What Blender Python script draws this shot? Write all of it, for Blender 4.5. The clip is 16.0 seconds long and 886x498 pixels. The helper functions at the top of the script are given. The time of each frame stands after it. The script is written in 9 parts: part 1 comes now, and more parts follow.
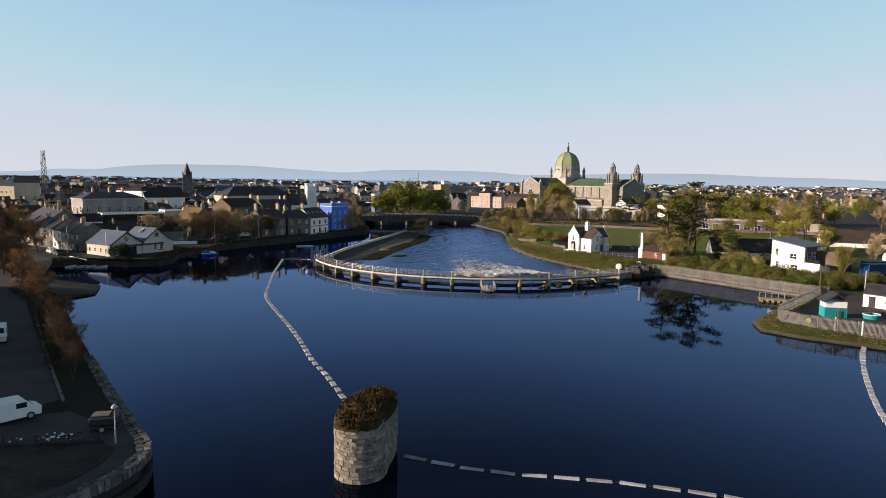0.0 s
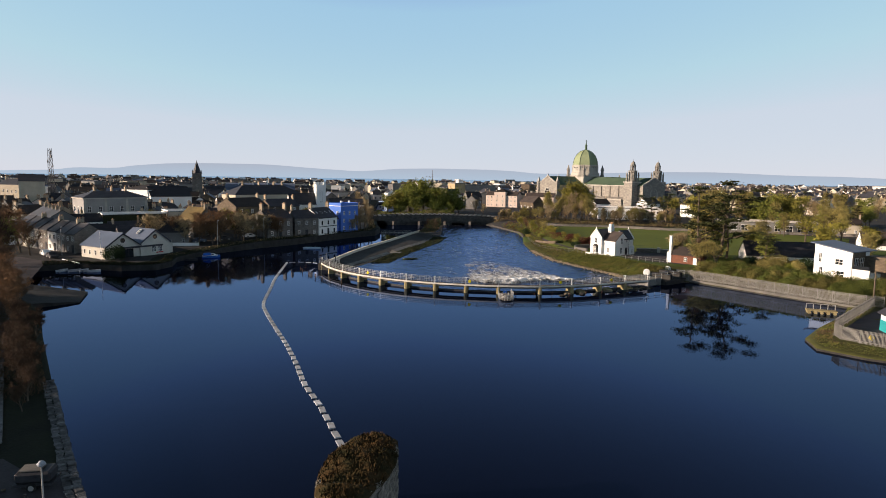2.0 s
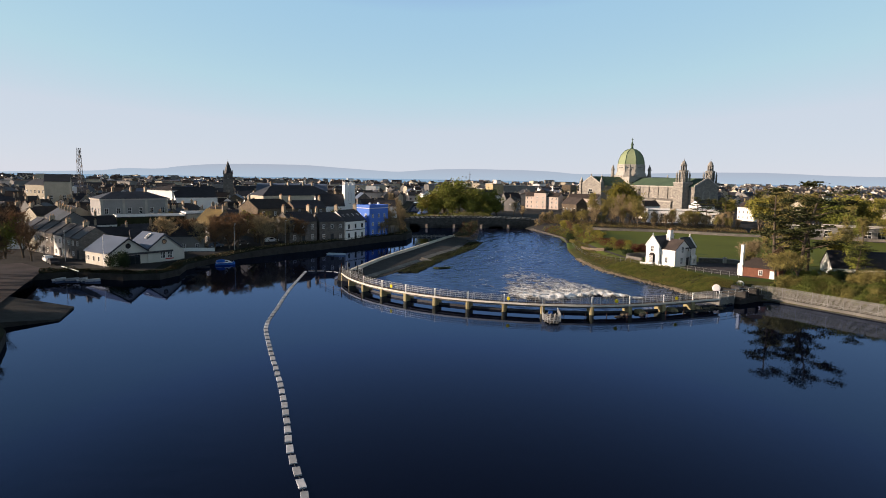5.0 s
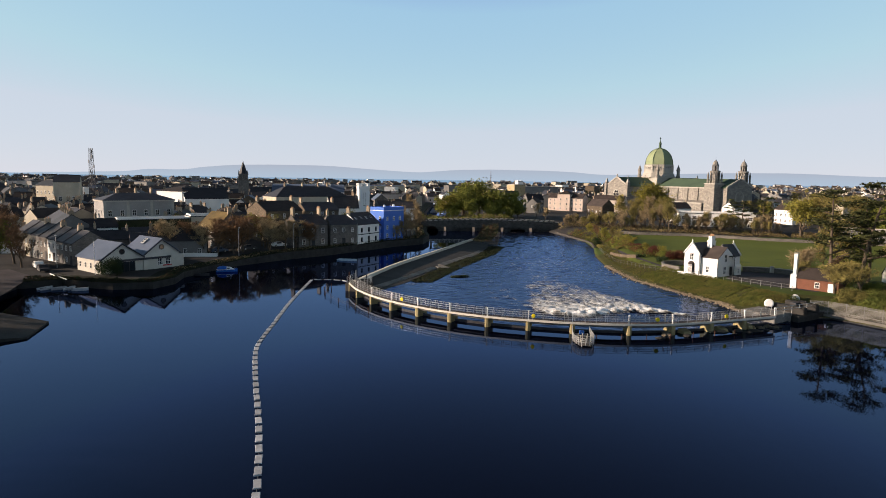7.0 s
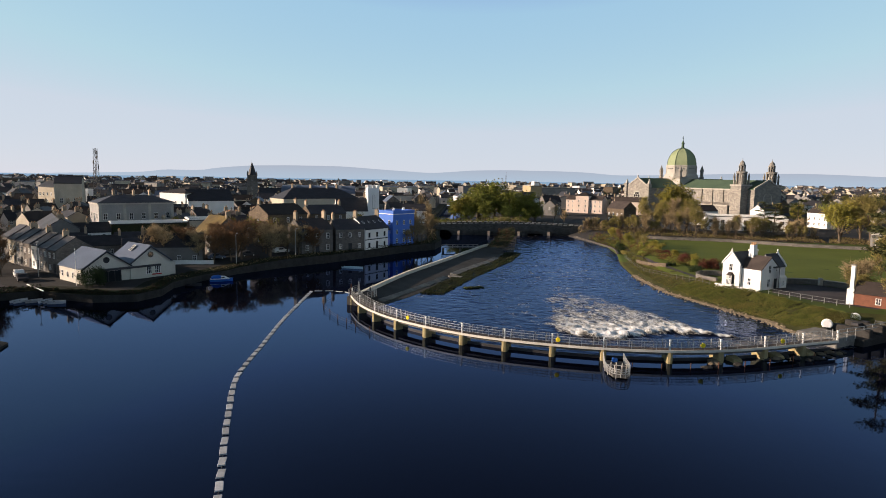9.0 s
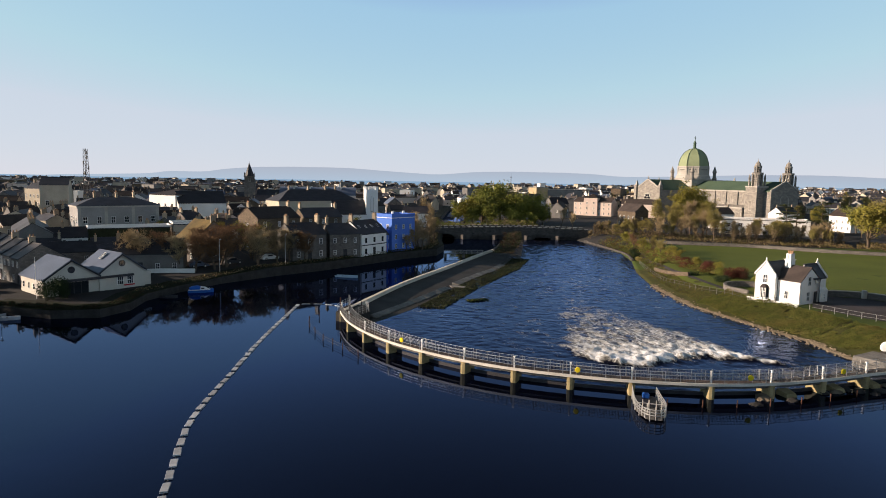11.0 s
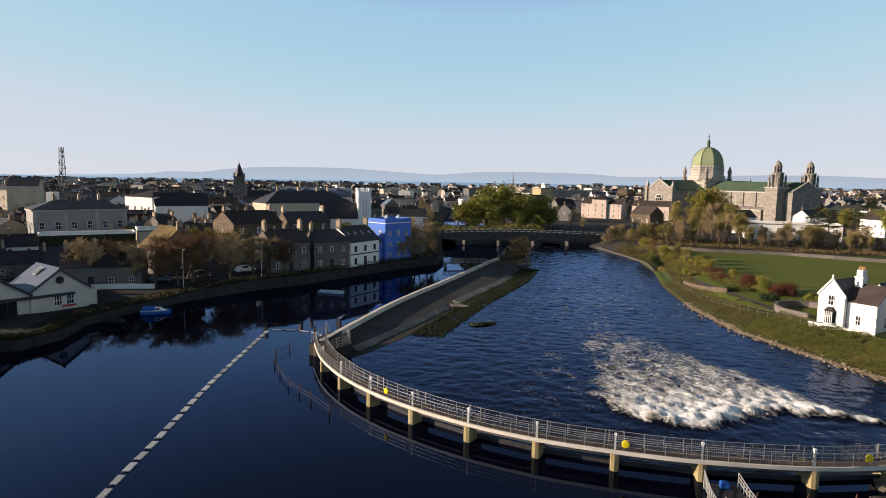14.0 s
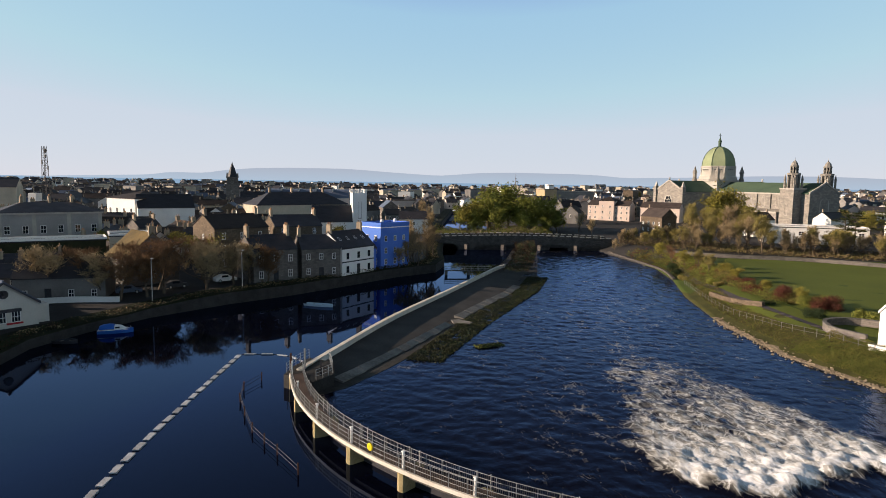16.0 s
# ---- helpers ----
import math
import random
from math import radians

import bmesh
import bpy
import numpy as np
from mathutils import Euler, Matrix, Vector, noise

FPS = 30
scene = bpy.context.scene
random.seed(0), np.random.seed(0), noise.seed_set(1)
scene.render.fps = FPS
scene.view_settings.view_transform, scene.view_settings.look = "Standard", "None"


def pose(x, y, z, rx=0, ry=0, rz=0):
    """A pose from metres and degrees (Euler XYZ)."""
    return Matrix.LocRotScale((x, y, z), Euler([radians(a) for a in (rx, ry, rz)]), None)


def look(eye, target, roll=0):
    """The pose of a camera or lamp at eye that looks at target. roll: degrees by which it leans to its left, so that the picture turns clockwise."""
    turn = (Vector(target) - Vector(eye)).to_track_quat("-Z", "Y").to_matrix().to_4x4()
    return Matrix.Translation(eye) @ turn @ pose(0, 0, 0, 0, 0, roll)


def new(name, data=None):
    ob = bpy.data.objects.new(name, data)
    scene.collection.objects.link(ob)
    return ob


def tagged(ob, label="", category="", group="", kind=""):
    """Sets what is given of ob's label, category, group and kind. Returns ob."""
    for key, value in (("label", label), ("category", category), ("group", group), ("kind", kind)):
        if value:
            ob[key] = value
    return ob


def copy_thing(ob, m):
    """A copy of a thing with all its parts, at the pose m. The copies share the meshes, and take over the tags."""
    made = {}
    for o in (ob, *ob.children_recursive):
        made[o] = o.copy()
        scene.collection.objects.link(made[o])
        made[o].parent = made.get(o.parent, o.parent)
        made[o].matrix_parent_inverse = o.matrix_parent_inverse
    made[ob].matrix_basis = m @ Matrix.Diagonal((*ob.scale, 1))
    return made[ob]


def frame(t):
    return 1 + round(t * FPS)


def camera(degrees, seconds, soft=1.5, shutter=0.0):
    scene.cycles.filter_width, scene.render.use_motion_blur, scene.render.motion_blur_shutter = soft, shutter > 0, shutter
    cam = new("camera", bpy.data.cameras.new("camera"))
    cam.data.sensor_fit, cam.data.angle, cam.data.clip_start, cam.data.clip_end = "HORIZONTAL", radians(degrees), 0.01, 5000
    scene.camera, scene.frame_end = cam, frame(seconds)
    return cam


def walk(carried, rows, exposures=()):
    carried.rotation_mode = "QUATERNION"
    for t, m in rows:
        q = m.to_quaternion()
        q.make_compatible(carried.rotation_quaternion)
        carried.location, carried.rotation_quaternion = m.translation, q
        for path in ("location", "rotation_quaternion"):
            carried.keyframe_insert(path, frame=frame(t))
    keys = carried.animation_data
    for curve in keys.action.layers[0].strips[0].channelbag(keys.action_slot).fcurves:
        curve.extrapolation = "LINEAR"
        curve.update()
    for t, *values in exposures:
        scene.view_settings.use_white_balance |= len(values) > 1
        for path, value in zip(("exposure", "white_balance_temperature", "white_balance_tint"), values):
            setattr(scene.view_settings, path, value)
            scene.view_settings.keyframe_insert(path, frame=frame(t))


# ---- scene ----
cam = camera(70.0, 16.0, soft=0.9)
PATH = [
    (0, (-0.743, -3.138, 23.156), (-0.636, -1.154, 22.932), 0.9),
    (0.5, (-0.646, -0.494, 23.155), (-0.538, 1.491, 22.931), 0.9),
    (1, (-0.455, 2.105, 23.107), (-0.351, 4.089, 22.882), 0.9),
    (1.5, (-0.257, 4.771, 23.053), (-0.172, 6.757, 22.827), 0.9),
    (2, (-0.034, 7.543, 23.115), (0.028, 9.529, 22.886), 0.9),
    (2.5, (0.218, 10.405, 23.084), (0.258, 12.392, 22.855), 0.9),
    (3, (0.488, 13.442, 23.096), (0.507, 15.429, 22.866), 0.9),
    (3.5, (0.613, 16.637, 23.111), (0.612, 18.624, 22.881), 0.9),
    (4, (0.709, 19.555, 23.028), (0.689, 21.542, 22.798), 0.9),
    (6.5, (1.293, 34.942, 22.897), (1.186, 36.927, 22.669), 0.9),
    (7, (1.289, 38.12, 22.9), (1.167, 40.103, 22.672), 0.9),
    (7.5, (1.236, 41.322, 22.938), (1.1, 43.305, 22.711), 0.9),
    (8, (1.266, 44.446, 22.991), (1.118, 46.427, 22.764), 0.9),
    (8.5, (1.169, 47.48, 23.087), (1.011, 49.461, 22.86), 0.9),
    (9, (0.978, 50.538, 23.163), (0.81, 52.518, 22.936), 0.9),
    (11.5, (0.314, 66.313, 23.05), (0.132, 68.292, 22.828), 0.9),
    (12, (0.04, 69.497, 23.086), (-0.142, 71.476, 22.863), 0.9),
    (12.5, (-0.224, 72.688, 23.099), (-0.407, 74.667, 22.876), 0.9),
    (13, (-0.455, 75.973, 23.156), (-0.638, 77.952, 22.933), 0.9),
    (13.5, (-0.701, 79.221, 23.171), (-0.884, 81.2, 22.948), 0.9),
    (14, (-0.951, 82.398, 23.151), (-1.136, 84.378, 22.929), 0.9),
    (14.5, (-1.149, 85.589, 23.137), (-1.335, 87.568, 22.916), 0.9),
    (15, (-1.444, 88.76, 23.157), (-1.632, 90.739, 22.937), 0.9),
    (15.5, (-1.727, 92.16, 23.1), (-1.915, 94.139, 22.88), 0.9),
    (16, (-2.023, 95.486, 23.008), (-2.212, 97.465, 22.789), 0.9),
]
walk(cam, [(t, look(eye, target, roll)) for t, eye, target, roll in PATH], [(0, 0.60, 6920, 16), (16, 0.60, 6920, 16)])
SUN_AZ, SUN_EL = (-0.995, -0.10), 14.5
world = bpy.data.worlds.new("sky")
scene.world = world
world.use_nodes = True
wn, wl = world.node_tree.nodes, world.node_tree.links
sky = wn.new("ShaderNodeTexSky")
sky.sky_type = 'NISHITA'
sky.sun_disc = False
sky.sun_elevation = radians(SUN_EL)
sky.sun_rotation = math.atan2(SUN_AZ[0], SUN_AZ[1])
sky.air_density, sky.dust_density, sky.ozone_density = 0.85, 0.05, 2.0
sky.altitude = 1200
wn["Background"].inputs["Strength"].default_value = 0.130
# thin morning haze over the clear sky
thin, veil = wn.new("ShaderNodeMix"), wn.new("ShaderNodeMix")
for node, blend, colour in ((thin, 'MULTIPLY', (0.66, 0.37, 0.228, 1)), (veil, 'ADD', (0.93, 2.25, 3.70, 1))):
    node.data_type, node.blend_type = 'RGBA', blend
    node.inputs["Factor"].default_value = 1.0
    node.inputs["B"].default_value = colour
wl.new(sky.outputs["Color"], thin.inputs["A"])
wl.new(thin.outputs["Result"], veil.inputs["A"])
# the haze thins out where the sky's own red light fades, high up
red, fade = wn.new("ShaderNodeSeparateColor"), wn.new("ShaderNodeMapRange")
wl.new(sky.outputs["Color"], red.inputs["Color"]), wl.new(red.outputs["Red"], fade.inputs["Value"])
for key, value in (("From Min", 0.42), ("From Max", 1.15), ("To Min", 0.0), ("To Max", 1.0)):
    fade.inputs[key].default_value = value
wl.new(fade.outputs["Result"], veil.inputs["Factor"])
cap = wn.new("ShaderNodeMix")
cap.data_type, cap.blend_type = 'RGBA', 'DARKEN'
cap.inputs["Factor"].default_value, cap.inputs["B"].default_value = 0.85, (2.9, 3.45, 4.0, 1)
wl.new(veil.outputs["Result"], cap.inputs["A"])
wl.new(cap.outputs["Result"], wn["Background"].inputs["Color"])

sun_data = bpy.data.lights.new("sun", 'SUN')
sun_data.energy, sun_data.angle, sun_data.color = 5.8, radians(0.6), (1.0, 0.83, 0.66)
sun = new("sun", sun_data)
_ce = math.cos(radians(SUN_EL))
_sd = Vector((SUN_AZ[0] * _ce, SUN_AZ[1] * _ce, math.sin(radians(SUN_EL))))
sun.matrix_world = Matrix.Translation((-200, -50, 200)) @ _sd.to_track_quat("Z", "Y").to_matrix().to_4x4()


# ---- materials ----
def mat(name, c1, c2=None, rough=0.8, scale=1.0, fine=8.0, bump=0.2, metal=0.0, spec=0.12, space="world", random_tint=0.0, fine_amount=0.35, stretch=(1, 1, 1)):
    """A surface whose colour wanders between c1 and c2 at two scales, with relief."""
    m = bpy.data.materials.new(name)
    m.use_nodes = True
    n, l = m.node_tree.nodes, m.node_tree.links
    b = n["Principled BSDF"]
    c2 = c2 or tuple(v * 0.7 for v in c1)
    if space == "world":
        co = n.new("ShaderNodeNewGeometry").outputs["Position"]
    else:
        co = n.new("ShaderNodeTexCoord").outputs["Object"]
    mp = n.new("ShaderNodeMapping")
    mp.inputs["Scale"].default_value = stretch
    l.new(co, mp.inputs["Vector"])
    co = mp.outputs["Vector"]
    big, small = n.new("ShaderNodeTexNoise"), n.new("ShaderNodeTexNoise")
    big.inputs["Scale"].default_value, big.inputs["Detail"].default_value = scale, 5
    small.inputs["Scale"].default_value, small.inputs["Detail"].default_value = fine, 4
    l.new(co, big.inputs["Vector"]), l.new(co, small.inputs["Vector"])
    mixf = n.new("ShaderNodeMix")
    mixf.inputs["Factor"].default_value = fine_amount
    l.new(big.outputs["Fac"], mixf.inputs["A"]), l.new(small.outputs["Fac"], mixf.inputs["B"])
    ramp = n.new("ShaderNodeValToRGB")
    ramp.color_ramp.elements[0].position, ramp.color_ramp.elements[1].position = 0.34, 0.66
    ramp.color_ramp.elements[0].color, ramp.color_ramp.elements[1].color = (*c2, 1), (*c1, 1)
    l.new(mixf.outputs["Result"], ramp.inputs["Fac"])
    out = ramp.outputs["Color"]
    if random_tint:
        info, hsv, mr = n.new("ShaderNodeObjectInfo"), n.new("ShaderNodeHueSaturation"), n.new("ShaderNodeMapRange")
        l.new(info.outputs["Random"], mr.inputs["Value"])
        mr.inputs["To Min"].default_value, mr.inputs["To Max"].default_value = 1 - random_tint, 1 + random_tint
        l.new(mr.outputs["Result"], hsv.inputs["Value"]), l.new(out, hsv.inputs["Color"])
        out = hsv.outputs["Color"]
    l.new(out, b.inputs["Base Color"])
    b.inputs["Roughness"].default_value, b.inputs["Metallic"].default_value = rough, metal
    b.inputs["Specular IOR Level"].default_value = spec
    if bump:
        bp = n.new("ShaderNodeBump")
        bp.inputs["Strength"].default_value, bp.inputs["Distance"].default_value = bump, 0.05
        l.new(small.outputs["Fac"], bp.inputs["Height"]), l.new(bp.outputs["Normal"], b.inputs["Normal"])
    return m


def masonry(name, c1, c2, joint, width=0.5, height=0.25, rough=0.85, tint=0.0):
    """Coursed stone on upright walls: blocks of uneven colour with pale joints."""
    m = mat(name, c1, c2, rough, 0.6, 6.0, 0.25, space="object", random_tint=tint)
    n, l = m.node_tree.nodes, m.node_tree.links
    co = n.new("ShaderNodeTexCoord")
    sep, add, comb = n.new("ShaderNodeSeparateXYZ"), n.new("ShaderNodeMath"), n.new("ShaderNodeCombineXYZ")
    l.new(co.outputs["Object"], sep.inputs["Vector"])
    l.new(sep.outputs["X"], add.inputs[0]), l.new(sep.outputs["Y"], add.inputs[1])
    l.new(add.outputs["Value"], comb.inputs["X"]), l.new(sep.outputs["Z"], comb.inputs["Y"])
    br = n.new("ShaderNodeTexBrick")
    br.inputs["Scale"].default_value = 1.0
    br.inputs["Brick Width"].default_value, br.inputs["Row Height"].default_value = width, height
    br.inputs["Mortar Size"].default_value = 0.02
    br.inputs["Color1"].default_value, br.inputs["Color2"].default_value = (0.75, 0.75, 0.75, 1), (1.15, 1.12, 1.08, 1)
    br.inputs["Mortar"].default_value = (*joint, 1)
    l.new(comb.outputs["Vector"], br.inputs["Vector"])
    mul = n.new("ShaderNodeMix")
    mul.data_type, mul.blend_type = 'RGBA', 'MULTIPLY'
    mul.inputs["Factor"].default_value = 1.0
    b = n["Principled BSDF"]
    src = b.inputs["Base Color"].links[0].from_socket
    l.new(src, mul.inputs["A"]), l.new(br.outputs["Color"], mul.inputs["B"])
    l.new(mul.outputs["Result"], b.inputs["Base Color"])
    return m


def water_mat(name, deep, bump, scale, rough=0.02, foam=False, ior=1.24):
    m = bpy.data.materials.new(name)
    m.use_nodes = True
    n, l = m.node_tree.nodes, m.node_tree.links
    b = n["Principled BSDF"]
    body, gloss, fres, both = n.new("ShaderNodeBsdfDiffuse"), n.new("ShaderNodeBsdfGlossy"), n.new("ShaderNodeFresnel"), n.new("ShaderNodeMixShader")
    body.inputs["Color"].default_value = (*deep, 1)
    gloss.inputs["Color"].default_value = (0.46, 0.61, 1.0, 1)
    gloss.inputs["Roughness"].default_value, fres.inputs["IOR"].default_value = rough, ior
    l.new(fres.outputs["Fac"], both.inputs[0]), l.new(body.outputs["BSDF"], both.inputs[1]), l.new(gloss.outputs["BSDF"], both.inputs[2])
    l.new(both.outputs["Shader"], n["Material Output"].inputs["Surface"])
    pos = n.new("ShaderNodeNewGeometry").outputs["Position"]
    a, c, mp = n.new("ShaderNodeTexNoise"), n.new("ShaderNodeTexNoise"), n.new("ShaderNodeMapping")
    mp.inputs["Scale"].default_value = (1, 0.55, 1)
    l.new(pos, mp.inputs["Vector"])
    a.inputs["Scale"].default_value, a.inputs["Detail"].default_value = scale, 4
    c.inputs["Scale"].default_value, c.inputs["Detail"].default_value = 0.035, 3
    l.new(mp.outputs["Vector"], a.inputs["Vector"]), l.new(pos, c.inputs["Vector"])
    mul = n.new("ShaderNodeMath")
    mul.operation = 'MULTIPLY'
    l.new(a.outputs["Fac"], mul.inputs[0]), l.new(c.outputs["Fac"], mul.inputs[1])
    bp = n.new("ShaderNodeBump")
    bp.inputs["Strength"].default_value, bp.inputs["Distance"].default_value = bump, 0.1
    l.new(mul.outputs["Value"], bp.inputs["Height"])
    for node in (body, gloss, fres):
        l.new(bp.outputs["Normal"], node.inputs["Normal"])
    if foam:
        at = n.new("ShaderNodeAttribute")
        at.attribute_name = "foam"
        def op(kind, x, y=None, z=None):
            node = n.new("ShaderNodeMath")
            node.operation = kind
            for k, v in enumerate((x, y, z)):
                if isinstance(v, (int, float)):
                    node.inputs[k].default_value = v
                elif v is not None:
                    l.new(v, node.inputs[k])
            return node.outputs["Value"]
        # the current runs up the picture and a little left: foam is drawn out along it
        flow = n.new("ShaderNodeMapping")
        flow.vector_type = 'TEXTURE'
        flow.inputs["Rotation"].default_value, flow.inputs["Scale"].default_value = (0, 0, radians(112)), (1.45, 1.0, 1.0)
        l.new(pos, flow.inputs["Vector"])

        def ripple(scale, detail, roughness, warp):
            node = n.new("ShaderNodeTexNoise")
            node.inputs["Scale"].default_value, node.inputs["Detail"].default_value = scale, detail
            node.inputs["Roughness"].default_value, node.inputs["Distortion"].default_value = roughness, warp
            l.new(flow.outputs["Vector"], node.inputs["Vector"])
            return node.outputs["Fac"]

        heaps, curls, lacing, fleck = ripple(0.40, 5, 0.52, 0.5), ripple(1.3, 3, 0.5, 0.35), ripple(0.75, 3, 0.5, 1.2), ripple(4.0, 2, 0.5, 0.0)
        # thin white threads where the noise crosses its middle, on top of broken patches
        lace = op('MAXIMUM', op('MULTIPLY_ADD', op('ABSOLUTE', op('SUBTRACT', lacing, 0.5)), -17.0, 1.0), 0.0)
        patch = op('MULTIPLY_ADD', heaps, 0.85, op('MULTIPLY', curls, 0.70))
        total = op('ADD', op('MULTIPLY_ADD', lace, 0.24, patch), op('MULTIPLY_ADD', fleck, 0.16, at.outputs["Fac"]))
        r = n.new("ShaderNodeMapRange")
        r.interpolation_type = 'SMOOTHSTEP'
        r.inputs["From Min"].default_value, r.inputs["From Max"].default_value = 1.38, 1.96
        l.new(total, r.inputs["Value"])
        # thin foam lets the peat-brown water show through
        tone = n.new("ShaderNodeMix")
        tone.data_type = 'RGBA'
        tone.inputs["A"].default_value, tone.inputs["B"].default_value = (0.36, 0.35, 0.31, 1), (0.82, 0.84, 0.86, 1)
        thick = n.new("ShaderNodeMapRange")
        thick.inputs["From Min"].default_value, thick.inputs["From Max"].default_value = 1.65, 2.20
        l.new(total, thick.inputs["Value"]), l.new(thick.outputs["Result"], tone.inputs["Factor"])
        l.new(tone.outputs["Result"], b.inputs["Base Color"])
        rough_up = n.new("ShaderNodeBump")
        rough_up.inputs["Strength"].default_value, rough_up.inputs["Distance"].default_value = 0.45, 0.3
        l.new(curls, rough_up.inputs["Height"]), l.new(bp.outputs["Normal"], rough_up.inputs["Normal"])
        l.new(rough_up.outputs["Normal"], b.inputs["Normal"])
        b.inputs["Roughness"].default_value = 0.8
        last = n.new("ShaderNodeMixShader")
        l.new(r.outputs["Result"], last.inputs[0]), l.new(both.outputs["Shader"], last.inputs[1]), l.new(b.outputs["BSDF"], last.inputs[2])
        l.new(last.outputs["Shader"], n["Material Output"].inputs["Surface"])
    else:
        n.remove(b)
    return m


# Glows by itself: distance haze and daylight are put into the emission colour.
def haze_glow_mat(name, low, high, z0, z1):
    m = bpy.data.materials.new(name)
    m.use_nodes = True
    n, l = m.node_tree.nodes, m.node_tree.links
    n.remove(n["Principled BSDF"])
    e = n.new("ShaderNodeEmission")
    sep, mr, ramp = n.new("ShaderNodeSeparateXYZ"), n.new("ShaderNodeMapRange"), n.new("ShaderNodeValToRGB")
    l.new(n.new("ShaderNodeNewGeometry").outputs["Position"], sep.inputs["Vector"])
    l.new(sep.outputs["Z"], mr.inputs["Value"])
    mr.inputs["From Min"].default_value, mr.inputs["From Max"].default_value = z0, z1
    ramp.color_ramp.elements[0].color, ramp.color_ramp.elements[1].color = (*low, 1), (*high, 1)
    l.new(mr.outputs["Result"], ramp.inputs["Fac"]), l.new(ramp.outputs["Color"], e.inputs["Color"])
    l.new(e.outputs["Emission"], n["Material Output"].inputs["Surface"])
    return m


M = {}
M["water"] = water_mat("calm water", (0.0012, 0.0017, 0.0052), 0.10, 0.9, 0.02, ior=1.22)
M["river"] = water_mat("fast river water", (0.003, 0.0038, 0.009), 1.0, 2.4, 0.06, foam=True, ior=1.165)
# Sea and hills glow in haze tones instead of being lit.
M["sea"] = haze_glow_mat("hazy glowing sea", (0.16, 0.265, 0.385), (0.16, 0.265, 0.385), 0, 10)
M["hill"] = haze_glow_mat("hazy glowing hills", (0.27, 0.36, 0.455), (0.265, 0.315, 0.39), 0, 90)
M["grass"] = mat("grass", (0.060, 0.085, 0.018), (0.036, 0.055, 0.013), 0.9, 0.12, 3.0, 0.4)
M["lawn"] = mat("mown lawn", (0.098, 0.120, 0.021), (0.070, 0.090, 0.016), 0.9, 0.06, 2.0, 0.2)
M["rough_grass"] = mat("rough grass", (0.070, 0.070, 0.022), (0.034, 0.038, 0.013), 0.95, 0.35, 4.0, 0.8)
M["earth"] = mat("town ground", (0.045, 0.044, 0.044), (0.024, 0.024, 0.025), 0.9, 0.15, 2.5, 0.3)
M["asphalt"] = mat("asphalt", (0.070, 0.062, 0.066), (0.034, 0.031, 0.035), 0.85, 0.22, 5.0, 0.4)
M["gravel"] = mat("stony shore", (0.19, 0.155, 0.11), (0.085, 0.07, 0.05), 0.95, 0.8, 7.0, 0.9)
M["concrete"] = mat("pale concrete", (0.46, 0.43, 0.38), (0.32, 0.30, 0.27), 0.8, 0.5, 7.0, 0.2)
M["apron"] = mat("stained apron", (0.062, 0.060, 0.058), (0.034, 0.034, 0.034), 0.9, 0.25, 4.0, 0.4)
M["old_concrete"] = mat("old concrete", (0.16, 0.15, 0.135), (0.085, 0.082, 0.075), 0.85, 0.35, 5.0, 0.3)
M["dark_stone"] = mat("dark wet stone", (0.048, 0.046, 0.043), (0.022, 0.021, 0.020), 0.8, 0.7, 5.0, 0.8)
M["pier_stone"] = mat("limestone block", (0.31, 0.275, 0.225), (0.095, 0.086, 0.074), 0.85, 1.8, 9.0, 1.0, space="object", random_tint=0.28)
M["mortar"] = mat("mortar", (0.36, 0.33, 0.28), (0.20, 0.185, 0.155), 0.9, 1.0, 8.0, 0.4)
M["moss"] = mat("heather and moss", (0.072, 0.040, 0.016), (0.020, 0.022, 0.009), 0.95, 0.9, 5.0, 0.9)
M["cath_stone"] = masonry("cathedral limestone", (0.285, 0.27, 0.245), (0.195, 0.185, 0.17), (0.6, 0.58, 0.54), 1.4, 0.6)
M["cath_pale"] = mat("pale ashlar", (0.40, 0.38, 0.34), (0.30, 0.285, 0.255), 0.8, 0.2, 3.0, 0.15)
M["copper"] = mat("green copper", (0.27, 0.315, 0.185), (0.195, 0.235, 0.135), 0.6, 0.15, 1.5, 0.15)
M["copper_dark"] = mat("dull copper roof", (0.078, 0.118, 0.078), (0.055, 0.088, 0.06), 0.7, 0.15, 1.5, 0.15)
M["slate"] = mat("slate", (0.042, 0.042, 0.050), (0.022, 0.022, 0.027), 0.6, 0.5, 5.0, 0.35, random_tint=0.4, stretch=(1, 1, 3), spec=0.3)
M["slate_brown"] = mat("brown slate", (0.058, 0.046, 0.042), (0.032, 0.027, 0.025), 0.7, 0.5, 5.0, 0.35, random_tint=0.3)
M["slate_blue"] = mat("blue grey sheet roof", (0.105, 0.13, 0.185), (0.075, 0.095, 0.135), 0.5, 0.2, 3.0, 0.1)
M["moss_roof"] = mat("mossy slate", (0.15, 0.105, 0.042), (0.075, 0.060, 0.032), 0.85, 0.4, 4.0, 0.4)
M["white_wall"] = mat("white painted render", (0.80, 0.79, 0.76), (0.70, 0.69, 0.66), 0.8, 0.3, 4.0, 0.1)
M["cream_wall"] = mat("cream render", (0.46, 0.41, 0.325), (0.34, 0.305, 0.24), 0.8, 0.3, 4.0, 0.1, random_tint=0.2)
M["grey_wall"] = mat("grey render", (0.22, 0.215, 0.205), (0.145, 0.14, 0.135), 0.85, 0.3, 4.0, 0.15, random_tint=0.25)
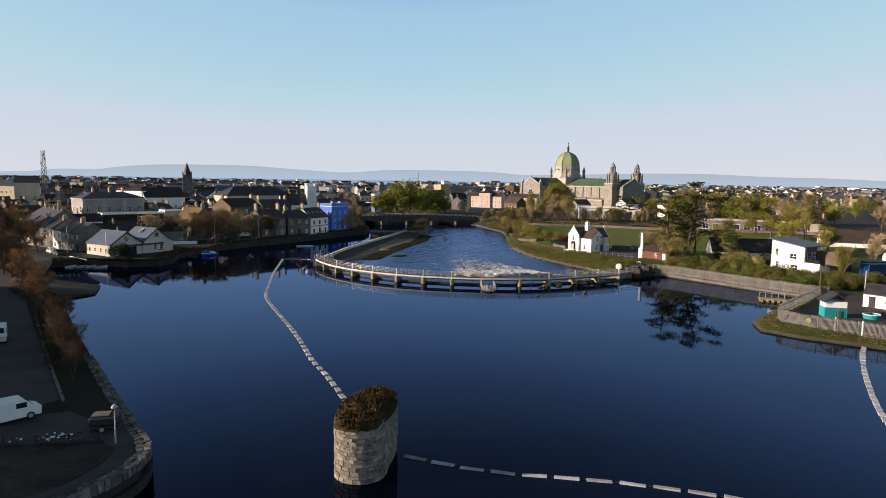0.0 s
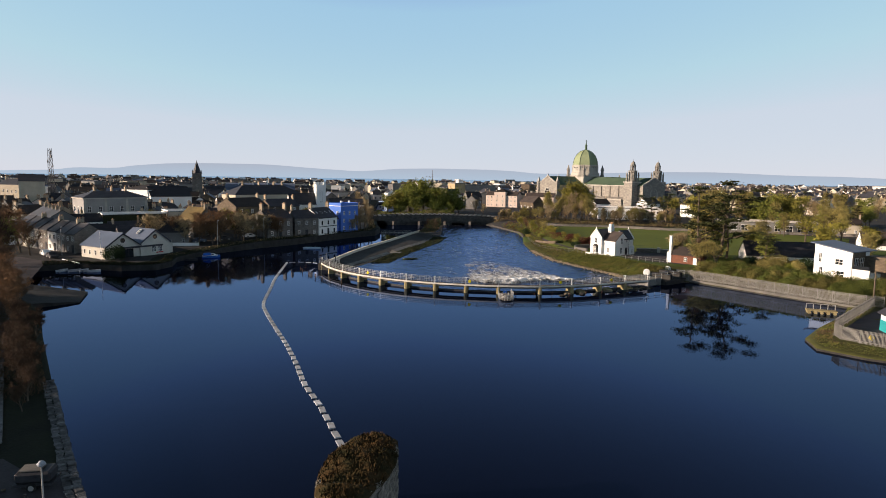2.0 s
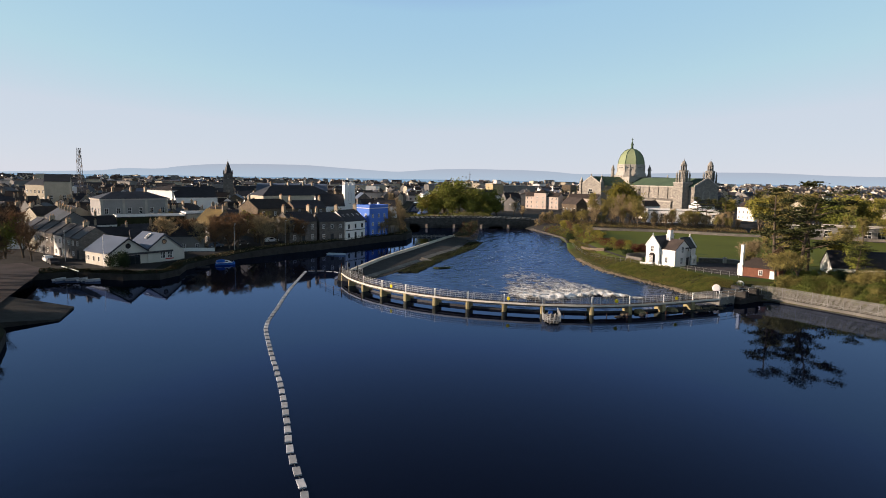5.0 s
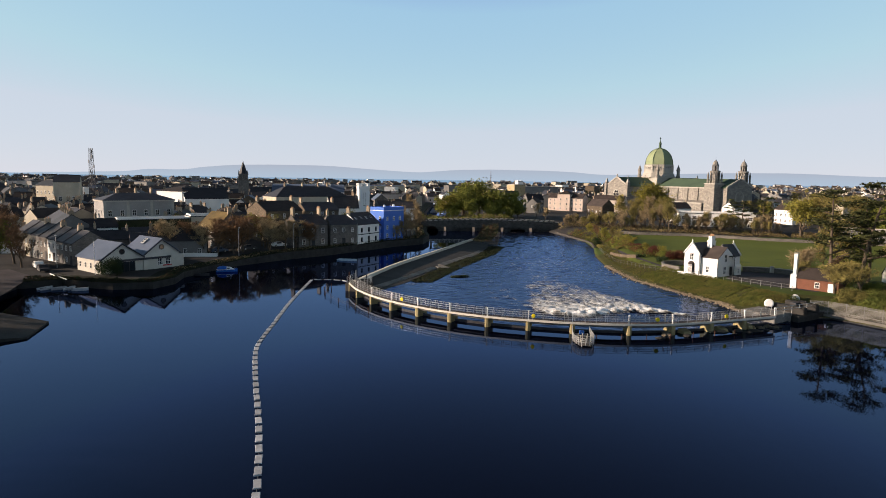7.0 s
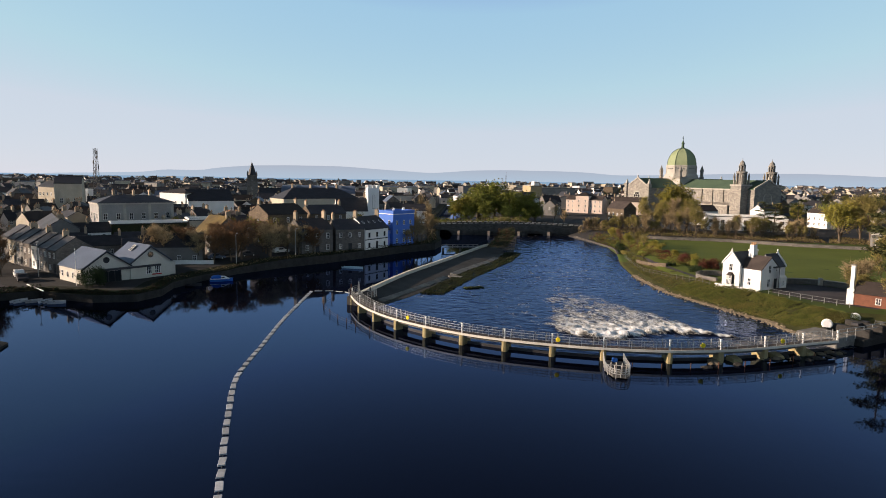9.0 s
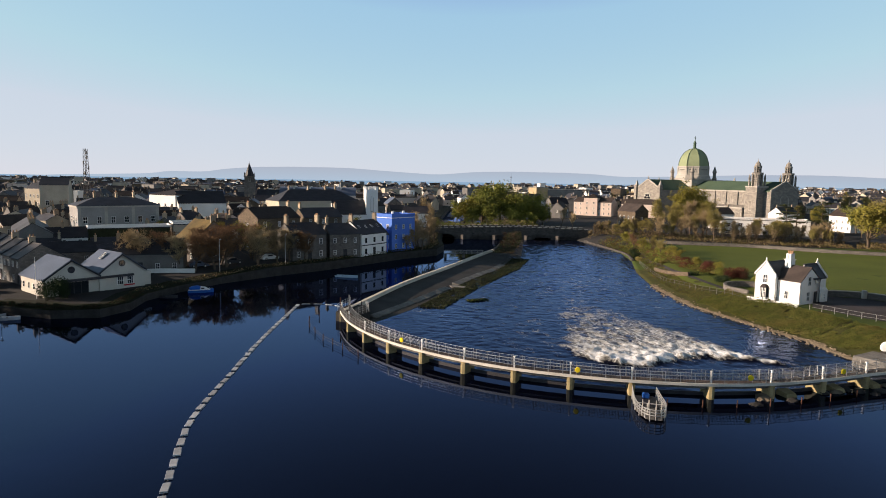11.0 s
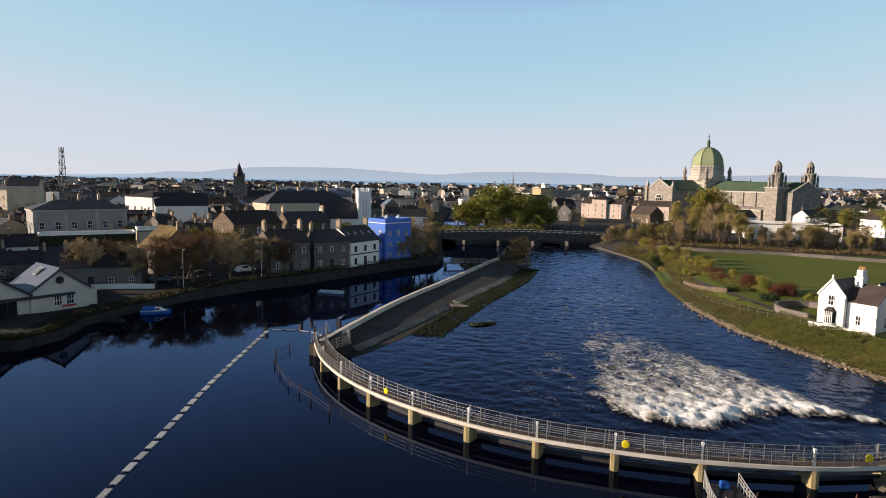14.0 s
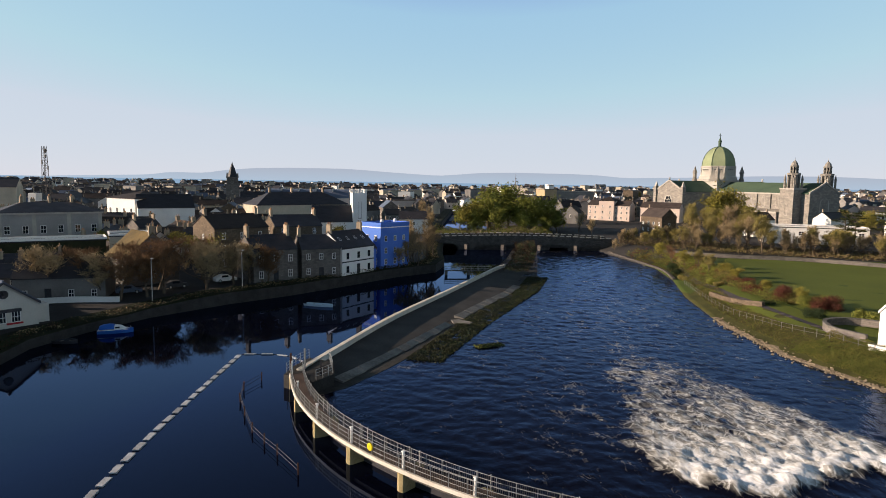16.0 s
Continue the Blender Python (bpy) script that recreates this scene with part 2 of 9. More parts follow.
M["pink_wall"] = mat("pink render", (0.62, 0.51, 0.44), (0.50, 0.41, 0.355), 0.85, 0.3, 4.0, 0.1, random_tint=0.12)
M["blue_wall"] = mat("blue painted render", (0.085, 0.20, 0.60), (0.07, 0.165, 0.52), 0.7, 0.3, 4.0, 0.1)
M["stone_wall"] = masonry("rubble stone", (0.185, 0.170, 0.158), (0.115, 0.106, 0.100), (0.75, 0.73, 0.70), 0.6, 0.3, tint=0.2)
M["brown_wall"] = masonry("brown stone", (0.155, 0.122, 0.088), (0.095, 0.076, 0.058), (0.7, 0.68, 0.65), 0.6, 0.3)
M["glass"] = mat("window glass", (0.02, 0.025, 0.03), (0.012, 0.014, 0.018), 0.08, 0.3, 2.0, 0, spec=0.6)
M["frame_white"] = mat("white window frame", (0.75, 0.74, 0.71), (0.66, 0.65, 0.62), 0.6, 1.0, 6.0, 0)
M["metal"] = mat("galvanised steel", (0.48, 0.48, 0.46), (0.36, 0.36, 0.35), 0.5, 0.8, 6.0, 0.1, metal=0.6)
M["dark_metal"] = mat("dark steel", (0.06, 0.06, 0.065), (0.035, 0.035, 0.04), 0.6, 0.8, 6.0, 0.1, metal=0.4)
M["white_paint"] = mat("white paint", (0.80, 0.80, 0.78), (0.70, 0.70, 0.68), 0.5, 0.8, 6.0, 0.05)
M["float"] = mat("grey plastic float", (0.40, 0.42, 0.45), (0.25, 0.265, 0.285), 0.65, 0.9, 6.0, 0.25, random_tint=0.25)
M["yellow"] = mat("yellow plastic", (0.75, 0.58, 0.03), (0.62, 0.47, 0.02), 0.5, 1.0, 6.0, 0)
M["teal"] = mat("teal painted steel", (0.02, 0.28, 0.30), (0.015, 0.22, 0.24), 0.5, 0.5, 4.0, 0.1)
M["blue_paint"] = mat("blue boat paint", (0.02, 0.12, 0.42), (0.015, 0.09, 0.34), 0.4, 1.0, 6.0, 0)
M["pale_blue"] = mat("pale blue boat paint", (0.42, 0.56, 0.66), (0.32, 0.44, 0.54), 0.5, 0.8, 6.0, 0.05)
M["bark"] = mat("bark", (0.13, 0.10, 0.075), (0.07, 0.055, 0.04), 0.95, 1.5, 9.0, 0.6)
M["twig"] = mat("bare twigs", (0.38, 0.29, 0.165), (0.21, 0.16, 0.092), 0.95, 0.5, 3.0, 0, random_tint=0.35)
M["bud"] = mat("budding leaves", (0.27, 0.225, 0.074), (0.14, 0.118, 0.044), 0.9, 0.6, 4.0, 0, random_tint=0.3)
M["leaf"] = mat("fresh leaves", (0.225, 0.235, 0.046), (0.098, 0.112, 0.026), 0.85, 0.4, 3.0, 0, random_tint=0.3)
M["yew"] = mat("dark evergreen", (0.035, 0.055, 0.022), (0.018, 0.030, 0.014), 0.9, 0.3, 3.0, 0, random_tint=0.2)
M["red_shrub"] = mat("red shrub leaves", (0.14, 0.045, 0.03), (0.08, 0.03, 0.02), 0.9, 0.5, 3.0, 0, random_tint=0.2)
M["brick_red"] = mat("red brick", (0.20, 0.085, 0.055), (0.13, 0.058, 0.04), 0.85, 1.0, 8.0, 0.2)
M["red_paint"] = mat("red paint", (0.45, 0.03, 0.04), (0.36, 0.025, 0.03), 0.5, 1.0, 6.0, 0)
M["pot"] = mat("clay pot", (0.42, 0.25, 0.14), (0.30, 0.18, 0.10), 0.8, 1.0, 6.0, 0)
M["chim"] = mat("rendered chimney", (0.36, 0.29, 0.21), (0.22, 0.18, 0.135), 0.85, 0.8, 6.0, 0.2, random_tint=0.25)
M["tyre"] = mat("rubber", (0.025, 0.025, 0.025), (0.018, 0.018, 0.018), 0.8, 1.0, 6.0, 0)
M["gold"] = mat("ochre render", (0.42, 0.33, 0.20), (0.32, 0.25, 0.155), 0.8, 0.3, 4.0, 0.1)
# Near-black green: the shade lying on the left bank is in this colour.
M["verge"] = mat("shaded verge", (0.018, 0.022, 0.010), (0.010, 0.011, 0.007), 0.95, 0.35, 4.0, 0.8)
M["quay_earth"] = mat("trodden earth", (0.062, 0.046, 0.038), (0.020, 0.017, 0.016), 0.95, 0.35, 3.0, 0.7)
M["toe"] = mat("scoured pale concrete", (0.24, 0.23, 0.21), (0.085, 0.083, 0.078), 0.9, 0.45, 3.5, 0.8)
M["capping"] = mat("weathered capping", (0.185, 0.182, 0.178), (0.055, 0.055, 0.056), 0.9, 1.3, 8.0, 0.7, random_tint=0.35)
M["deck"] = mat("weir deck", (0.105, 0.075, 0.062), (0.06, 0.044, 0.038), 0.85, 0.5, 6.0, 0.3)
M["pile"] = mat("stained pier concrete", (0.34, 0.28, 0.15), (0.20, 0.16, 0.08), 0.85, 0.9, 6.0, 0.4)
M["hotel_wall"] = mat("weathered ashlar", (0.34, 0.33, 0.32), (0.25, 0.245, 0.24), 0.85, 0.25, 3.0, 0.1)
M["twig_dark"] = mat("dark twigs", (0.095, 0.058, 0.036), (0.042, 0.029, 0.020), 0.95, 0.5, 3.0, 0, random_tint=0.35)
M["twig_rust"] = mat("orange-brown twigs", (0.225, 0.130, 0.068), (0.118, 0.070, 0.040), 0.95, 0.5, 3.0, 0, random_tint=0.3)
M["spring"] = mat("yellow-green spring leaves", (0.25, 0.22, 0.042), (0.13, 0.12, 0.028), 0.9, 0.4, 3.0, 0, random_tint=0.25)
M["ivy"] = mat("dark ivy", (0.042, 0.046, 0.022), (0.020, 0.022, 0.012), 0.9, 0.5, 3.0, 0.8)
M["fence_steel"] = mat("dull palisade steel", (0.20, 0.195, 0.18), (0.13, 0.125, 0.115), 0.6, 0.6, 6.0, 0.1, metal=0.3)
# Blue darkened on purpose: the shade over the containers is in the paint colour.
M["shaded_container_blue"] = mat("shade-darkened blue container paint", (0.012, 0.055, 0.16), (0.008, 0.04, 0.12), 0.5, 0.6, 6.0, 0.1)
M["pine_leaf"] = mat("olive pine needles", (0.062, 0.068, 0.024), (0.028, 0.034, 0.013), 0.9, 0.4, 3.0, 0, random_tint=0.2)
M["rust"] = mat("rusty steel", (0.12, 0.055, 0.035), (0.06, 0.03, 0.02), 0.8, 1.0, 6.0, 0.2)
M["stone_tan"] = mat("tan shore stone", (0.30, 0.245, 0.17), (0.10, 0.082, 0.06), 0.95, 1.5, 9.0, 0.6)
# Stone kept darker than the town's other masonry.
M["bridge_stone"] = masonry("dark bridge stone", (0.105, 0.098, 0.092), (0.055, 0.052, 0.050), (0.7, 0.68, 0.65), 0.8, 0.35)
M["fascia"] = mat("pale edge beam", (0.62, 0.58, 0.51), (0.46, 0.43, 0.37), 0.8, 0.5, 7.0, 0.2)
M["boathouse_wall"] = mat("off-white boathouse render", (0.56, 0.53, 0.47), (0.46, 0.435, 0.385), 0.85, 0.4, 5.0, 0.1)
M["scrub_leaf"] = mat("bank scrub leaves", (0.105, 0.120, 0.026), (0.050, 0.062, 0.016), 0.9, 0.6, 4.0, 0, random_tint=0.2)
M["mast_steel"] = mat("weathered mast steel", (0.17, 0.155, 0.145), (0.10, 0.092, 0.088), 0.6, 0.8, 6.0, 0.1, metal=0.3)
M["scrub_bud"] = mat("olive scrub", (0.150, 0.132, 0.040), (0.075, 0.068, 0.022), 0.9, 0.6, 4.0, 0, random_tint=0.2)


# ---- mesh helpers ----
def to_object(name, bm, material, parent=None, label=""):
    me = bpy.data.meshes.new(name)
    bm.to_mesh(me)
    bm.free()
    for mt in material if isinstance(material, (list, tuple)) else [material]:
        me.materials.append(mt)
    ob = new(name, me)
    if parent:
        ob.parent = parent
    if label:
        ob["label"] = label
    return ob


def part(name, bm, material, parent, label=""):
    return to_object(name, bm, material, parent, label)


def thing(name, m, label, category, group="", kind=""):
    e = new(name)
    e.matrix_world = m
    return tagged(e, label, category, group, kind)


def share(name, me, parent, m=None, label=""):
    """Another object on the mesh me, under parent."""
    ob = new(name, me)
    ob.parent = parent
    if m is not None:
        ob.matrix_local = m
    if label:
        ob["label"] = label
    return ob


def add_box(bm, x0, y0, z0, x1, y1, z1, idx=0, m=None):
    vs = [bm.verts.new((x, y, z)) for z in (z0, z1) for x, y in ((x0, y0), (x1, y0), (x1, y1), (x0, y1))]
    if m is not None:
        for v in vs:
            v.co = m @ v.co
    for f in ((3, 2, 1, 0), (4, 5, 6, 7), (0, 1, 5, 4), (1, 2, 6, 5), (2, 3, 7, 6), (3, 0, 4, 7)):
        bm.faces.new([vs[i] for i in f]).material_index = idx
    return vs


def box(x0, y0, z0, x1, y1, z1, bevel=0.0):
    bm = bmesh.new()
    add_box(bm, x0, y0, z0, x1, y1, z1)
    if bevel:
        bmesh.ops.bevel(bm, geom=bm.edges[:], offset=bevel, segments=1, affect='EDGES')
    return bm


def add_tube(bm, pts, radii, sides=6, idx=0, cap=True):
    """A tapered tube along pts."""
    rings = []
    for i, p in enumerate(pts):
        p = Vector(p)
        d = (Vector(pts[min(i + 1, len(pts) - 1)]) - Vector(pts[max(i - 1, 0)])).normalized()
        a = d.cross(Vector((0, 0, 1)) if abs(d.z) < 0.9 else Vector((1, 0, 0))).normalized()
        b = d.cross(a)
        r = radii[i] if isinstance(radii, (list, tuple)) else radii
        rings.append([bm.verts.new(p + (a * math.cos(k * math.tau / sides) + b * math.sin(k * math.tau / sides)) * r) for k in range(sides)])
    for r0, r1 in zip(rings, rings[1:]):
        for k in range(sides):
            bm.faces.new((r0[k], r0[(k + 1) % sides], r1[(k + 1) % sides], r1[k])).material_index = idx
    if cap:
        bm.faces.new(rings[0]).material_index = idx
        bm.faces.new(rings[-1][::-1]).material_index = idx


def add_prism(bm, outline, z0, z1, idx=0):
    lo = [bm.verts.new((x, y, z0)) for x, y in outline]
    hi = [bm.verts.new((x, y, z1)) for x, y in outline]
    n = len(outline)
    for i in range(n):
        bm.faces.new((lo[i], lo[(i + 1) % n], hi[(i + 1) % n], hi[i])).material_index = idx
    bm.faces.new(hi).material_index = idx
    bm.faces.new(lo[::-1]).material_index = idx


def add_lathe(bm, profile, sides=16, centre=(0, 0), idx=0, turn=0.0):
    """profile: rows of (radius, z), from the bottom up."""
    rings = []
    for r, z in profile:
        rings.append([bm.verts.new((centre[0] + r * math.cos(turn + k * math.tau / sides), centre[1] + r * math.sin(turn + k * math.tau / sides), z)) for k in range(sides)])
    for r0, r1 in zip(rings, rings[1:]):
        for k in range(sides):
            bm.faces.new((r0[k], r0[(k + 1) % sides], r1[(k + 1) % sides], r1[k])).material_index = idx
    bm.faces.new(rings[0][::-1]).material_index = idx
    bm.faces.new(rings[-1]).material_index = idx


def add_strip(bm, path, half, z0, z1, idx=0, closed_ends=True, offset=0.0):
    """A band with a rectangular section along a plan path; offset moves it to the left of the way."""
    rows = []
    for i, (x, y) in enumerate(path):
        a, b = path[max(i - 1, 0)], path[min(i + 1, len(path) - 1)]
        d = Vector((b[0] - a[0], b[1] - a[1])).normalized()
        nx, ny = -d.y, d.x
        zz0 = z0[i] if isinstance(z0, (list, tuple)) else z0
        zz1 = z1[i] if isinstance(z1, (list, tuple)) else z1
        o1, o2 = offset - half, offset + half
        rows.append([bm.verts.new(c) for c in ((x + nx * o1, y + ny * o1, zz0), (x + nx * o2, y + ny * o2, zz0), (x + nx * o2, y + ny * o2, zz1), (x + nx * o1, y + ny * o1, zz1))])
    for r0, r1 in zip(rows, rows[1:]):
        for k in range(4):
            bm.faces.new((r0[k], r0[(k + 1) % 4], r1[(k + 1) % 4], r1[k])).material_index = idx
    if closed_ends:
        bm.faces.new(rows[0]).material_index = idx
        bm.faces.new(rows[-1][::-1]).material_index = idx


def resample(path, step):
    """Points at an even step along a smooth curve through path."""
    p = [Vector(q) for q in path]
    dense = []
    for i in range(len(p) - 1):
        a, b, c, d = p[max(i - 1, 0)], p[i], p[i + 1], p[min(i + 2, len(p) - 1)]
        for k in range(20):
            t = k / 20
            dense.append(0.5 * ((2 * b) + (c - a) * t + (2 * a - 5 * b + 4 * c - d) * t * t + (3 * b - a - 3 * c + d) * t ** 3))
    dense.append(p[-1])
    s = [0.0]
    for a, b in zip(dense, dense[1:]):
        s.append(s[-1] + (b - a).length)
    n = max(1, round(s[-1] / step))
    out, j = [], 0
    for k in range(n + 1):
        want = s[-1] * k / n
        while j < len(s) - 2 and s[j + 1] < want:
            j += 1
        f = (want - s[j]) / max(s[j + 1] - s[j], 1e-9)
        out.append(tuple(dense[j].lerp(dense[j + 1], f)))
    return out


def smooth(ob):
    for p in ob.data.polygons:
        p.use_smooth = True
    return ob


def tidy(bm):
    bmesh.ops.recalc_face_normals(bm, faces=bm.faces[:])
    return bm


# ---- water, land, sea and hills ----
from mathutils.geometry import delaunay_2d_cdt

LEFT_BANK = [(-62, -300), (-48, 0), (-36, 24), (-24.8, 34.5), (-21.6, 38.5), (-20.4, 42.0), (-21.0, 45.5), (-24.0, 50), (-29.5, 58.5), (-38.5, 72.5), (-50, 90.5), (-60, 107),
             (-66, 113), (-75, 122), (-86, 146), (-88, 153), (-82, 157.5), (-70, 155), (-63, 157), (-61.5, 163), (-63.5, 171), (-62.0, 180), (-58.5, 191), (-51, 203.5), (-43, 213.5),
             (-34, 228), (-27, 240), (-18.5, 250), (-17.5, 262), (-20, 280), (-22, 305), (-25, 345), (-32, 400), (-38, 540)]
RIGHT_BANK = [(-18, 540), (-14, 430), (-4, 385), (14, 345), (29, 312), (31, 299), (38.5, 268), (38.0, 248), (34.7, 225), (33.6, 200), (35.6, 182), (40.8, 168), (45, 158), (46.2, 149),
              (50, 143.2), (56, 146.5), (60.5, 146.5), (70, 132), (78, 119.5), (72, 112), (62, 103), (56, 96.5), (54.3, 91), (58, 86.5), (66, 80.5), (78, 69), (98, 40), (112, 0), (135, -300)]
ISLAND = [(-24.0, 160.5), (-25.0, 164), (-23.4, 171.5), (-19.8, 191.5), (-13.0, 217), (-4.8, 249.2), (-3.5, 262), (-1.0, 280), (1.0, 304), (9.0, 304), (8.0, 280), (6.5, 250), (4.5, 232), (-1.5, 217),
          (-8.0, 195), (-12.5, 178), (-15.5, 169), (-18.6, 161.5), (-21.0, 158.2)]


def seg_dist(px, py, chain):
    """Distance of many points from a chain of plan points."""
    best = np.full(len(px), 1e9)
    for (ax, ay), (bx, by) in zip(chain, chain[1:]):
        dx, dy = bx - ax, by - ay
        t = np.clip(((px - ax) * dx + (py - ay) * dy) / (dx * dx + dy * dy + 1e-9), 0, 1)
        best = np.minimum(best, np.hypot(px - ax - t * dx, py - ay - t * dy))
    return best


def inside(px, py, ring):
    res = np.zeros(len(px), bool)
    n = len(ring)
    for i in range(n):
        (ax, ay), (bx, by) = ring[i], ring[(i + 1) % n]
        c = (ay > py) != (by > py)
        res ^= c & (px < (bx - ax) * (py - ay) / ((by - ay) if by != ay else 1e-9) + ax)
    return res


def dense(chain, step):
    out = []
    for (ax, ay), (bx, by) in zip(chain, chain[1:]):
        n = max(1, int(math.hypot(bx - ax, by - ay) / step))
        out += [(ax + (bx - ax) * k / n, ay + (by - ay) * k / n) for k in range(n)]
    return out + [chain[-1]]


WATER_RING = LEFT_BANK + RIGHT_BANK


def sstep(a, b, x):
    t = np.clip((x - a) / (b - a), 0, 1)
    return t * t * (3 - 2 * t)


def land_height(px, py):
    px, py = np.asarray(px, float), np.asarray(py, float)
    dl, dr = seg_dist(px, py, LEFT_BANK), seg_dist(px, py, RIGHT_BANK)
    left = dl < dr
    hl = 1.35 + 0.85 * sstep(30, 60, -py + 100) + 0.75 * sstep(185, 205, py) + 2.2 * sstep(20, 220, dl)
    hr = 0.25 + 2.3 * sstep(0.5, 8.5, dr) + 2.4 * sstep(60, 200, dr)
    yard = sstep(128, 118, py)
    hr = hr * (1 - yard) + yard * (0.3 + 0.75 * sstep(0, 4.5, dr) + 1.4 * sstep(30, 80, dr))
    hr = hr + 0.5 * sstep(0.2, 1.0, dr) * sstep(285, 300, py)
    z = np.where(left, hl, hr)
    far = sstep(250, 900, np.maximum(dl, dr) * 0 + np.minimum(dl, dr))
    z = z + 2.0 * far
    wob = np.array([noise.noise(Vector((x * 0.2, y * 0.2, 0))) for x, y in zip(px, py)])
    return z + 0.10 * wob


def build_land():
    shore_l, shore_r = dense(LEFT_BANK, 3.0), dense(RIGHT_BANK, 3.0)
    pts, edges = [], []

    def chain(c):
        s = len(pts)
        pts.extend(Vector(p) for p in c)
        edges.extend((s + i, s + i + 1) for i in range(len(c) - 1))

    chain(shore_l + shore_r)
    xs, ys = np.meshgrid(np.arange(-240, 241, 6.0), np.arange(-60, 430, 6.0))
    far_x, far_y = np.meshgrid(np.linspace(-4600, 4600, 40), np.concatenate([np.linspace(-4000, -300, 8), np.linspace(-200, 1350, 32)]))
    gx, gy = np.concatenate([xs.ravel() + np.random.uniform(-1, 1, xs.size), far_x.ravel()]), np.concatenate([ys.ravel() + np.random.uniform(-1, 1, ys.size), far_y.ravel()])
    for d in (1.2, 3.0, 5.5, 8.5):
        for c in (LEFT_BANK, RIGHT_BANK):
            q = dense(c, 3.0)
            for i in range(1, len(q) - 1):
                nx, ny = -(q[i + 1][1] - q[i - 1][1]), q[i + 1][0] - q[i - 1][0]
                k = math.hypot(nx, ny) or 1
                gx, gy = np.append(gx, q[i][0] + nx / k * d), np.append(gy, q[i][1] + ny / k * d)
    wet = inside(gx, gy, WATER_RING)
    near = np.minimum(seg_dist(gx, gy, LEFT_BANK), seg_dist(gx, gy, RIGHT_BANK))
    keep = ~wet & (near > 0.9)
    pts.extend(Vector((x, y)) for x, y in zip(gx[keep], gy[keep]))
    verts, _, faces, *_ = delaunay_2d_cdt(pts, edges, [], 0, 0.001)
    vx, vy = np.array([v.x for v in verts]), np.array([v.y for v in verts])
    vz = land_height(vx, vy)
    bm = bmesh.new()
    bv = [bm.verts.new((x, y, z)) for x, y, z in zip(vx, vy, vz)]
    cx = np.array([np.mean([vx[i] for i in f]) for f in faces])
    cy = np.array([np.mean([vy[i] for i in f]) for f in faces])
    dry = ~inside(cx, cy, WATER_RING) & ((cy > -300) | (np.abs(cx) > 60) | (cy < -300))
    dl, dr = seg_dist(cx, cy, LEFT_BANK), seg_dist(cx, cy, RIGHT_BANK)
    for f, ok, x, y, a, b in zip(faces, dry, cx, cy, dl, dr):
        if not ok:
            continue
        try:
            fc = bm.faces.new([bv[i] for i in f])
        except ValueError:
            continue
        right = b < a
        idx = 0
        if right:
            idx = 2 if b < 1.3 and 146 < y < 206 else (1 if b < 10 and y < 230 else 3)
            if b > 100 or y > 275:
                idx = 4
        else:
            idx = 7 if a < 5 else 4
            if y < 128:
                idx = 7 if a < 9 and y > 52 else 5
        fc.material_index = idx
        fc.smooth = True
    # the upright face of the bank down into the water
    for e in [e for e in bm.edges if len(e.link_faces) == 1]:
        a, b = e.verts
        if max(abs(a.co.x), abs(b.co.x)) > 400 or min(a.co.y, b.co.y) < -299 or max(a.co.y, b.co.y) > 539:
            continue
        lo = [bm.verts.new((v.co.x, v.co.y, -1.5)) for v in (a, b)]
        bm.faces.new((a, b, lo[1], lo[0])).material_index = 6
    bmesh.ops.recalc_face_normals(bm, faces=bm.faces[:])
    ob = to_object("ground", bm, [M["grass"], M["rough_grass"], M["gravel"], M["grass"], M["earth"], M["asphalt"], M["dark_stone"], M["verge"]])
    return tagged(ob, "town ground with grassy and stony river banks", "ground", kind="structure")


build_land()

bm = bmesh.new()
add = [bm.verts.new(c) for c in ((-700, -4000, 0), (700, -4000, 0), (700, 560, 0), (-700, 560, 0))]
bm.faces.new(add)
tagged(to_object("water", bm, M["water"]), "calm dark blue river water above the weir", "water", kind="structure")

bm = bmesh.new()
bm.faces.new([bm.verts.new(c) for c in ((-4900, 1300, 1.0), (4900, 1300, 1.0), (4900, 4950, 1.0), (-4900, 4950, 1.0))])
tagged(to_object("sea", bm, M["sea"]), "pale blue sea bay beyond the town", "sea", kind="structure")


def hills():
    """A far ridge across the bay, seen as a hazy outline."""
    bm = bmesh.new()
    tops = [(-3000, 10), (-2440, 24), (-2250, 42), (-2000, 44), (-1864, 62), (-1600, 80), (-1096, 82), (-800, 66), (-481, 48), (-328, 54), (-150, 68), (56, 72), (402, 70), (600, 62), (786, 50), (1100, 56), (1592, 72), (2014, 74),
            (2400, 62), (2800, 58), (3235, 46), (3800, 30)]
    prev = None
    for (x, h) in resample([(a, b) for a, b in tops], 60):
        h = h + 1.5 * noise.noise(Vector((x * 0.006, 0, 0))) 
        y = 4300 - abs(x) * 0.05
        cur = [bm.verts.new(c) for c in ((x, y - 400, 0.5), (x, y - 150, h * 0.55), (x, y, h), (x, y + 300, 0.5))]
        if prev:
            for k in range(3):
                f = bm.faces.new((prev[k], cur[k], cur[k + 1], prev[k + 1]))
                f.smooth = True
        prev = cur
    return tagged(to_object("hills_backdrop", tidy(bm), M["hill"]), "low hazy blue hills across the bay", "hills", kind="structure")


hills()

# ---- the weir ----
WEIR = [(-24.8, 160.7), (-22.0, 154.2), (-18.3, 148.4), (-14.0, 143.6), (-9.1, 139.6), (-3.6, 136.2), (2.3, 133.7), (8.5, 132.1), (15.0, 131.1), (23.3, 131.0), (30.0, 132.2), (36.4, 134.5), (42.4, 137.2), (48.0, 139.6)]


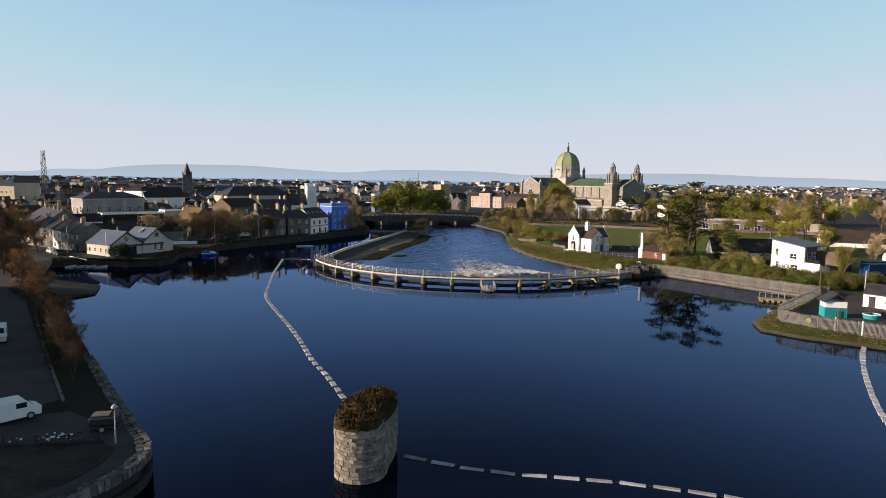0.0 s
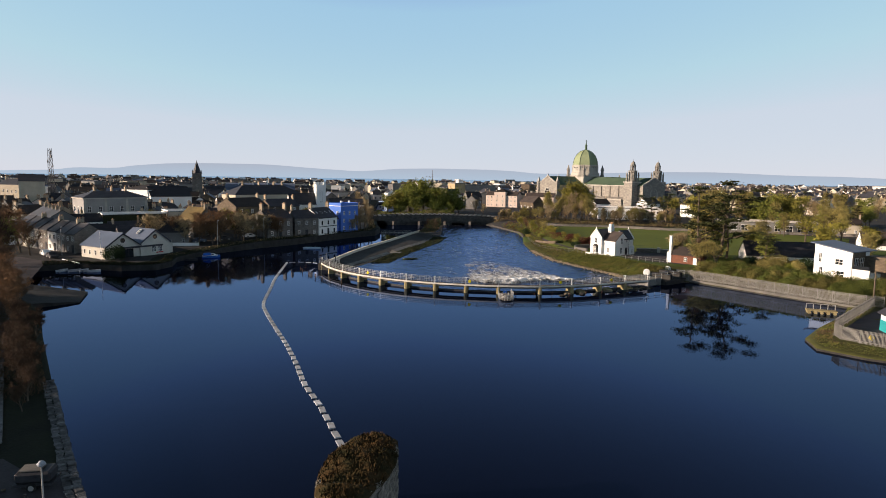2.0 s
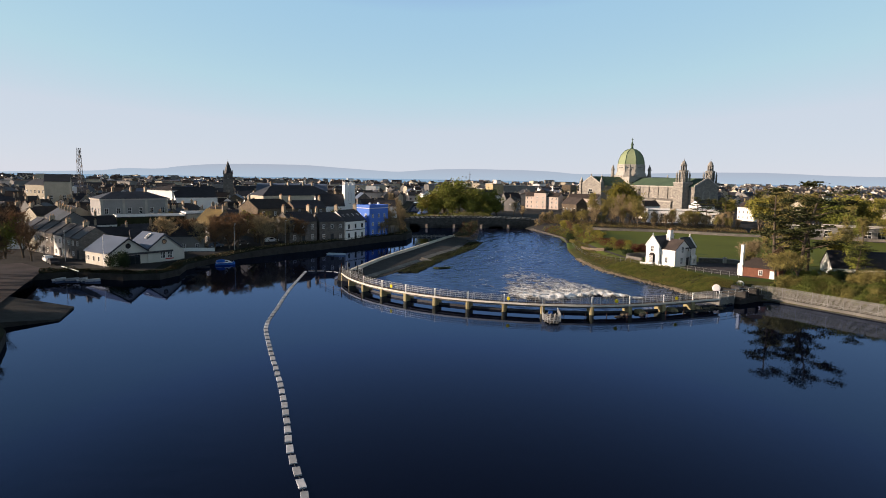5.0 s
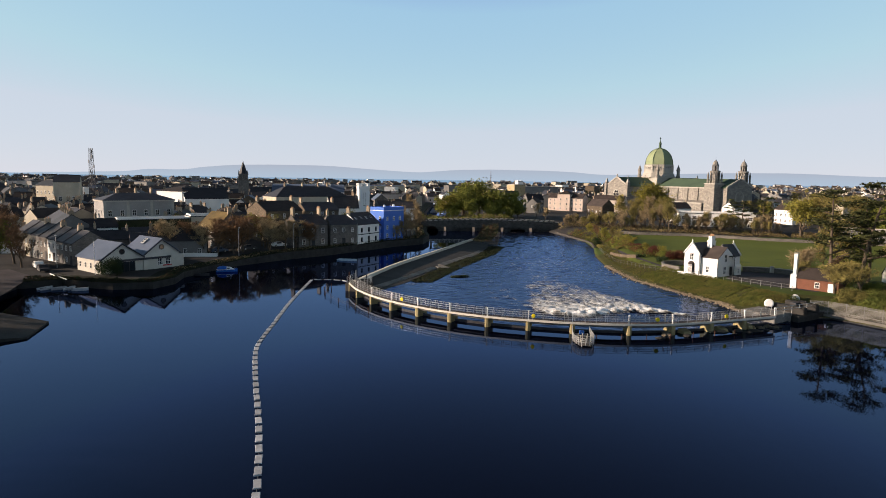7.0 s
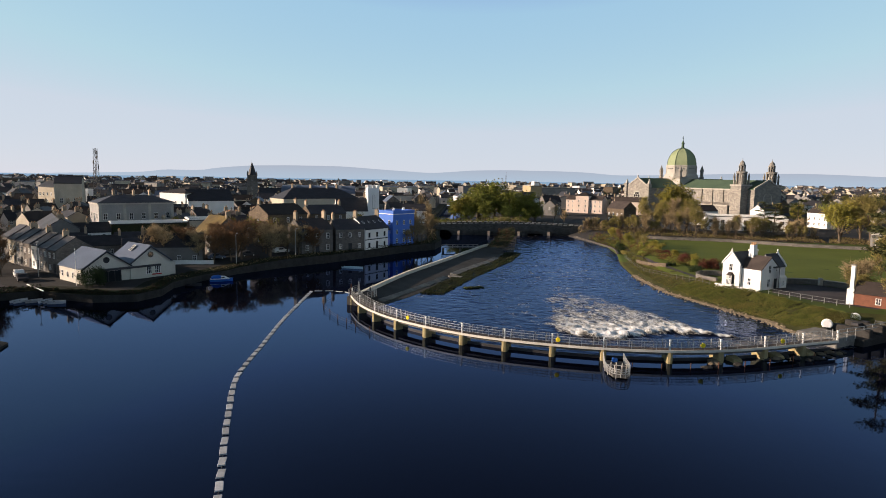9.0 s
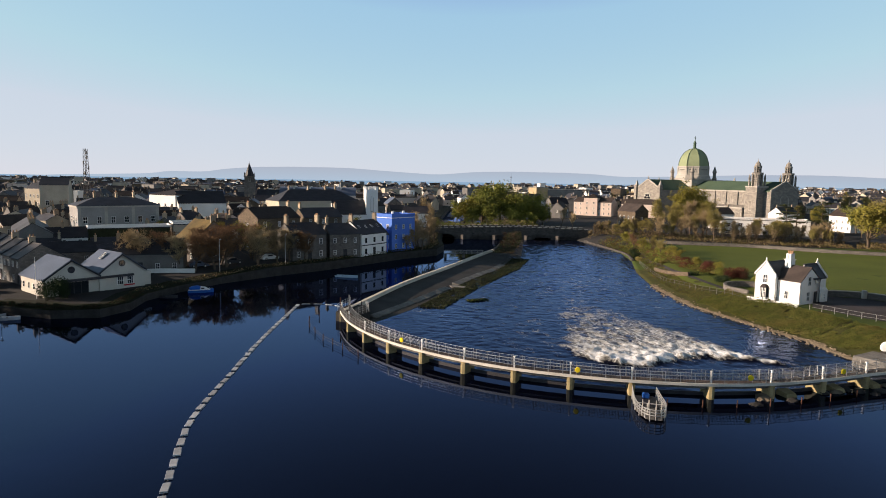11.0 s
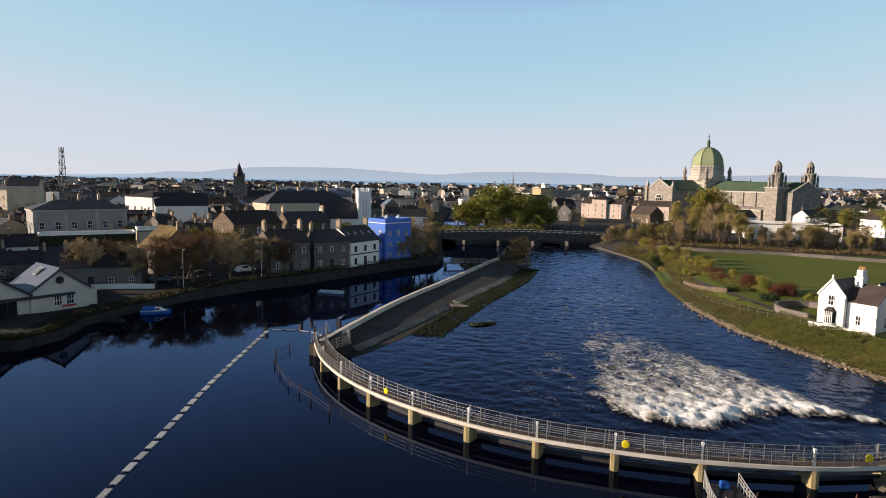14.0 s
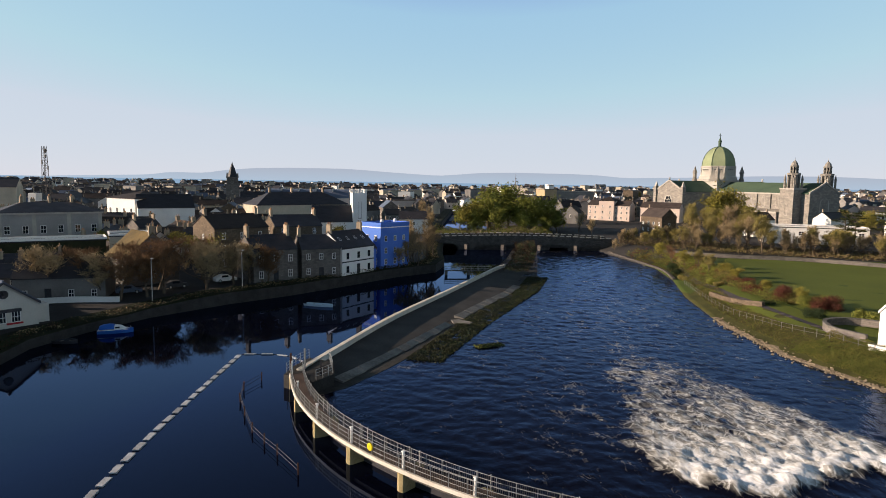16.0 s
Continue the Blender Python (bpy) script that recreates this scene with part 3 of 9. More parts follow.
BOIL = [(13.5, 192), (8.9, 177), (10.3, 157), (9.3, 148.6), (12.0, 144.2), (15.2, 142.0), (19, 142.2), (23.2, 144.6), (28.0, 146.9), (33, 146.0), (37.0, 144.8), (34.0, 148.0), (31.8, 152.5), (30, 158.6), (26.6, 165.6),
        (22.6, 174.5), (17.2, 187)]


def foam_at(x, y):
    """How white the river is: the boil under the open gates, its tongue downstream and thin streaks."""
    edge = seg_dist(x, y, BOIL + [BOIL[0]]) * np.where(inside(x, y, BOIL), 1, -1)
    wob = np.array([noise.noise(Vector((a * 0.22, b * 0.16, 1.0))) + 0.6 * noise.noise(Vector((a * 0.6, b * 0.45, 5.0))) for a, b in zip(x, y)])
    down = np.clip((y - 143 - 0.25 * (x - 14)) / 46, 0, 1)
    tongue = (0.97 - 0.50 * down ** 0.75 + 0.22 * sstep(0.26, 0.0, down)) * sstep(-1.8 - 2.4 * down, 1.6 + 3.6 * down, edge + (1.2 + 2.0 * down) * wob)
    streaks = 0.27 + 0.06 * sstep(150, 190, y) * sstep(-14, 4, x) + 0.13 * np.exp(-((x - 6) / 4.0) ** 2 - ((y - 158) / 12) ** 2) + 0.25 * np.exp(-(((x + 12.6) * 0.74 - (y - 171) * 0.67) / 0.9) ** 2 - (((x + 12.6) * 0.67 + (y - 171) * 0.74) / 3.2) ** 2) + 0.10 * np.exp(-((x - 18) / 9) ** 2 - ((y - 205) / 22) ** 2)
    race = 0.20 * sstep(26, 36, x) * sstep(150, 140, y)
    return np.maximum(tongue, streaks + race), edge


def build_river():
    step = 0.36
    xs, ys = np.arange(-26, 53, step), np.concatenate([np.arange(128, 200, step), np.arange(200, 330, step * 1.6)])
    gx, gy = np.meshgrid(xs, ys)
    ring = [(x + 0.35, y + 1.3) for x, y in WEIR] + [(52, 142), (52, 200), (46, 330), (-5, 330), (-2, 300), (-3, 250), (-10, 217), (-17, 190), (-21, 166)]
    ok = inside(gx.ravel(), gy.ravel(), ring)
    ok &= ~inside(gx.ravel(), gy.ravel(), [(60, 132), (60, 330), (46, 330)] + [(x + 3.5, y) for x, y in RIGHT_BANK[4:14]] + [(54, 143)])
    num = np.full(gx.size, -1)
    num[ok] = np.arange(ok.sum())
    x, y = gx.ravel()[ok], gy.ravel()[ok]
    f, edge = foam_at(x, y)
    calm = 0.30 + 0.70 * np.clip((x + 20) / 14, 0, 1)
    boil = np.clip(f - 0.40, 0, 0.6)
    front = np.exp(-((edge - 1.6) / 1.5) ** 2) * sstep(152, 146, y) * sstep(8, 14, x)
    swell = 1 + 1.1 * sstep(175, 225, y)
    z = np.empty(len(x))
    for k in range(len(x)):
        a, b = x[k], y[k]
        h = 0.055 * noise.noise(Vector((a * 0.42 + 0.1 * b, b * 0.55, 0))) + 0.060 * noise.noise(Vector((a * 1.0, b * 1.1, 4))) + 0.035 * noise.noise(Vector((a * 2.1, b * 2.2, 9)))
        z[k] = 0.14 + calm[k] * h * swell[k]
        if boil[k] > 0.01:
            rag = 1 - abs(noise.noise(Vector((a * 0.5, b * 0.36, 7)))) * 2
            z[k] += boil[k] * (0.15 + 0.22 * rag + 0.42 * noise.noise(Vector((a * 0.8, b * 0.62, 2))) + 0.34 * noise.noise(Vector((a * 1.8, b * 1.5, 6))) + 0.20 * noise.noise(Vector((a * 3.4, b * 3.0, 8))))
        z[k] += front[k] * (0.38 + 0.4 * noise.noise(Vector((a * 0.8, b * 0.8, 11))))
    nj, ni = gx.shape
    q = num.reshape(nj, ni)
    quads = np.stack([q[:-1, :-1], q[:-1, 1:], q[1:, 1:], q[1:, :-1]], -1).reshape(-1, 4)
    quads = quads[(quads >= 0).all(1)]
    me = bpy.data.meshes.new("river_water")
    me.from_pydata(np.stack([x, y, z], 1).tolist(), [], quads.tolist())
    at = me.attributes.new("foam", 'FLOAT', 'POINT')
    at.data.foreach_set("value", f.astype(np.float32))
    me.polygons.foreach_set("use_smooth", np.ones(len(quads), bool))
    me.materials.append(M["river"])
    return tagged(new("river_water", me), "fast dark river with white foaming water below the weir", "water", kind="structure")


build_river()


def along(path, i):
    a, b = Vector(path[max(i - 1, 0)]), Vector(path[min(i + 1, len(path) - 1)])
    return math.atan2(b.y - a.y, b.x - a.x)


def build_weir():
    root = thing("weir_walkway", Matrix.Identity(4), "long curved concrete walkway with steel railings over the weir", "walkway")
    n = len(WEIR)
    back = []
    for i, (x, y) in enumerate(WEIR):
        a = along(WEIR, i)
        back.append((x - math.sin(a) * 1.4, y + math.cos(a) * 1.4))
    fine = resample(WEIR, 1.55)
    bays = [[] for _ in range(n - 1)]
    for p in resample(WEIR, 0.5):
        k = min(range(n - 1), key=lambda j: (Vector(p) - (Vector(WEIR[j]) + Vector(WEIR[j + 1])) / 2).length)
        bays[k].append(p)
    for k, bay in enumerate(bays):
        if k:
            bay.insert(0, bays[k - 1][-1])
    for k, bay in enumerate(bays):
        bm = bmesh.new()
        add_strip(bm, bay, 0.70, 1.50, 1.66, offset=0.73)
        part("deck", tidy(bm), M["deck"], root)
        bm = bmesh.new()
        add_strip(bm, bay, 0.10, 1.44, 1.74, offset=0.0)
        part("fascia_beam", tidy(bm), M["fascia"], root, "pale concrete edge beam")
        bm = bmesh.new()
        add_strip(bm, bay, 0.06, 1.10, 1.46, offset=0.30)
        part("lower_beam", tidy(bm), M["old_concrete"], root, "grey lower beam")
        bm = bmesh.new()
        add_strip(bm, bay, 0.10, 1.05, 1.62, offset=1.40)
        part("rear_beam", tidy(bm), M["old_concrete"], root)
        for off in (0.05, 1.36):
            for z in (2.10, 2.45, 2.80):
                bm = bmesh.new()
                add_strip(bm, bay, 0.016, z - 0.016, z + 0.016, offset=off)
                part("rail", tidy(bm), M["metal"], root)
    for i, (x, y) in enumerate(fine):
        a = along(fine, i)
        for off in (0.05, 1.36):
            bm = bmesh.new()
            px, py = x - math.sin(a) * off, y + math.cos(a) * off
            add_box(bm, px - 0.024, py - 0.024, 1.65, px + 0.024, py + 0.024, 2.82)
            part("baluster", bm, M["metal"], root)
    # mesh infill behind the rear rail
    bm = bmesh.new()
    for i, (x, y) in enumerate(resample(WEIR, 0.16)):
        j = min(range(n), key=lambda q: (Vector((x, y)) - Vector(WEIR[q])).length)
        a = along(WEIR, j)
        for off in (0.05, 1.38):
            px, py = x - math.sin(a) * off, y + math.cos(a) * off
            add_box(bm, px - 0.011, py - 0.011, 1.72, px + 0.011, py + 0.011, 2.76)
        px, py = x - math.sin(a) * 0.16, y + math.cos(a) * 0.16
        add_box(bm, px - 0.012, py - 0.012, 1.12, px + 0.012, py + 0.012, 1.44)
    tagged(part("rail_infill", bm, M["fence_steel"], root, "thin upright bars of the railings"), kind="stuff")
    for i in range(n):
        x, y = WEIR[i]
        a = along(WEIR, i)
        m = Matrix.Translation((x, y, 0)) @ Matrix.Rotation(a, 4, 'Z')
        if i < n - 1:
            bm = bmesh.new()
            w = 0.36
            add_prism(bm, [(-w, 0.12), (-w * 0.8, -0.08), (0, -0.16), (w * 0.8, -0.08), (w, 0.12), (w, 2.1), (-w, 2.1)], -1.5, 1.435)
            bm.transform(m)
            part("support_column", tidy(bm), M["pile"], root, "stained concrete pier with a rounded nose")
            bm = bmesh.new()
            add_box(bm, -w - 0.08, 0.42, 1.22, w + 0.08, 2.05, 1.43)
            bm.transform(m)
            part("column_cap", bm, M["pile"], root)
        bm = bmesh.new()
        add_box(bm, -0.075, 0.16, 1.6, 0.075, 0.31, 2.95)
        add_box(bm, -0.11, 0.12, 2.95, 0.11, 0.35, 3.05)
        bm.transform(m)
        part("gate_post", bm, M["white_paint"], root, "white painted gate post with a cap")
        for s in (-0.55, 0.55):
            bm = bmesh.new()
            add_box(bm, s - 0.03, 1.42, 1.6, s + 0.03, 1.48, 2.86)
            bm.transform(m)
            part("gate_rod", bm, M["metal"], root)
    # pale sloping sills between the shore-side gates
    for f in (10.35, 11.35, 12.2):
        i = int(f)
        p = Vector(WEIR[i]).lerp(Vector(WEIR[i + 1]), f - i)
        a = math.atan2(WEIR[i + 1][1] - WEIR[i][1], WEIR[i + 1][0] - WEIR[i][0])
        bm = bmesh.new()
        lo = [bm.verts.new(q) for q in ((-0.9, -0.5, -0.5), (0.9, -0.5, -0.5), (0.9, 1.2, -0.5), (-0.9, 1.2, -0.5))]
        hi = [bm.verts.new(q) for q in ((-0.55, -0.15, 0.42), (0.55, -0.15, 0.42), (0.7, 1.2, 0.62), (-0.7, 1.2, 0.62))]
        bm.faces.new(lo[::-1]), bm.faces.new(hi)
        for k in range(4):
            bm.faces.new((lo[k], lo[(k + 1) % 4], hi[(k + 1) % 4], hi[k]))
        bm.transform(Matrix.Translation((p.x, p.y, 0)) @ Matrix.Rotation(a, 4, 'Z'))
        part("gate_sill", tidy(bm), M["pile"], root, "cream stained concrete gate sill")
    # steel gates under the deck on the shore side
    for i in range(n - 1):
        a, b = WEIR[i], WEIR[i + 1]
        bm = bmesh.new()
        add_strip(bm, [a, b], 0.08, -1.0, 0.40, offset=1.25)
        part("sluice_gate", tidy(bm), M["dark_metal"], root, "dark steel sluice gate")
    for i, f in ((3, 0.45), (7, 0.12), (9, 0.62), (11, 0.4)):
        a, b = Vector(WEIR[i]), Vector(WEIR[i + 1])
        p = a.lerp(b, f)
        ang = math.atan2((b - a).y, (b - a).x)
        bm = bmesh.new()
        add_lathe(bm, [(0.24, 0), (0.31, 0.03), (0.31, 0.15), (0.24, 0.18)], 14)
        add_lathe(bm, [(0.11, -0.01), (0.11, 0.19)], 10, idx=1)
        bm.transform(Matrix.Translation((p.x + math.sin(ang) * 0.02, p.y - math.cos(ang) * 0.02, 2.36)) @ Matrix.Rotation(ang, 4, 'Z') @ Matrix.Rotation(radians(90), 4, 'X'))
        life = to_object("lifebuoy_holder", tidy(bm), [M["yellow"], M["yellow"]])
        tagged(life, "yellow round lifebuoy holder on the railing", "lifebuoy", group="lifebuoys on the weir")
    # the look-out cage on the upstream side
    cage = thing("weir_cage", pose(16.2, 130.9, 0, 0, 0, -4), "steel railed landing cage standing in the water before the weir", "landing stage")
    out = [(-1.3, -1.0), (-1.4, -4.8), (-0.75, -7.0), (0.75, -7.2), (1.4, -5.1), (1.15, -1.0)]
    bm = bmesh.new()
    add_prism(bm, out, 0.12, 0.34)
    part("floor_slab", tidy(bm), M["old_concrete"], cage)
    bm = bmesh.new()
    add_prism(bm, [(-1.1, -1.0), (-1.1, -4.4), (0.9, -4.4), (0.9, -1.0)], 0.346, 0.42)
    part("hatch", tidy(bm), M["dark_metal"], cage)
    ring = resample([(x, y, 0) for x, y in out], 0.55)
    for z in (0.62, 0.90, 1.18):
        bm = bmesh.new()
        add_tube(bm, [(x, y, z + max(0, (y + 3) * 0.12)) for x, y, _ in [(p[0], p[1], 0) for p in ring]], 0.045, 5)
        part("rail", bm, M["metal"], cage, "galvanised tube rail")
    for k, p in enumerate(ring):
        bm = bmesh.new()
        add_tube(bm, [(p[0], p[1], -1.2 if k % 3 == 0 else 0.2), (p[0], p[1], 1.22 + max(0, (p[1] + 3) * 0.12))], 0.05, 5)
        part("upright", bm, M["metal"], cage)
    bm = bmesh.new()
    add_tube(bm, [(-1.4, -4.8, 1.0), (1.4, -5.2, 1.0)], 0.05, 5)
    part("cross_bar", bm, M["metal"], cage)
    for x, y in ((-0.8, -4.9), (-0.2, -5.0), (0.5, -5.0), (-0.5, -6.0), (0.3, -6.2), (0.9, -5.6)):
        part("inner_upright", box(x - 0.05, y - 0.05, 0.34, x + 0.05, y + 0.05, 1.35), M["fascia"], cage, "cream inner upright")
    part("blue_drum", box(-0.35, -1.9, 0.424, 0.35, -1.3, 0.95, 0.1), M["blue_paint"], cage, "small blue drum")
    return root


build_weir()


def floating_boom(path, label, pitch=2.1, size=(1.55, 0.62)):
    root = thing("floating_boom", Matrix.Identity(4), label, "boom", group="floating booms")
    pts = resample(path, pitch)
    bm = bmesh.new()
    L, W = size
    add_box(bm, -L / 2, -W / 2, -0.12, L / 2, W / 2, 0.10)
    bmesh.ops.bevel(bm, geom=bm.edges[:], offset=0.025, segments=1, affect='EDGES')
    me = bpy.data.meshes.new("float")
    bm.to_mesh(me)
    bm.free()
    me.materials.append(M["float"])
    rnd = random.Random(5)
    for a, b in zip(pts, pts[1:]):
        ang = math.atan2(b[1] - a[1], b[0] - a[0])
        share("float", me, root, pose((a[0] + b[0]) / 2, (a[1] + b[1]) / 2, rnd.uniform(-0.01, 0.03), 0, rnd.uniform(-1.5, 1.5), math.degrees(ang) + rnd.uniform(-4, 4)))
    bm = bmesh.new()
    add_tube(bm, [(x, y, 0.02) for x, y in pts], 0.035, 4)
    part("cable", bm, M["dark_metal"], root)
    return root


floating_boom([(-6.0, 57.0), (-7.1, 60.5), (-10.4, 69.6), (-12.9, 75.5), (-15.5, 83.6), (-18.9, 93.2), (-22.5, 102.4), (-25.8, 111.2), (-27.8, 117.0), (-29.0, 122.4), (-30.4, 132.0), (-32.9, 148.5), (-35.6, 172.6)], "long bent line of grey floats towards the weir", 2.1, (1.5, 0.60))
floating_boom([(-35.4, 172.8), (-30, 173.2), (-25.8, 170)], "short line of grey floats beside the weir", 2.1, (1.5, 0.3))
floating_boom([(-1.2, 47.6), (5.5, 44.6), (15.8, 42.4), (24, 39.6), (34, 35), (44, 28)], "curved line of grey floats across open water", 2.55, (1.95, 0.40))
floating_boom([(66, 83), (63.6, 81), (55.3, 69.5), (46.5, 54.9), (42, 44)], "curved line of grey floats beside the yard bank", 1.75, (1.35, 0.62))


def pier():
    root = thing("bridge_pier", pose(-4.0, 46.8, 0, 0, 0, -10), "old rounded limestone bridge pier topped with heather", "pier")
    W, L = 2.0, 4.3     # half width and half length of the straight part
    def outline(r):
        pts = []
        for k in range(13):
            a = math.pi + k * math.pi / 12
            pts.append((r * math.cos(a), -L + 1.9 + r * 0.95 * math.sin(a)))
        for k in range(13):
            a = k * math.pi / 12
            pts.append((r * math.cos(a), L - 1.9 + r * 0.95 * math.sin(a)))
        return pts
    bm = bmesh.new()
    add_prism(bm, outline(W - 0.05), -1.5, 4.5)
    part("core", tidy(bm), M["mortar"], root)
    rnd = random.Random(3)
    ring = outline(W)
    ring = ring + [ring[0]]
    s = [0]
    for a, b in zip(ring, ring[1:]):
        s.append(s[-1] + math.hypot(b[0] - a[0], b[1] - a[1]))
    total = s[-1]

    def at(d):
        d %= total
        j = max(i for i in range(len(s) - 1) if s[i] <= d)
        f = (d - s[j]) / max(s[j + 1] - s[j], 1e-6)
        a, b = Vector(ring[j]), Vector(ring[j + 1])
        t = (b - a).normalized()
        return a.lerp(b, f), t
    z, row = -0.25, 0
    while z < 4.3:
        h = rnd.choice((0.27, 0.31, 0.36))
        d = rnd.uniform(0, 0.8)
        end = d + total
        while d < end - 0.25:
            w = min(rnd.uniform(0.48, 0.95), end - d)
            (p0, t0), (p1, t1) = at(d + 0.025), at(d + w - 0.025)
            out = rnd.uniform(0.0, 0.07)
            bm = bmesh.new()
            n0, n1 = Vector((t0.y, -t0.x)), Vector((t1.y, -t1.x))
            vs = []
            for zz in (z + 0.02, z + h - 0.02):
                for p, nn, o in ((p0, n0, -0.12), (p0, n0, out), (p1, n1, out), (p1, n1, -0.12)):
                    q = p + nn * o
                    vs.append(bm.verts.new((q.x, q.y, zz + rnd.uniform(-0.012, 0.012))))
            for f in ((3, 2, 1, 0), (4, 5, 6, 7), (0, 1, 5, 4), (1, 2, 6, 5), (2, 3, 7, 6), (3, 0, 4, 7)):
                bm.faces.new([vs[i] for i in f])
            part("stone_block", tidy(bm), M["pier_stone"], root)
            d += w
        z += h
        row += 1
    # cushion of heather on top
    bm = bmesh.new()
    bmesh.ops.create_grid(bm, x_segments=26, y_segments=44, size=1)
    for v in bm.verts:
        x, y = v.co.x, v.co.y
        # square to stadium
        k = max(abs(x), abs(y))
        a = math.atan2(y, x)
        rr = 1 / max(abs(math.cos(a)), abs(math.sin(a)), 1e-6)
        f = k
        px, py = math.cos(a) * f * (W + 0.28), math.sin(a) * f * (W + 0.28) + math.copysign(max(0, L - 1.9 + 0.1) * min(1, abs(y)), y)
        hh = 4.4 + (0.62 + 0.26 * math.cos(py * 1.25)) * (1 - f ** 4) + 0.16 * noise.noise(Vector((px * 1.3, py * 1.3, 0))) + 0.10 * noise.noise(Vector((px * 4, py * 4, 3)))
        v.co = (px * (1 + 0.05 * noise.noise(Vector((px, py, 8)))), py, hh)
    smooth(part("heather_cushion", bm, M["moss"], root, "brown heather and moss growing over the top"))
    tuft = bmesh.new()
    for _ in range(2600):
        a, f = rnd.uniform(0, math.tau), math.sqrt(rnd.random())
        x, y = math.cos(a) * f * (W + 0.3), math.sin(a) * f * (W + 0.3)
        y += math.copysign((L - 1.9) * min(1, abs(y) / W), y)
        zb = 4.45 + (0.62 + 0.26 * math.cos(y * 1.25)) * (1 - f ** 4)
        hgt, wd, d = rnd.uniform(0.06, 0.20), rnd.uniform(0.04, 0.09), rnd.uniform(0, math.tau)
        tip = Vector((x + rnd.uniform(-.1, .1), y + rnd.uniform(-.1, .1), zb + hgt))
        a0, b0 = Vector((x + math.cos(d) * wd, y + math.sin(d) * wd, zb - 0.1)), Vector((x - math.cos(d) * wd, y - math.sin(d) * wd, zb - 0.1))
        tuft.faces.new([tuft.verts.new(c) for c in (a0, b0, tip)])
    tagged(part("heather_tuft", tuft, M["moss"], root), kind="stuff")
    return root


pier()


def island():
    bm = bmesh.new()
    add_prism(bm, ISLAND, -1.5, 0.18)
    tagged(to_object("island_base", tidy(bm), M["dark_stone"]), "dark stony base of the dividing wall between canal and river", "embankment", kind="structure")
    top = resample([(-24.4, 162.5), (-22.8, 171.6), (-19.0, 191.6), (-12.2, 217.1), (-3.9, 249.4), (-1.6, 256)], 1.5)
    wall = thing("dividing_wall", Matrix.Identity(4), "long pale concrete dividing wall with a sloping apron", "wall")
    bm = bmesh.new()
    add_strip(bm, top, 0.27, -1.0, 1.50)
    part("parapet", tidy(bm), M["fascia"], wall, "pale parapet wall")
    rnd = random.Random(31)
    for (ax, ay), (bx, by) in zip(top, top[1:]):
        bm = box(-0.72, -0.33, 0, 0.72, 0.33, 0.20 + rnd.uniform(-0.015, 0.015), 0.025)
        bm.transform(pose((ax + bx) / 2, (ay + by) / 2, 1.504, 0, 0, math.degrees(math.atan2(by - ay, bx - ax)) + rnd.uniform(-0.6, 0.6)))
        part("coping_stone", bm, M["fascia"], wall)
    foot = resample([(-20.2, 162.6), (-15.9, 174.6), (-10.4, 196.2), (-4.4, 214), (-0.4, 228), (2.6, 246), (3.5, 254)], 1.5)
    bm = bmesh.new()
    n = min(len(top), len(foot))
    rows = []
    for i in range(n):
        a, b = top[round(i * (len(top) - 1) / (n - 1))], foot[round(i * (len(foot) - 1) / (n - 1))]
        dz = 0.05 * noise.noise(Vector((a[0], a[1], 0)))
        rows.append([bm.verts.new(c) for c in ((a[0], a[1], 1.0), ((a[0] + b[0]) / 2, (a[1] + b[1]) / 2, 0.62 + dz), (b[0], b[1], 0.22 + dz), (b[0] + 0.1, b[1], -0.8))])
    for r0, r1 in zip(rows, rows[1:]):
        for k in range(3):
            bm.faces.new((r0[k], r0[k + 1], r1[k + 1], r1[k]))
    part("apron", tidy(bm), M["apron"], wall, "sloping stained concrete apron")
    # pale sloping toe slabs, stepped out halfway along
    for chain, wide in (([(-20.4, 163.2), (-18.4, 168.6), (-15.4, 177.5), (-10.6, 193.2)], 0.95), ([(-9.6, 198.2), (-5.0, 212.2), (-1.6, 222), (0.6, 231.5)], 1.35)):
        line = resample(chain, 2.4)
        for (ax, ay), (bx, by) in zip(line, line[1:]):
            k = math.hypot(bx - ax, by - ay)
            nx, ny = (by - ay) / k, -(bx - ax) / k
            g = 0.02
            ax, ay, bx, by = ax + (bx - ax) * g, ay + (by - ay) * g, bx - (bx - ax) * g, by - (by - ay) * g
            w, d = wide + rnd.uniform(-0.2, 0.15), rnd.uniform(-0.04, 0.04)
            bm = bmesh.new()
            hi = [bm.verts.new(c) for c in ((ax - nx * 0.25, ay - ny * 0.25, 0.62 + d), (bx - nx * 0.25, by - ny * 0.25, 0.62 + d), (bx + nx * w, by + ny * w, 0.30 + d), (ax + nx * w, ay + ny * w, 0.30 + d))]
            lo = [bm.verts.new((v.co.x, v.co.y, -0.8)) for v in hi]
            bm.faces.new(hi), bm.faces.new(lo[::-1])
            for q in range(4):
                bm.faces.new((hi[q], lo[q], lo[(q + 1) % 4], hi[(q + 1) % 4]))
            part("toe_slab", tidy(bm), M["toe"], wall, "pale sloping toe slab")
    bm = bmesh.new()
    add_prism(bm, [(-9.6, 194.2), (-7.0, 193.8), (-6.6, 195.0), (-8.8, 196.6), (-10.2, 196.2)], -0.8, 0.36)
    part("cross_step", tidy(bm), M["toe"], wall)
    # landing where the walkway meets the wall
    land = thing("weir_landing", Matrix.Identity(4), "dark railed landing joining the walkway to the dividing wall", "landing")
    bm = bmesh.new()
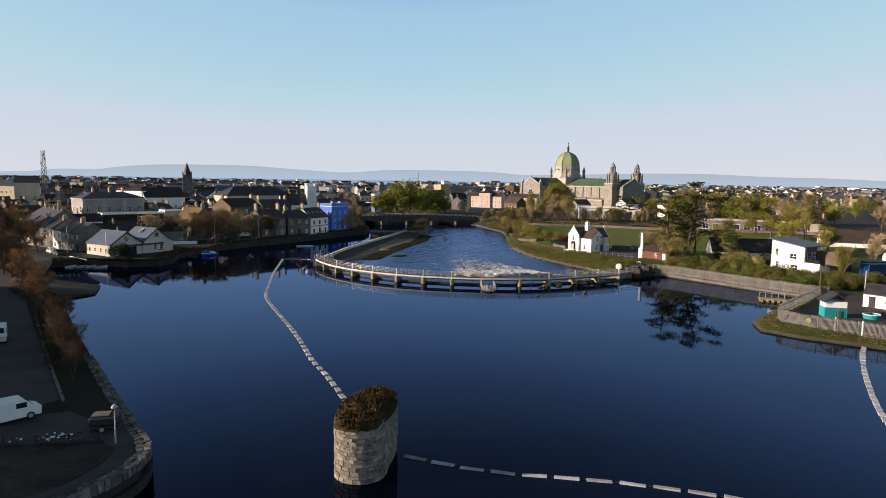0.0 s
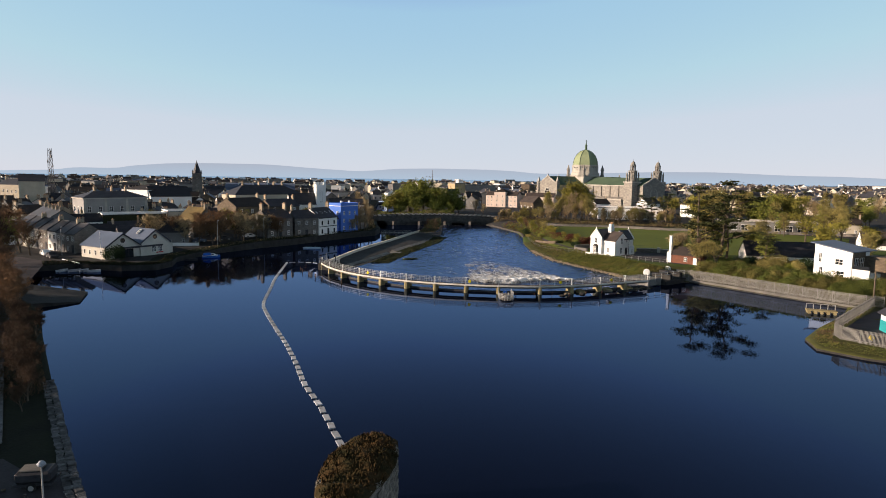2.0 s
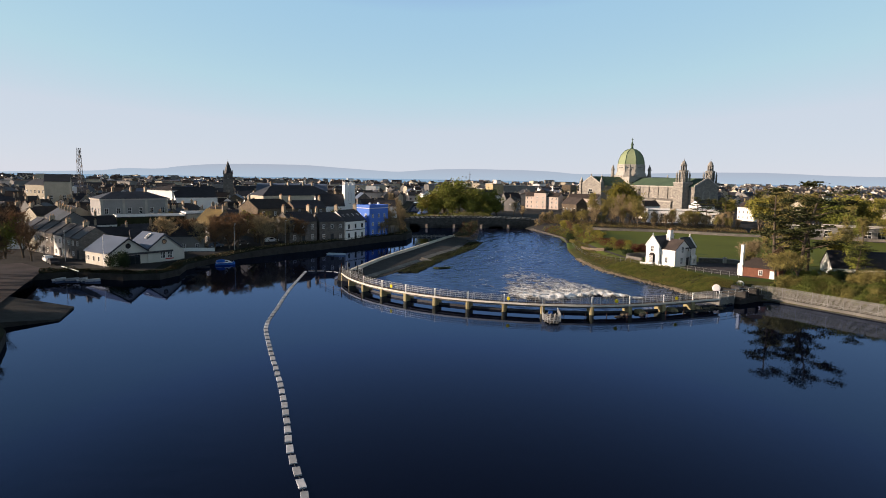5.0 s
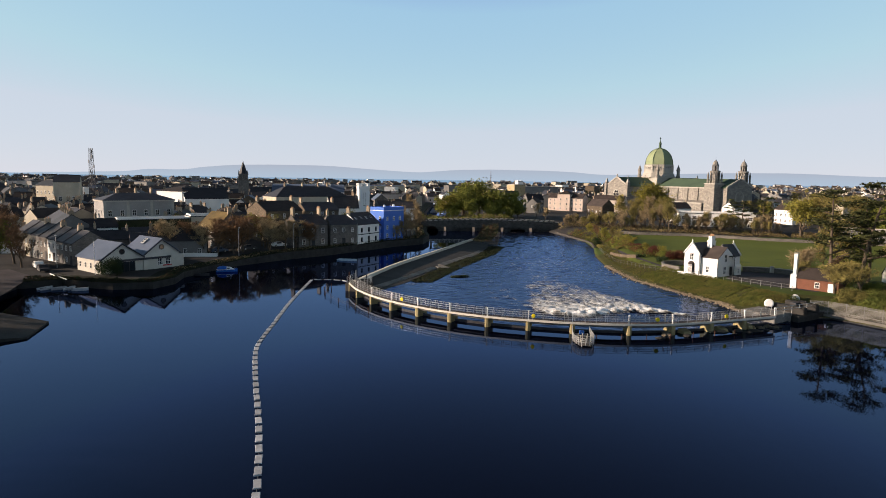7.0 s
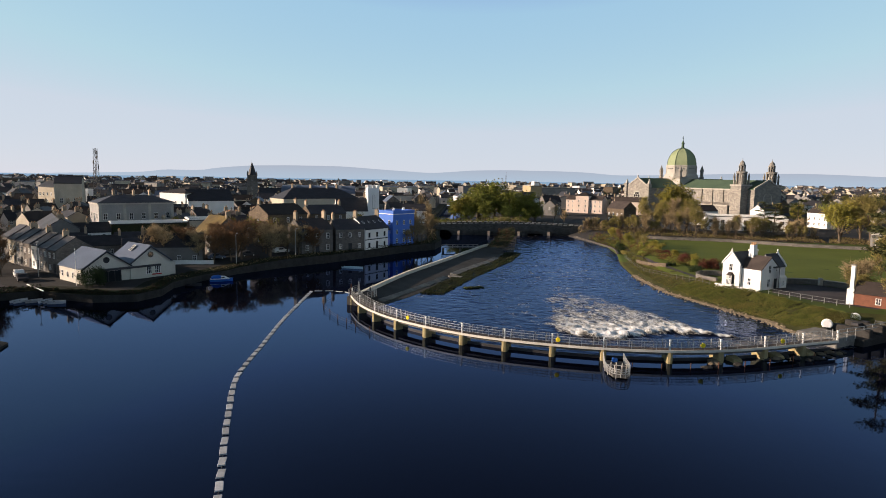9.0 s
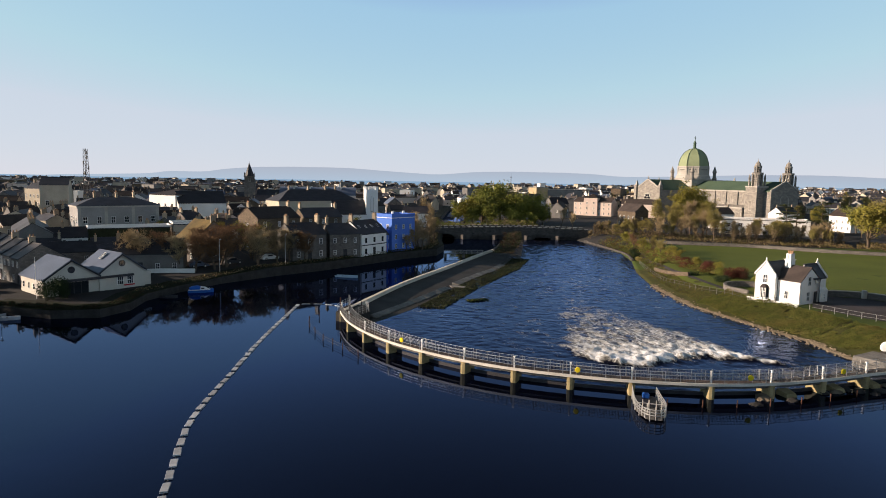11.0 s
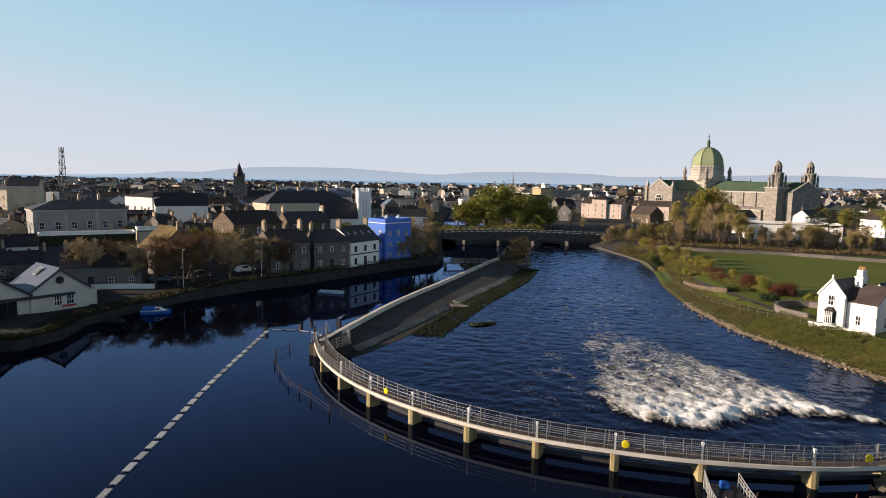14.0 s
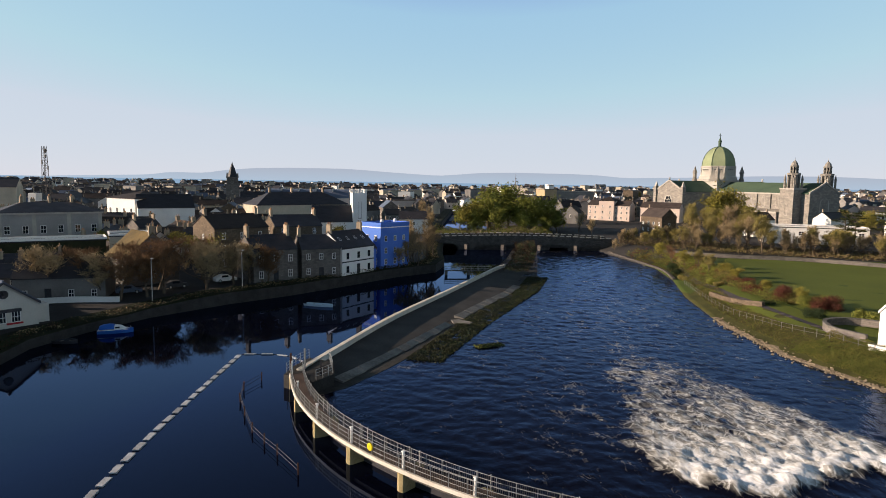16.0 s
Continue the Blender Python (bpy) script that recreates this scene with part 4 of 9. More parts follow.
    add_prism(bm, [(-25.6, 160.9), (-21.6, 158.9), (-20.2, 162.0), (-21.6, 166.4), (-24.8, 167.6), (-25.6, 164.0)], -1.0, 1.48)
    part("platform", tidy(bm), M["dark_stone"], land)
    for path in ([(-25.4, 161.4), (-25.4, 164.0), (-24.7, 167.2)], [(-21.5, 159.4), (-20.5, 162.0), (-21.3, 164.6), (-22.2, 167.0)]):
        line = resample(path, 1.0)
        for z in (1.95, 2.3, 2.65):
            bm = bmesh.new()
            add_tube(bm, [(x, y, z) for x, y in line], 0.025, 4)
            part("rail", bm, M["metal"], land)
        for x, y in line:
            part("post", box(x - 0.03, y - 0.03, 1.48, x + 0.03, y + 0.03, 2.68), M["metal"], land)
    for x, y, h, mt in ((-25.0, 161.6, 3.7, "rust"), (-24.0, 163.4, 3.8, "metal"), (-21.4, 161.0, 3.3, "dark_metal")):
        part("tall_post", box(x - 0.09, y - 0.09, 1.484, x + 0.09, y + 0.09, h), M[mt], land, "tall upright gauge post")


island()


# ---- buildings ----
def window_mesh(w, h, bars=1):
    """A sash window facing -y, centred on its foot: one frame with recessed dark panes."""
    bm = bmesh.new()
    t = 0.09
    xs = [-w / 2, -w / 2 + t]
    for k in range(bars):
        x = -w / 2 + w * (k + 1) / (bars + 1)
        xs += [x - 0.03, x + 0.03]
    xs += [w / 2 - t, w / 2]
    zs = [0, t, h / 2 - 0.04, h / 2 + 0.04, h - t, h]
    g = [[bm.verts.new((x, -0.07, z)) for x in xs] for z in zs]
    for j in range(len(zs) - 1):
        for i in range(len(xs) - 1):
            q = (g[j][i], g[j][i + 1], g[j + 1][i + 1], g[j + 1][i])
            if i % 2 and j % 2:
                r = [bm.verts.new((v.co.x, -0.015, v.co.z)) for v in q]
                bm.faces.new(r).material_index = 1
                for k in range(4):
                    bm.faces.new((q[k], q[(k + 1) % 4], r[(k + 1) % 4], r[k]))
            else:
                bm.faces.new(q)
    edge = g[0] + [row[-1] for row in g[1:]] + g[-1][-2::-1] + [row[0] for row in g[-2:0:-1]]
    back = [bm.verts.new((v.co.x, 0.06, v.co.z)) for v in edge]
    for k in range(len(edge)):
        bm.faces.new((edge[k], back[k], back[(k + 1) % len(edge)], edge[(k + 1) % len(edge)]))
    me = bpy.data.meshes.new("window")
    bm.to_mesh(me)
    bm.free()
    me.materials.append(M["frame_white"])
    me.materials.append(M["glass"])
    return me


WINDOWS = {}


def window(w, h, bars=1):
    key = (round(w, 1), round(h, 1), bars)
    if key not in WINDOWS:
        WINDOWS[key] = window_mesh(*key)
    return WINDOWS[key]


def door_bm(w=1.0, h=2.1):
    bm = bmesh.new()
    add_box(bm, -w / 2, -0.06, 0, w / 2, 0.1, h)
    add_box(bm, -w / 2 + 0.12, -0.09, 0.2, w / 2 - 0.12, -0.064, 0.95)
    add_box(bm, -w / 2 + 0.12, -0.09, 1.15, w / 2 - 0.12, -0.064, h - 0.2)
    return bm


def gable_body(L, D, eave, ridge, z0=-1.0):
    """Walls with gable ends at +-L/2; the ridge runs along x."""
    bm = bmesh.new()
    a = [bm.verts.new((x, y, z0)) for x, y in ((-L / 2, -D / 2), (L / 2, -D / 2), (L / 2, D / 2), (-L / 2, D / 2))]
    b = [bm.verts.new((x, y, eave)) for x, y in ((-L / 2, -D / 2), (L / 2, -D / 2), (L / 2, D / 2), (-L / 2, D / 2))]
    r = [bm.verts.new((-L / 2, 0, ridge)), bm.verts.new((L / 2, 0, ridge))]
    for f in ((a[0], a[1], b[1], b[0]), (a[2], a[3], b[3], b[2]), (a[1], a[2], b[2], r[1], b[1]), (a[3], a[0], b[0], r[0], b[3]), (b[0], b[1], r[1], r[0]), (b[2], b[3], r[0], r[1]), (a[3], a[2], a[1], a[0])):
        bm.faces.new(f)
    return bm


def gable_roof(L, D, eave, ridge, over=0.25, end=0.12, t=0.16):
    bm = bmesh.new()
    s = (ridge - eave) / (D / 2)
    for sg in (-1, 1):
        y1, z1 = sg * (D / 2 + over), eave - s * over
        lo = [(-L / 2 - end, y1, z1 + 0.02), (L / 2 + end, y1, z1 + 0.02), (L / 2 + end, 0, ridge + 0.02), (-L / 2 - end, 0, ridge + 0.02)]
        v0 = [bm.verts.new(c) for c in lo]
        v1 = [bm.verts.new((c[0], c[1], c[2] + t)) for c in lo]
        bm.faces.new(v1 if sg < 0 else v1[::-1])
        bm.faces.new(v0[::-1] if sg < 0 else v0)
        for k in range(4):
            bm.faces.new((v0[k], v0[(k + 1) % 4], v1[(k + 1) % 4], v1[k]))
    add_box(bm, -L / 2 - end, -0.12, ridge + t - 0.02, L / 2 + end, 0.12, ridge + t + 0.08)
    return tidy(bm)


def hip_roof(L, D, eave, ridge, over=0.3, inset=None):
    bm = bmesh.new()
    inset = D / 2 if inset is None else inset
    x, y = L / 2 + over, D / 2 + over
    a = [bm.verts.new(c) for c in ((-x, -y, eave), (x, -y, eave), (x, y, eave), (-x, y, eave))]
    b = [bm.verts.new((c.co.x, c.co.y, eave + 0.15)) for c in a]
    k = max(L / 2 - inset, 0.2)
    r = [bm.verts.new((-k, 0, ridge)), bm.verts.new((k, 0, ridge))]
    bm.faces.new(a[::-1])
    for i in range(4):
        bm.faces.new((a[i], a[(i + 1) % 4], b[(i + 1) % 4], b[i]))
    for f in ((b[0], b[1], r[1], r[0]), (b[1], b[2], r[1]), (b[2], b[3], r[0], r[1]), (b[3], b[0], r[0])):
        bm.faces.new(f)
    return bm


def chimney(root, x, y, z0, z1, pots=2, w=0.55, mt="chim", l=None):
    l = l or 0.45 * pots + 0.3
    bm = bmesh.new()
    add_box(bm, x - w / 2, y - l / 2, z0, x + w / 2, y + l / 2, z1)
    add_box(bm, x - w / 2 - 0.06, y - l / 2 - 0.06, z1, x + w / 2 + 0.06, y + l / 2 + 0.06, z1 + 0.14)
    ob = part("chimney", bm, M[mt], root)
    for k in range(pots):
        bm = bmesh.new()
        py = y + (k - (pots - 1) / 2) * l / max(pots, 1)
        add_lathe(bm, [(0.13, z1 + 0.14), (0.11, z1 + 0.55), (0.14, z1 + 0.60)], 8, (x, py))
        part("chimney_pot", bm, M["pot"], ob)


def ground_z(x, y):
    return float(land_height([x], [y])[0])


def row_of_windows(root, xs, y, z, w, h, bars=1, turn=0):
    for x in xs:
        share("window", window(w, h, bars), root, pose(x, y, z) if not turn else turn @ pose(x, y, z))


def house(name, p, q, depth, eave, ridge, wall="grey_wall", roof="slate", label="", rows=((1.0, 3), (3.6, 3)), win=(0.9, 1.4), door=None, chims=(-1, 1), hip=False, category="house",
          group="", base=None, gable_front=False, pots=2, end_windows=0, chim_h=1.3, door_mat="dark_metal"):
    """A house whose front runs from p to q (as seen from outside, left to right), eave and ridge as heights of the world."""
    p, q = Vector(p), Vector(q)
    L = (q - p).length
    ang = math.atan2((q - p).y, (q - p).x)
    mid = (p + q) / 2
    nrm = Vector((-math.sin(ang), math.cos(ang)))
    c = mid + nrm * depth / 2
    z0 = base if base is not None else ground_z(mid.x, mid.y)
    root = thing(name, pose(c.x, c.y, z0, 0, 0, math.degrees(ang)), label, category, group)
    e, r = eave - z0, ridge - z0
    if gable_front:
        turn = Matrix.Rotation(radians(90), 4, 'Z')
        bw, rf = gable_body(depth, L, e, r), gable_roof(depth, L, e, r)
        bw.transform(turn), rf.transform(turn)
    else:
        bw = gable_body(L, depth, e, r) if not hip else box(-L / 2, -depth / 2, -1, L / 2, depth / 2, e)
        rf = hip_roof(L, depth, e, r) if hip else gable_roof(L, depth, e, r)
    part("wall", tidy(bw), M[wall], root)
    part("roof", rf, M[roof], root)
    for z, n in rows:
        if z + win[1] > e + 0.2 and not gable_front:
            continue
        xs = [(-L / 2 + L * (k + 0.5) / n) for k in range(n)]
        if door is not None and z < 1.6 and n > door:
            share_door = xs.pop(door)
            bm = door_bm()
            bm.transform(pose(share_door, -depth / 2, 0.05))
            part("door", bm, M[door_mat], root)
        row_of_windows(root, xs, -depth / 2, z, *win)
    for k in range(end_windows):
        for sx, tz in ((-1, 90 + 180), (1, 90)):
            share("window", window(*win), root, pose(sx * L / 2, 0, 1.2 + 2.6 * k, 0, 0, tz))
    for s in chims:
        if gable_front:
            chimney(root, 0, s * (depth / 2 - 0.5), r - 0.6, r + chim_h, pots)
        else:
            x = s * (L / 2 - 0.35) if not hip else s * (L / 2 - depth / 2)
            chimney(root, x, 0, r - 0.7, r + chim_h, pots)
    return root


# -- the riverside of the town --
def boathouse():
    root = thing("boathouse", pose(-78.3, 164.5, 1.1, 0, 0, 57), "white rendered twin-gabled boathouse with blue-grey sheet roofs beside the river", "boathouse")
    W = 15.6
    for k, (gx, gw, eave, apex, depth) in enumerate(((4.6, 9.2, 3.3, 6.4, 10.4), (13.4, 8.4, 3.7, 6.8, 9.0))):
        fy = 0.0 if k == 0 else -0.3
        t = Matrix.Translation((gx, fy + depth / 2, 0)) @ Matrix.Rotation(radians(90), 4, 'Z')
        bm = gable_body(depth, gw, eave, apex)
        bm.transform(t)
        part("wall", tidy(bm), M["boathouse_wall"], root)
        bm = gable_roof(depth, gw, eave, apex, 0.3, 0.35)
        bm.transform(t)
        part("roof", bm, M["slate_blue"], root, "blue-grey sheet roof")
        bm = bmesh.new()
        for sg in (-1, 1):
            s = (apex - eave) / (gw / 2)
            a, b = (gx + sg * (gw / 2 + 0.3), fy - 0.45, eave - 0.3 * s + 0.05), (gx, fy - 0.45, apex + 0.05)
            vs = [bm.verts.new(c) for c in ((a[0], a[1], a[2] - 0.28), (b[0], b[1], b[2] - 0.28), b, a)]
            ws = [bm.verts.new((v.co.x, v.co.y + 0.12, v.co.z)) for v in vs]
            bm.faces.new(vs), bm.faces.new(ws[::-1])
            for i in range(4):
                bm.faces.new((vs[i], ws[i], ws[(i + 1) % 4], vs[(i + 1) % 4]))
        part("bargeboard", tidy(bm), M["slate"], root, "dark bargeboards")
        bm = bmesh.new()
        add_lathe(bm, [(0.62, 0), (0.62, 0.1)], 20, idx=0)
        add_lathe(bm, [(0.5, 0.104), (0.5, 0.13)], 20, idx=1)
        bm.transform(Matrix.Translation((gx, fy - 0.004, apex - 1.75)) @ Matrix.Rotation(radians(90), 4, 'X'))
        part("round_window", tidy(bm), [M["dark_metal"], M["glass"]], root)
    share("skylight", window(1.0, 1.6), root, Matrix.Translation((11.3, 4.2, 5.7)) @ Matrix.Rotation(radians(-90 + 0), 4, 'Z') @ Matrix.Rotation(radians(-50), 4, 'X'))
    # west wall windows, the shop-like front, fascia and canopy
    for y in (1.8, 4.2, 6.6, 9.0):
        share("window", window(0.8, 1.2, 0), root, pose(0.0, y, 1.1, 0, 0, -90))
    bm = bmesh.new()
    add_box(bm, 1.2, -0.8, 2.55, 15.4, -0.06, 2.95)
    part("canopy", bm, M["slate"], root, "dark fascia canopy")
    bm = bmesh.new()
    add_box(bm, 2.4, -0.05, 0.1, 7.4, 0.12, 2.4, 0)
    for k in range(5):
        add_box(bm, 2.4 + k * 1.22, -0.1, 0.1, 2.52 + k * 1.22, -0.054, 2.4, 1)
    part("shop_window", bm, [M["glass"], M["dark_metal"]], root, "dark glazed front")
    for x in (13.0, 14.8):
        share("window", window(1.2, 1.6, 2), root, pose(x, -0.3, 1.0))
    bm = box(13.6, -0.55, 0.75, 15.6, -0.32, 0.98)
    part("window_box", bm, M["red_paint"], root, "red flower box")
    bm = box(17.6, 0.8, -1, 19.4, 5.2, 2.9)
    part("annex", bm, M["boathouse_wall"], root)
    for x in (0.15, 17.4):
        bm = bmesh.new()
        add_tube(bm, [(x, -0.08, 0), (x, -0.08, 3.3)], 0.05, 5)
        part("downpipe", bm, M["dark_metal"], root)
    pole = thing("flag_pole", pose(-78.9, 163.6, 0.9), "tall thin white pole in front of the boathouse", "pole")
    bm = bmesh.new()
    add_tube(bm, [(0, 0, 0), (0, 0, 7.6)], [0.07, 0.035], 6)
    part("mast", bm, M["white_paint"], pole)


boathouse()
white_house = house("white_house", (-36.1, 226.7), (-31.3, 236.4), 8.0, 8.1, 11.2, "white_wall", "slate", "white house with dark window bands and a slate roof with rooflights", ((0.5, 3), (3.4, 3)), (0.8, 1.4), 1, (-1, 1), chim_h=1.6)
dark_sash = window(0.8, 1.4).copy()
dark_sash.materials[0] = M["dark_metal"]
for ob in white_house.children:
    if ob.name.startswith("window"):
        ob.data = dark_sash
z0 = white_house.matrix_world.translation.z
pitch = math.degrees(math.atan2(3.1, 4.0))
for k in range(4):
    share("rooflight", window(0.7, 1.1, 0), white_house, pose(-4.0 + 2.6 * k, -2.4, 9.45 - z0, pitch - 90))
part("sill_band", box(-5.45, -4.06, 2.7, 5.45, -4.004, 2.95), M["slate"], white_house, "dark painted band")
part("eaves_band", box(-5.45, -4.06, 7.75 - z0, 5.45, -4.004, 8.05 - z0), M["slate"], white_house, "dark painted band")
house("stone_house", (-50.8, 214.8), (-44.1, 221.2), 9.0, 8.4, 11.0, "stone_wall", "slate", "dark stone house with tall twin chimneys", ((0.7, 3), (3.8, 3)), (0.9, 1.5), 1, (-1, 1), chim_h=1.9, pots=3, group="stone houses by the quay")
house("stone_house", (-43.4, 222.0), (-36.4, 226.2), 8.5, 8.2, 10.6, "stone_wall", "slate", "dark stone house beside the white house", ((0.7, 3), (3.8, 3)), (0.8, 1.3), 1, (-1,), chim_h=1.6, group="stone houses by the quay")


def blue_house():
    p, q = Vector((-30.2, 239.0)), Vector((-24.9, 246.4))
    ang = math.atan2((q - p).y, (q - p).x)
    root = thing("blue_house", pose(p.x, p.y, 2.0, 0, 0, math.degrees(ang)), "bright blue flat-roofed building with a pale parapet", "house")
    bm = box(0, 0, -1, 9.3, 6.5, 10.2, 0.03)
    part("wall", bm, M["blue_wall"], root)
    bm = bmesh.new()
    add_box(bm, -0.12, -0.12, 9.55, 9.42, 6.62, 9.75)
    part("string_course", bm, M["white_wall"], root, "pale painted band")
    for x0, y0, x1, y1 in ((-0.08, -0.08, 9.38, 0.22), (-0.08, 6.28, 9.38, 6.58), (-0.08, 0.22, 0.22, 6.28), (9.08, 0.22, 9.38, 6.28)):
        part("parapet", box(x0, y0, 10.2, x1, y1, 10.75), M["blue_wall"], root)
    for z in (1.0, 3.6, 6.4):
        for y in (1.7, 4.6):
            share("window", window(0.9, 1.4), root, pose(0, y, z, 0, 0, -90))
        for x in (1.6, 4.6, 7.4):
            share("window", window(0.8, 1.3), root, pose(x, 0, z))
    for x in (2.2, 6.5):
        bm = bmesh.new()
        add_lathe(bm, [(0.35, 10.75), (0.45, 11.0), (0.30, 11.5)], 10, (x, 2))
        part("roof_vent", bm, M["white_paint"], root)
    low = thing("blue_annex", pose(-33.2, 234.6, 2.0, 0, 0, math.degrees(ang)), "low blue house with a slate lean-to roof and a red door", "house")
    bm = gable_body(3.8, 6.5, 5.2, 7.6)
    bm.transform(pose(1.9, 3.25, 0))
    part("wall", tidy(bm), M["blue_wall"], low)
    bm = gable_roof(3.8, 6.5, 5.2, 7.6)
    bm.transform(pose(1.9, 3.25, 0))
    part("roof", bm, M["slate"], low)
    bm = door_bm()
    bm.transform(pose(2.6, 0, 0.1))
    part("door", bm, M["red_paint"], low, "red door")
    share("window", window(0.8, 1.2), low, pose(1.0, 0, 3.2))


blue_house()
house("stone_cottage", (-82.5, 191.2), (-69.5, 196.2), 7.5, 5.6, 8.4, "grey_wall", "slate", "long low grey cottage with a tall gable chimney", ((0.6, 4),), (0.9, 1.3), 1, (-1,), chim_h=1.4)


# ---- the right bank: lodge, garden, yard ----
def lodge():
    """Cross-gabled white lodge: x runs along the lit front from the near corner, y into the house."""
    root = thing("lodge", pose(51.25, 174.06, 2.35, 0, 0, -53.0) @ Matrix.Diagonal((0.93, 1, 1, 1)), "white two-storey gabled lodge with a slate roof on the river bank", "house")
    # local x along the way from far left corner to near corner, so the near corner is x = 0 and the front faces -y
    def gx(L, D, e, r, t):
        b = gable_body(L, D, e, r)
        b.transform(t)
        return tidy(b)
    def gr(L, D, e, r, t):
        b = gable_roof(L, D, e, r, 0.12, 0.1)
        b.transform(t)
        return b
    # near wing, its ridge runs along x, its gable faces +x
    t = pose(-2.5, 2.95, 0)
    part("wall", gx(5.0, 5.9, 4.1, 6.3, t), M["white_wall"], root)
    part("roof", gr(5.0, 5.9, 4.1, 6.3, t), M["slate_brown"], root)
    # far wing, ridge along y, its gable faces -y, standing forward
    t = Matrix.Translation((-6.3, 3.0, 0)) @ Matrix.Rotation(radians(90), 4, 'Z')
    part("wall", gx(7.6, 3.9, 4.7, 6.9, t), M["white_wall"], root)
    part("roof", gr(7.2, 3.9, 4.6, 6.8, t), M["slate"], root)
    # rear wing
    t = Matrix.Translation((-1.9, 5.8, 0)) @ Matrix.Rotation(radians(90), 4, 'Z')
    part("wall", gx(4.2, 3.8, 4.5, 6.7, t), M["white_wall"], root)
    part("roof", gr(4.0, 3.8, 4.4, 6.6, t), M["slate"], root)
    # raised gable copings with finials
    for cx, y0, hw, e, r in ((-6.3, -0.82, 1.95, 4.7, 6.9), (-1.9, 7.92, 1.9, 4.5, 6.7)):
        bm = bmesh.new()
        for sg in (-1, 1):
            vs = [(cx + sg * (hw + 0.2), e - 0.15), (cx, r + 0.1), (cx, r + 0.45), (cx + sg * (hw + 0.2), e + 0.2)]
            a = [bm.verts.new((x, y0 - 0.14, z)) for x, z in vs]
            b = [bm.verts.new((x, y0 + 0.16, z)) for x, z in vs]
            bm.faces.new(a), bm.faces.new(b[::-1])
            for k in range(4):
                bm.faces.new((a[k], b[k], b[(k + 1) % 4], a[(k + 1) % 4]))
        add_lathe(bm, [(0.12, r + 0.4), (0.16, r + 0.65), (0.05, r + 0.95)], 8, (cx, y0))
        part("gable_coping", tidy(bm), M["white_wall"], root, "white raised coping with a finial")
    # low lean-to at the far end of the right-hand side
    bm = bmesh.new()
    a = [(0.0, 5.9), (0.4, 5.9), (0.4, 8.0), (0.0, 8.0)]
    lo = [bm.verts.new((x, y, -1)) for x, y in a]
    hi = [bm.verts.new((x, y, z)) for (x, y), z in zip(a, (2.7, 2.3, 2.3, 2.7))]
    for k in range(4):
        bm.faces.new((lo[k], lo[(k + 1) % 4], hi[(k + 1) % 4], hi[k]))
    bm.faces.new(hi), bm.faces.new(lo[::-1])
    part("lean_to", tidy(bm), M["white_wall"], root)
    # chimney stack of two flues on the crossing
    bm = bmesh.new()
    add_box(bm, -4.7, 2.35, 4.6, -3.6, 3.75, 7.3)
    add_box(bm, -4.8, 2.25, 7.3, -3.5, 3.85, 7.55)
    add_box(bm, -4.6, 2.45, 7.55, -4.2, 3.65, 8.5)
    add_box(bm, -4.1, 2.45, 7.55, -3.7, 3.65, 8.5)
    ch = part("chimney", bm, M["white_wall"], root, "white chimney stack")
    for cx in (-4.4, -3.9):
        for cy in (2.8, 3.3):
            bm = bmesh.new()
            add_lathe(bm, [(0.14, 8.5), (0.12, 8.95), (0.15, 9.0)], 8, (cx, cy))
            part("chimney_pot", bm, M["pot"], ch)
    # windows: lit front
    share("window", window(0.9, 1.5), root, pose(-6.3, -0.82, 3.3))
    share("window", window(0.8, 1.4), root, pose(-2.6, 0, 0.9))
    bm = bmesh.new()
    pts = [(-7.2, -0.8), (-6.85, -1.35), (-5.75, -1.35), (-5.4, -0.8)]
    add_prism(bm, pts, 0.75, 2.45)
    bay = part("bay_window", tidy(bm), M["glass"], root, "bay window with dark panes")
    for x, y in pts + [(-6.3, -1.36), (-6.0, -1.36), (-6.6, -1.36)]:
        part("mullion", box(x - 0.05, y - 0.05, 0.7, x + 0.05, y + 0.05, 2.5), M["frame_white"], bay)
    part("transom", box(-6.9, -1.39, 1.75, -5.7, -1.352, 1.83), M["frame_white"], bay)
    bm = bmesh.new()
    add_prism(bm, [(-7.3, -0.8), (-6.9, -1.45), (-5.7, -1.45), (-5.3, -0.8)], 0.0, 0.746)
    part("bay_base", tidy(bm), M["white_wall"], bay)
    bm = bmesh.new()
    lo = [bm.verts.new(c) for c in ((-7.3, -0.82, 2.46), (-6.9, -1.45, 2.46), (-5.7, -1.45, 2.46), (-5.3, -0.82, 2.46))]
    hi = [bm.verts.new(c) for c in ((-6.75, -0.82, 3.05), (-6.55, -1.05, 3.05), (-6.05, -1.05, 3.05), (-5.85, -0.82, 3.05))]
    bm.faces.new(hi), bm.faces.new(lo[::-1])
    for k in range(4):
        bm.faces.new((lo[k], lo[(k + 1) % 4], hi[(k + 1) % 4], hi[k]))
    part("bay_roof", tidy(bm), M["slate_brown"], bay)
    # right-hand gable side
    for y, z in ((2.6, 3.3), (2.4, 0.7)):
        share("window", window(0.9, 1.6), root, pose(0, y, z, 0, 0, 90))
    share("window", window(0.5, 0.8, 0), root, pose(0, 4.9, 3.6, 0, 0, 90))
    bm = door_bm(0.9, 2.2)
    bm.transform(pose(0, 4.7, 0, 0, 0, 90))
    part("door", bm, M["dark_metal"], root, "dark door")
    share("window", window(0.6, 1.0), root, pose(0.4, 6.9, 0.7, 0, 0, 90))
    bm = bmesh.new()
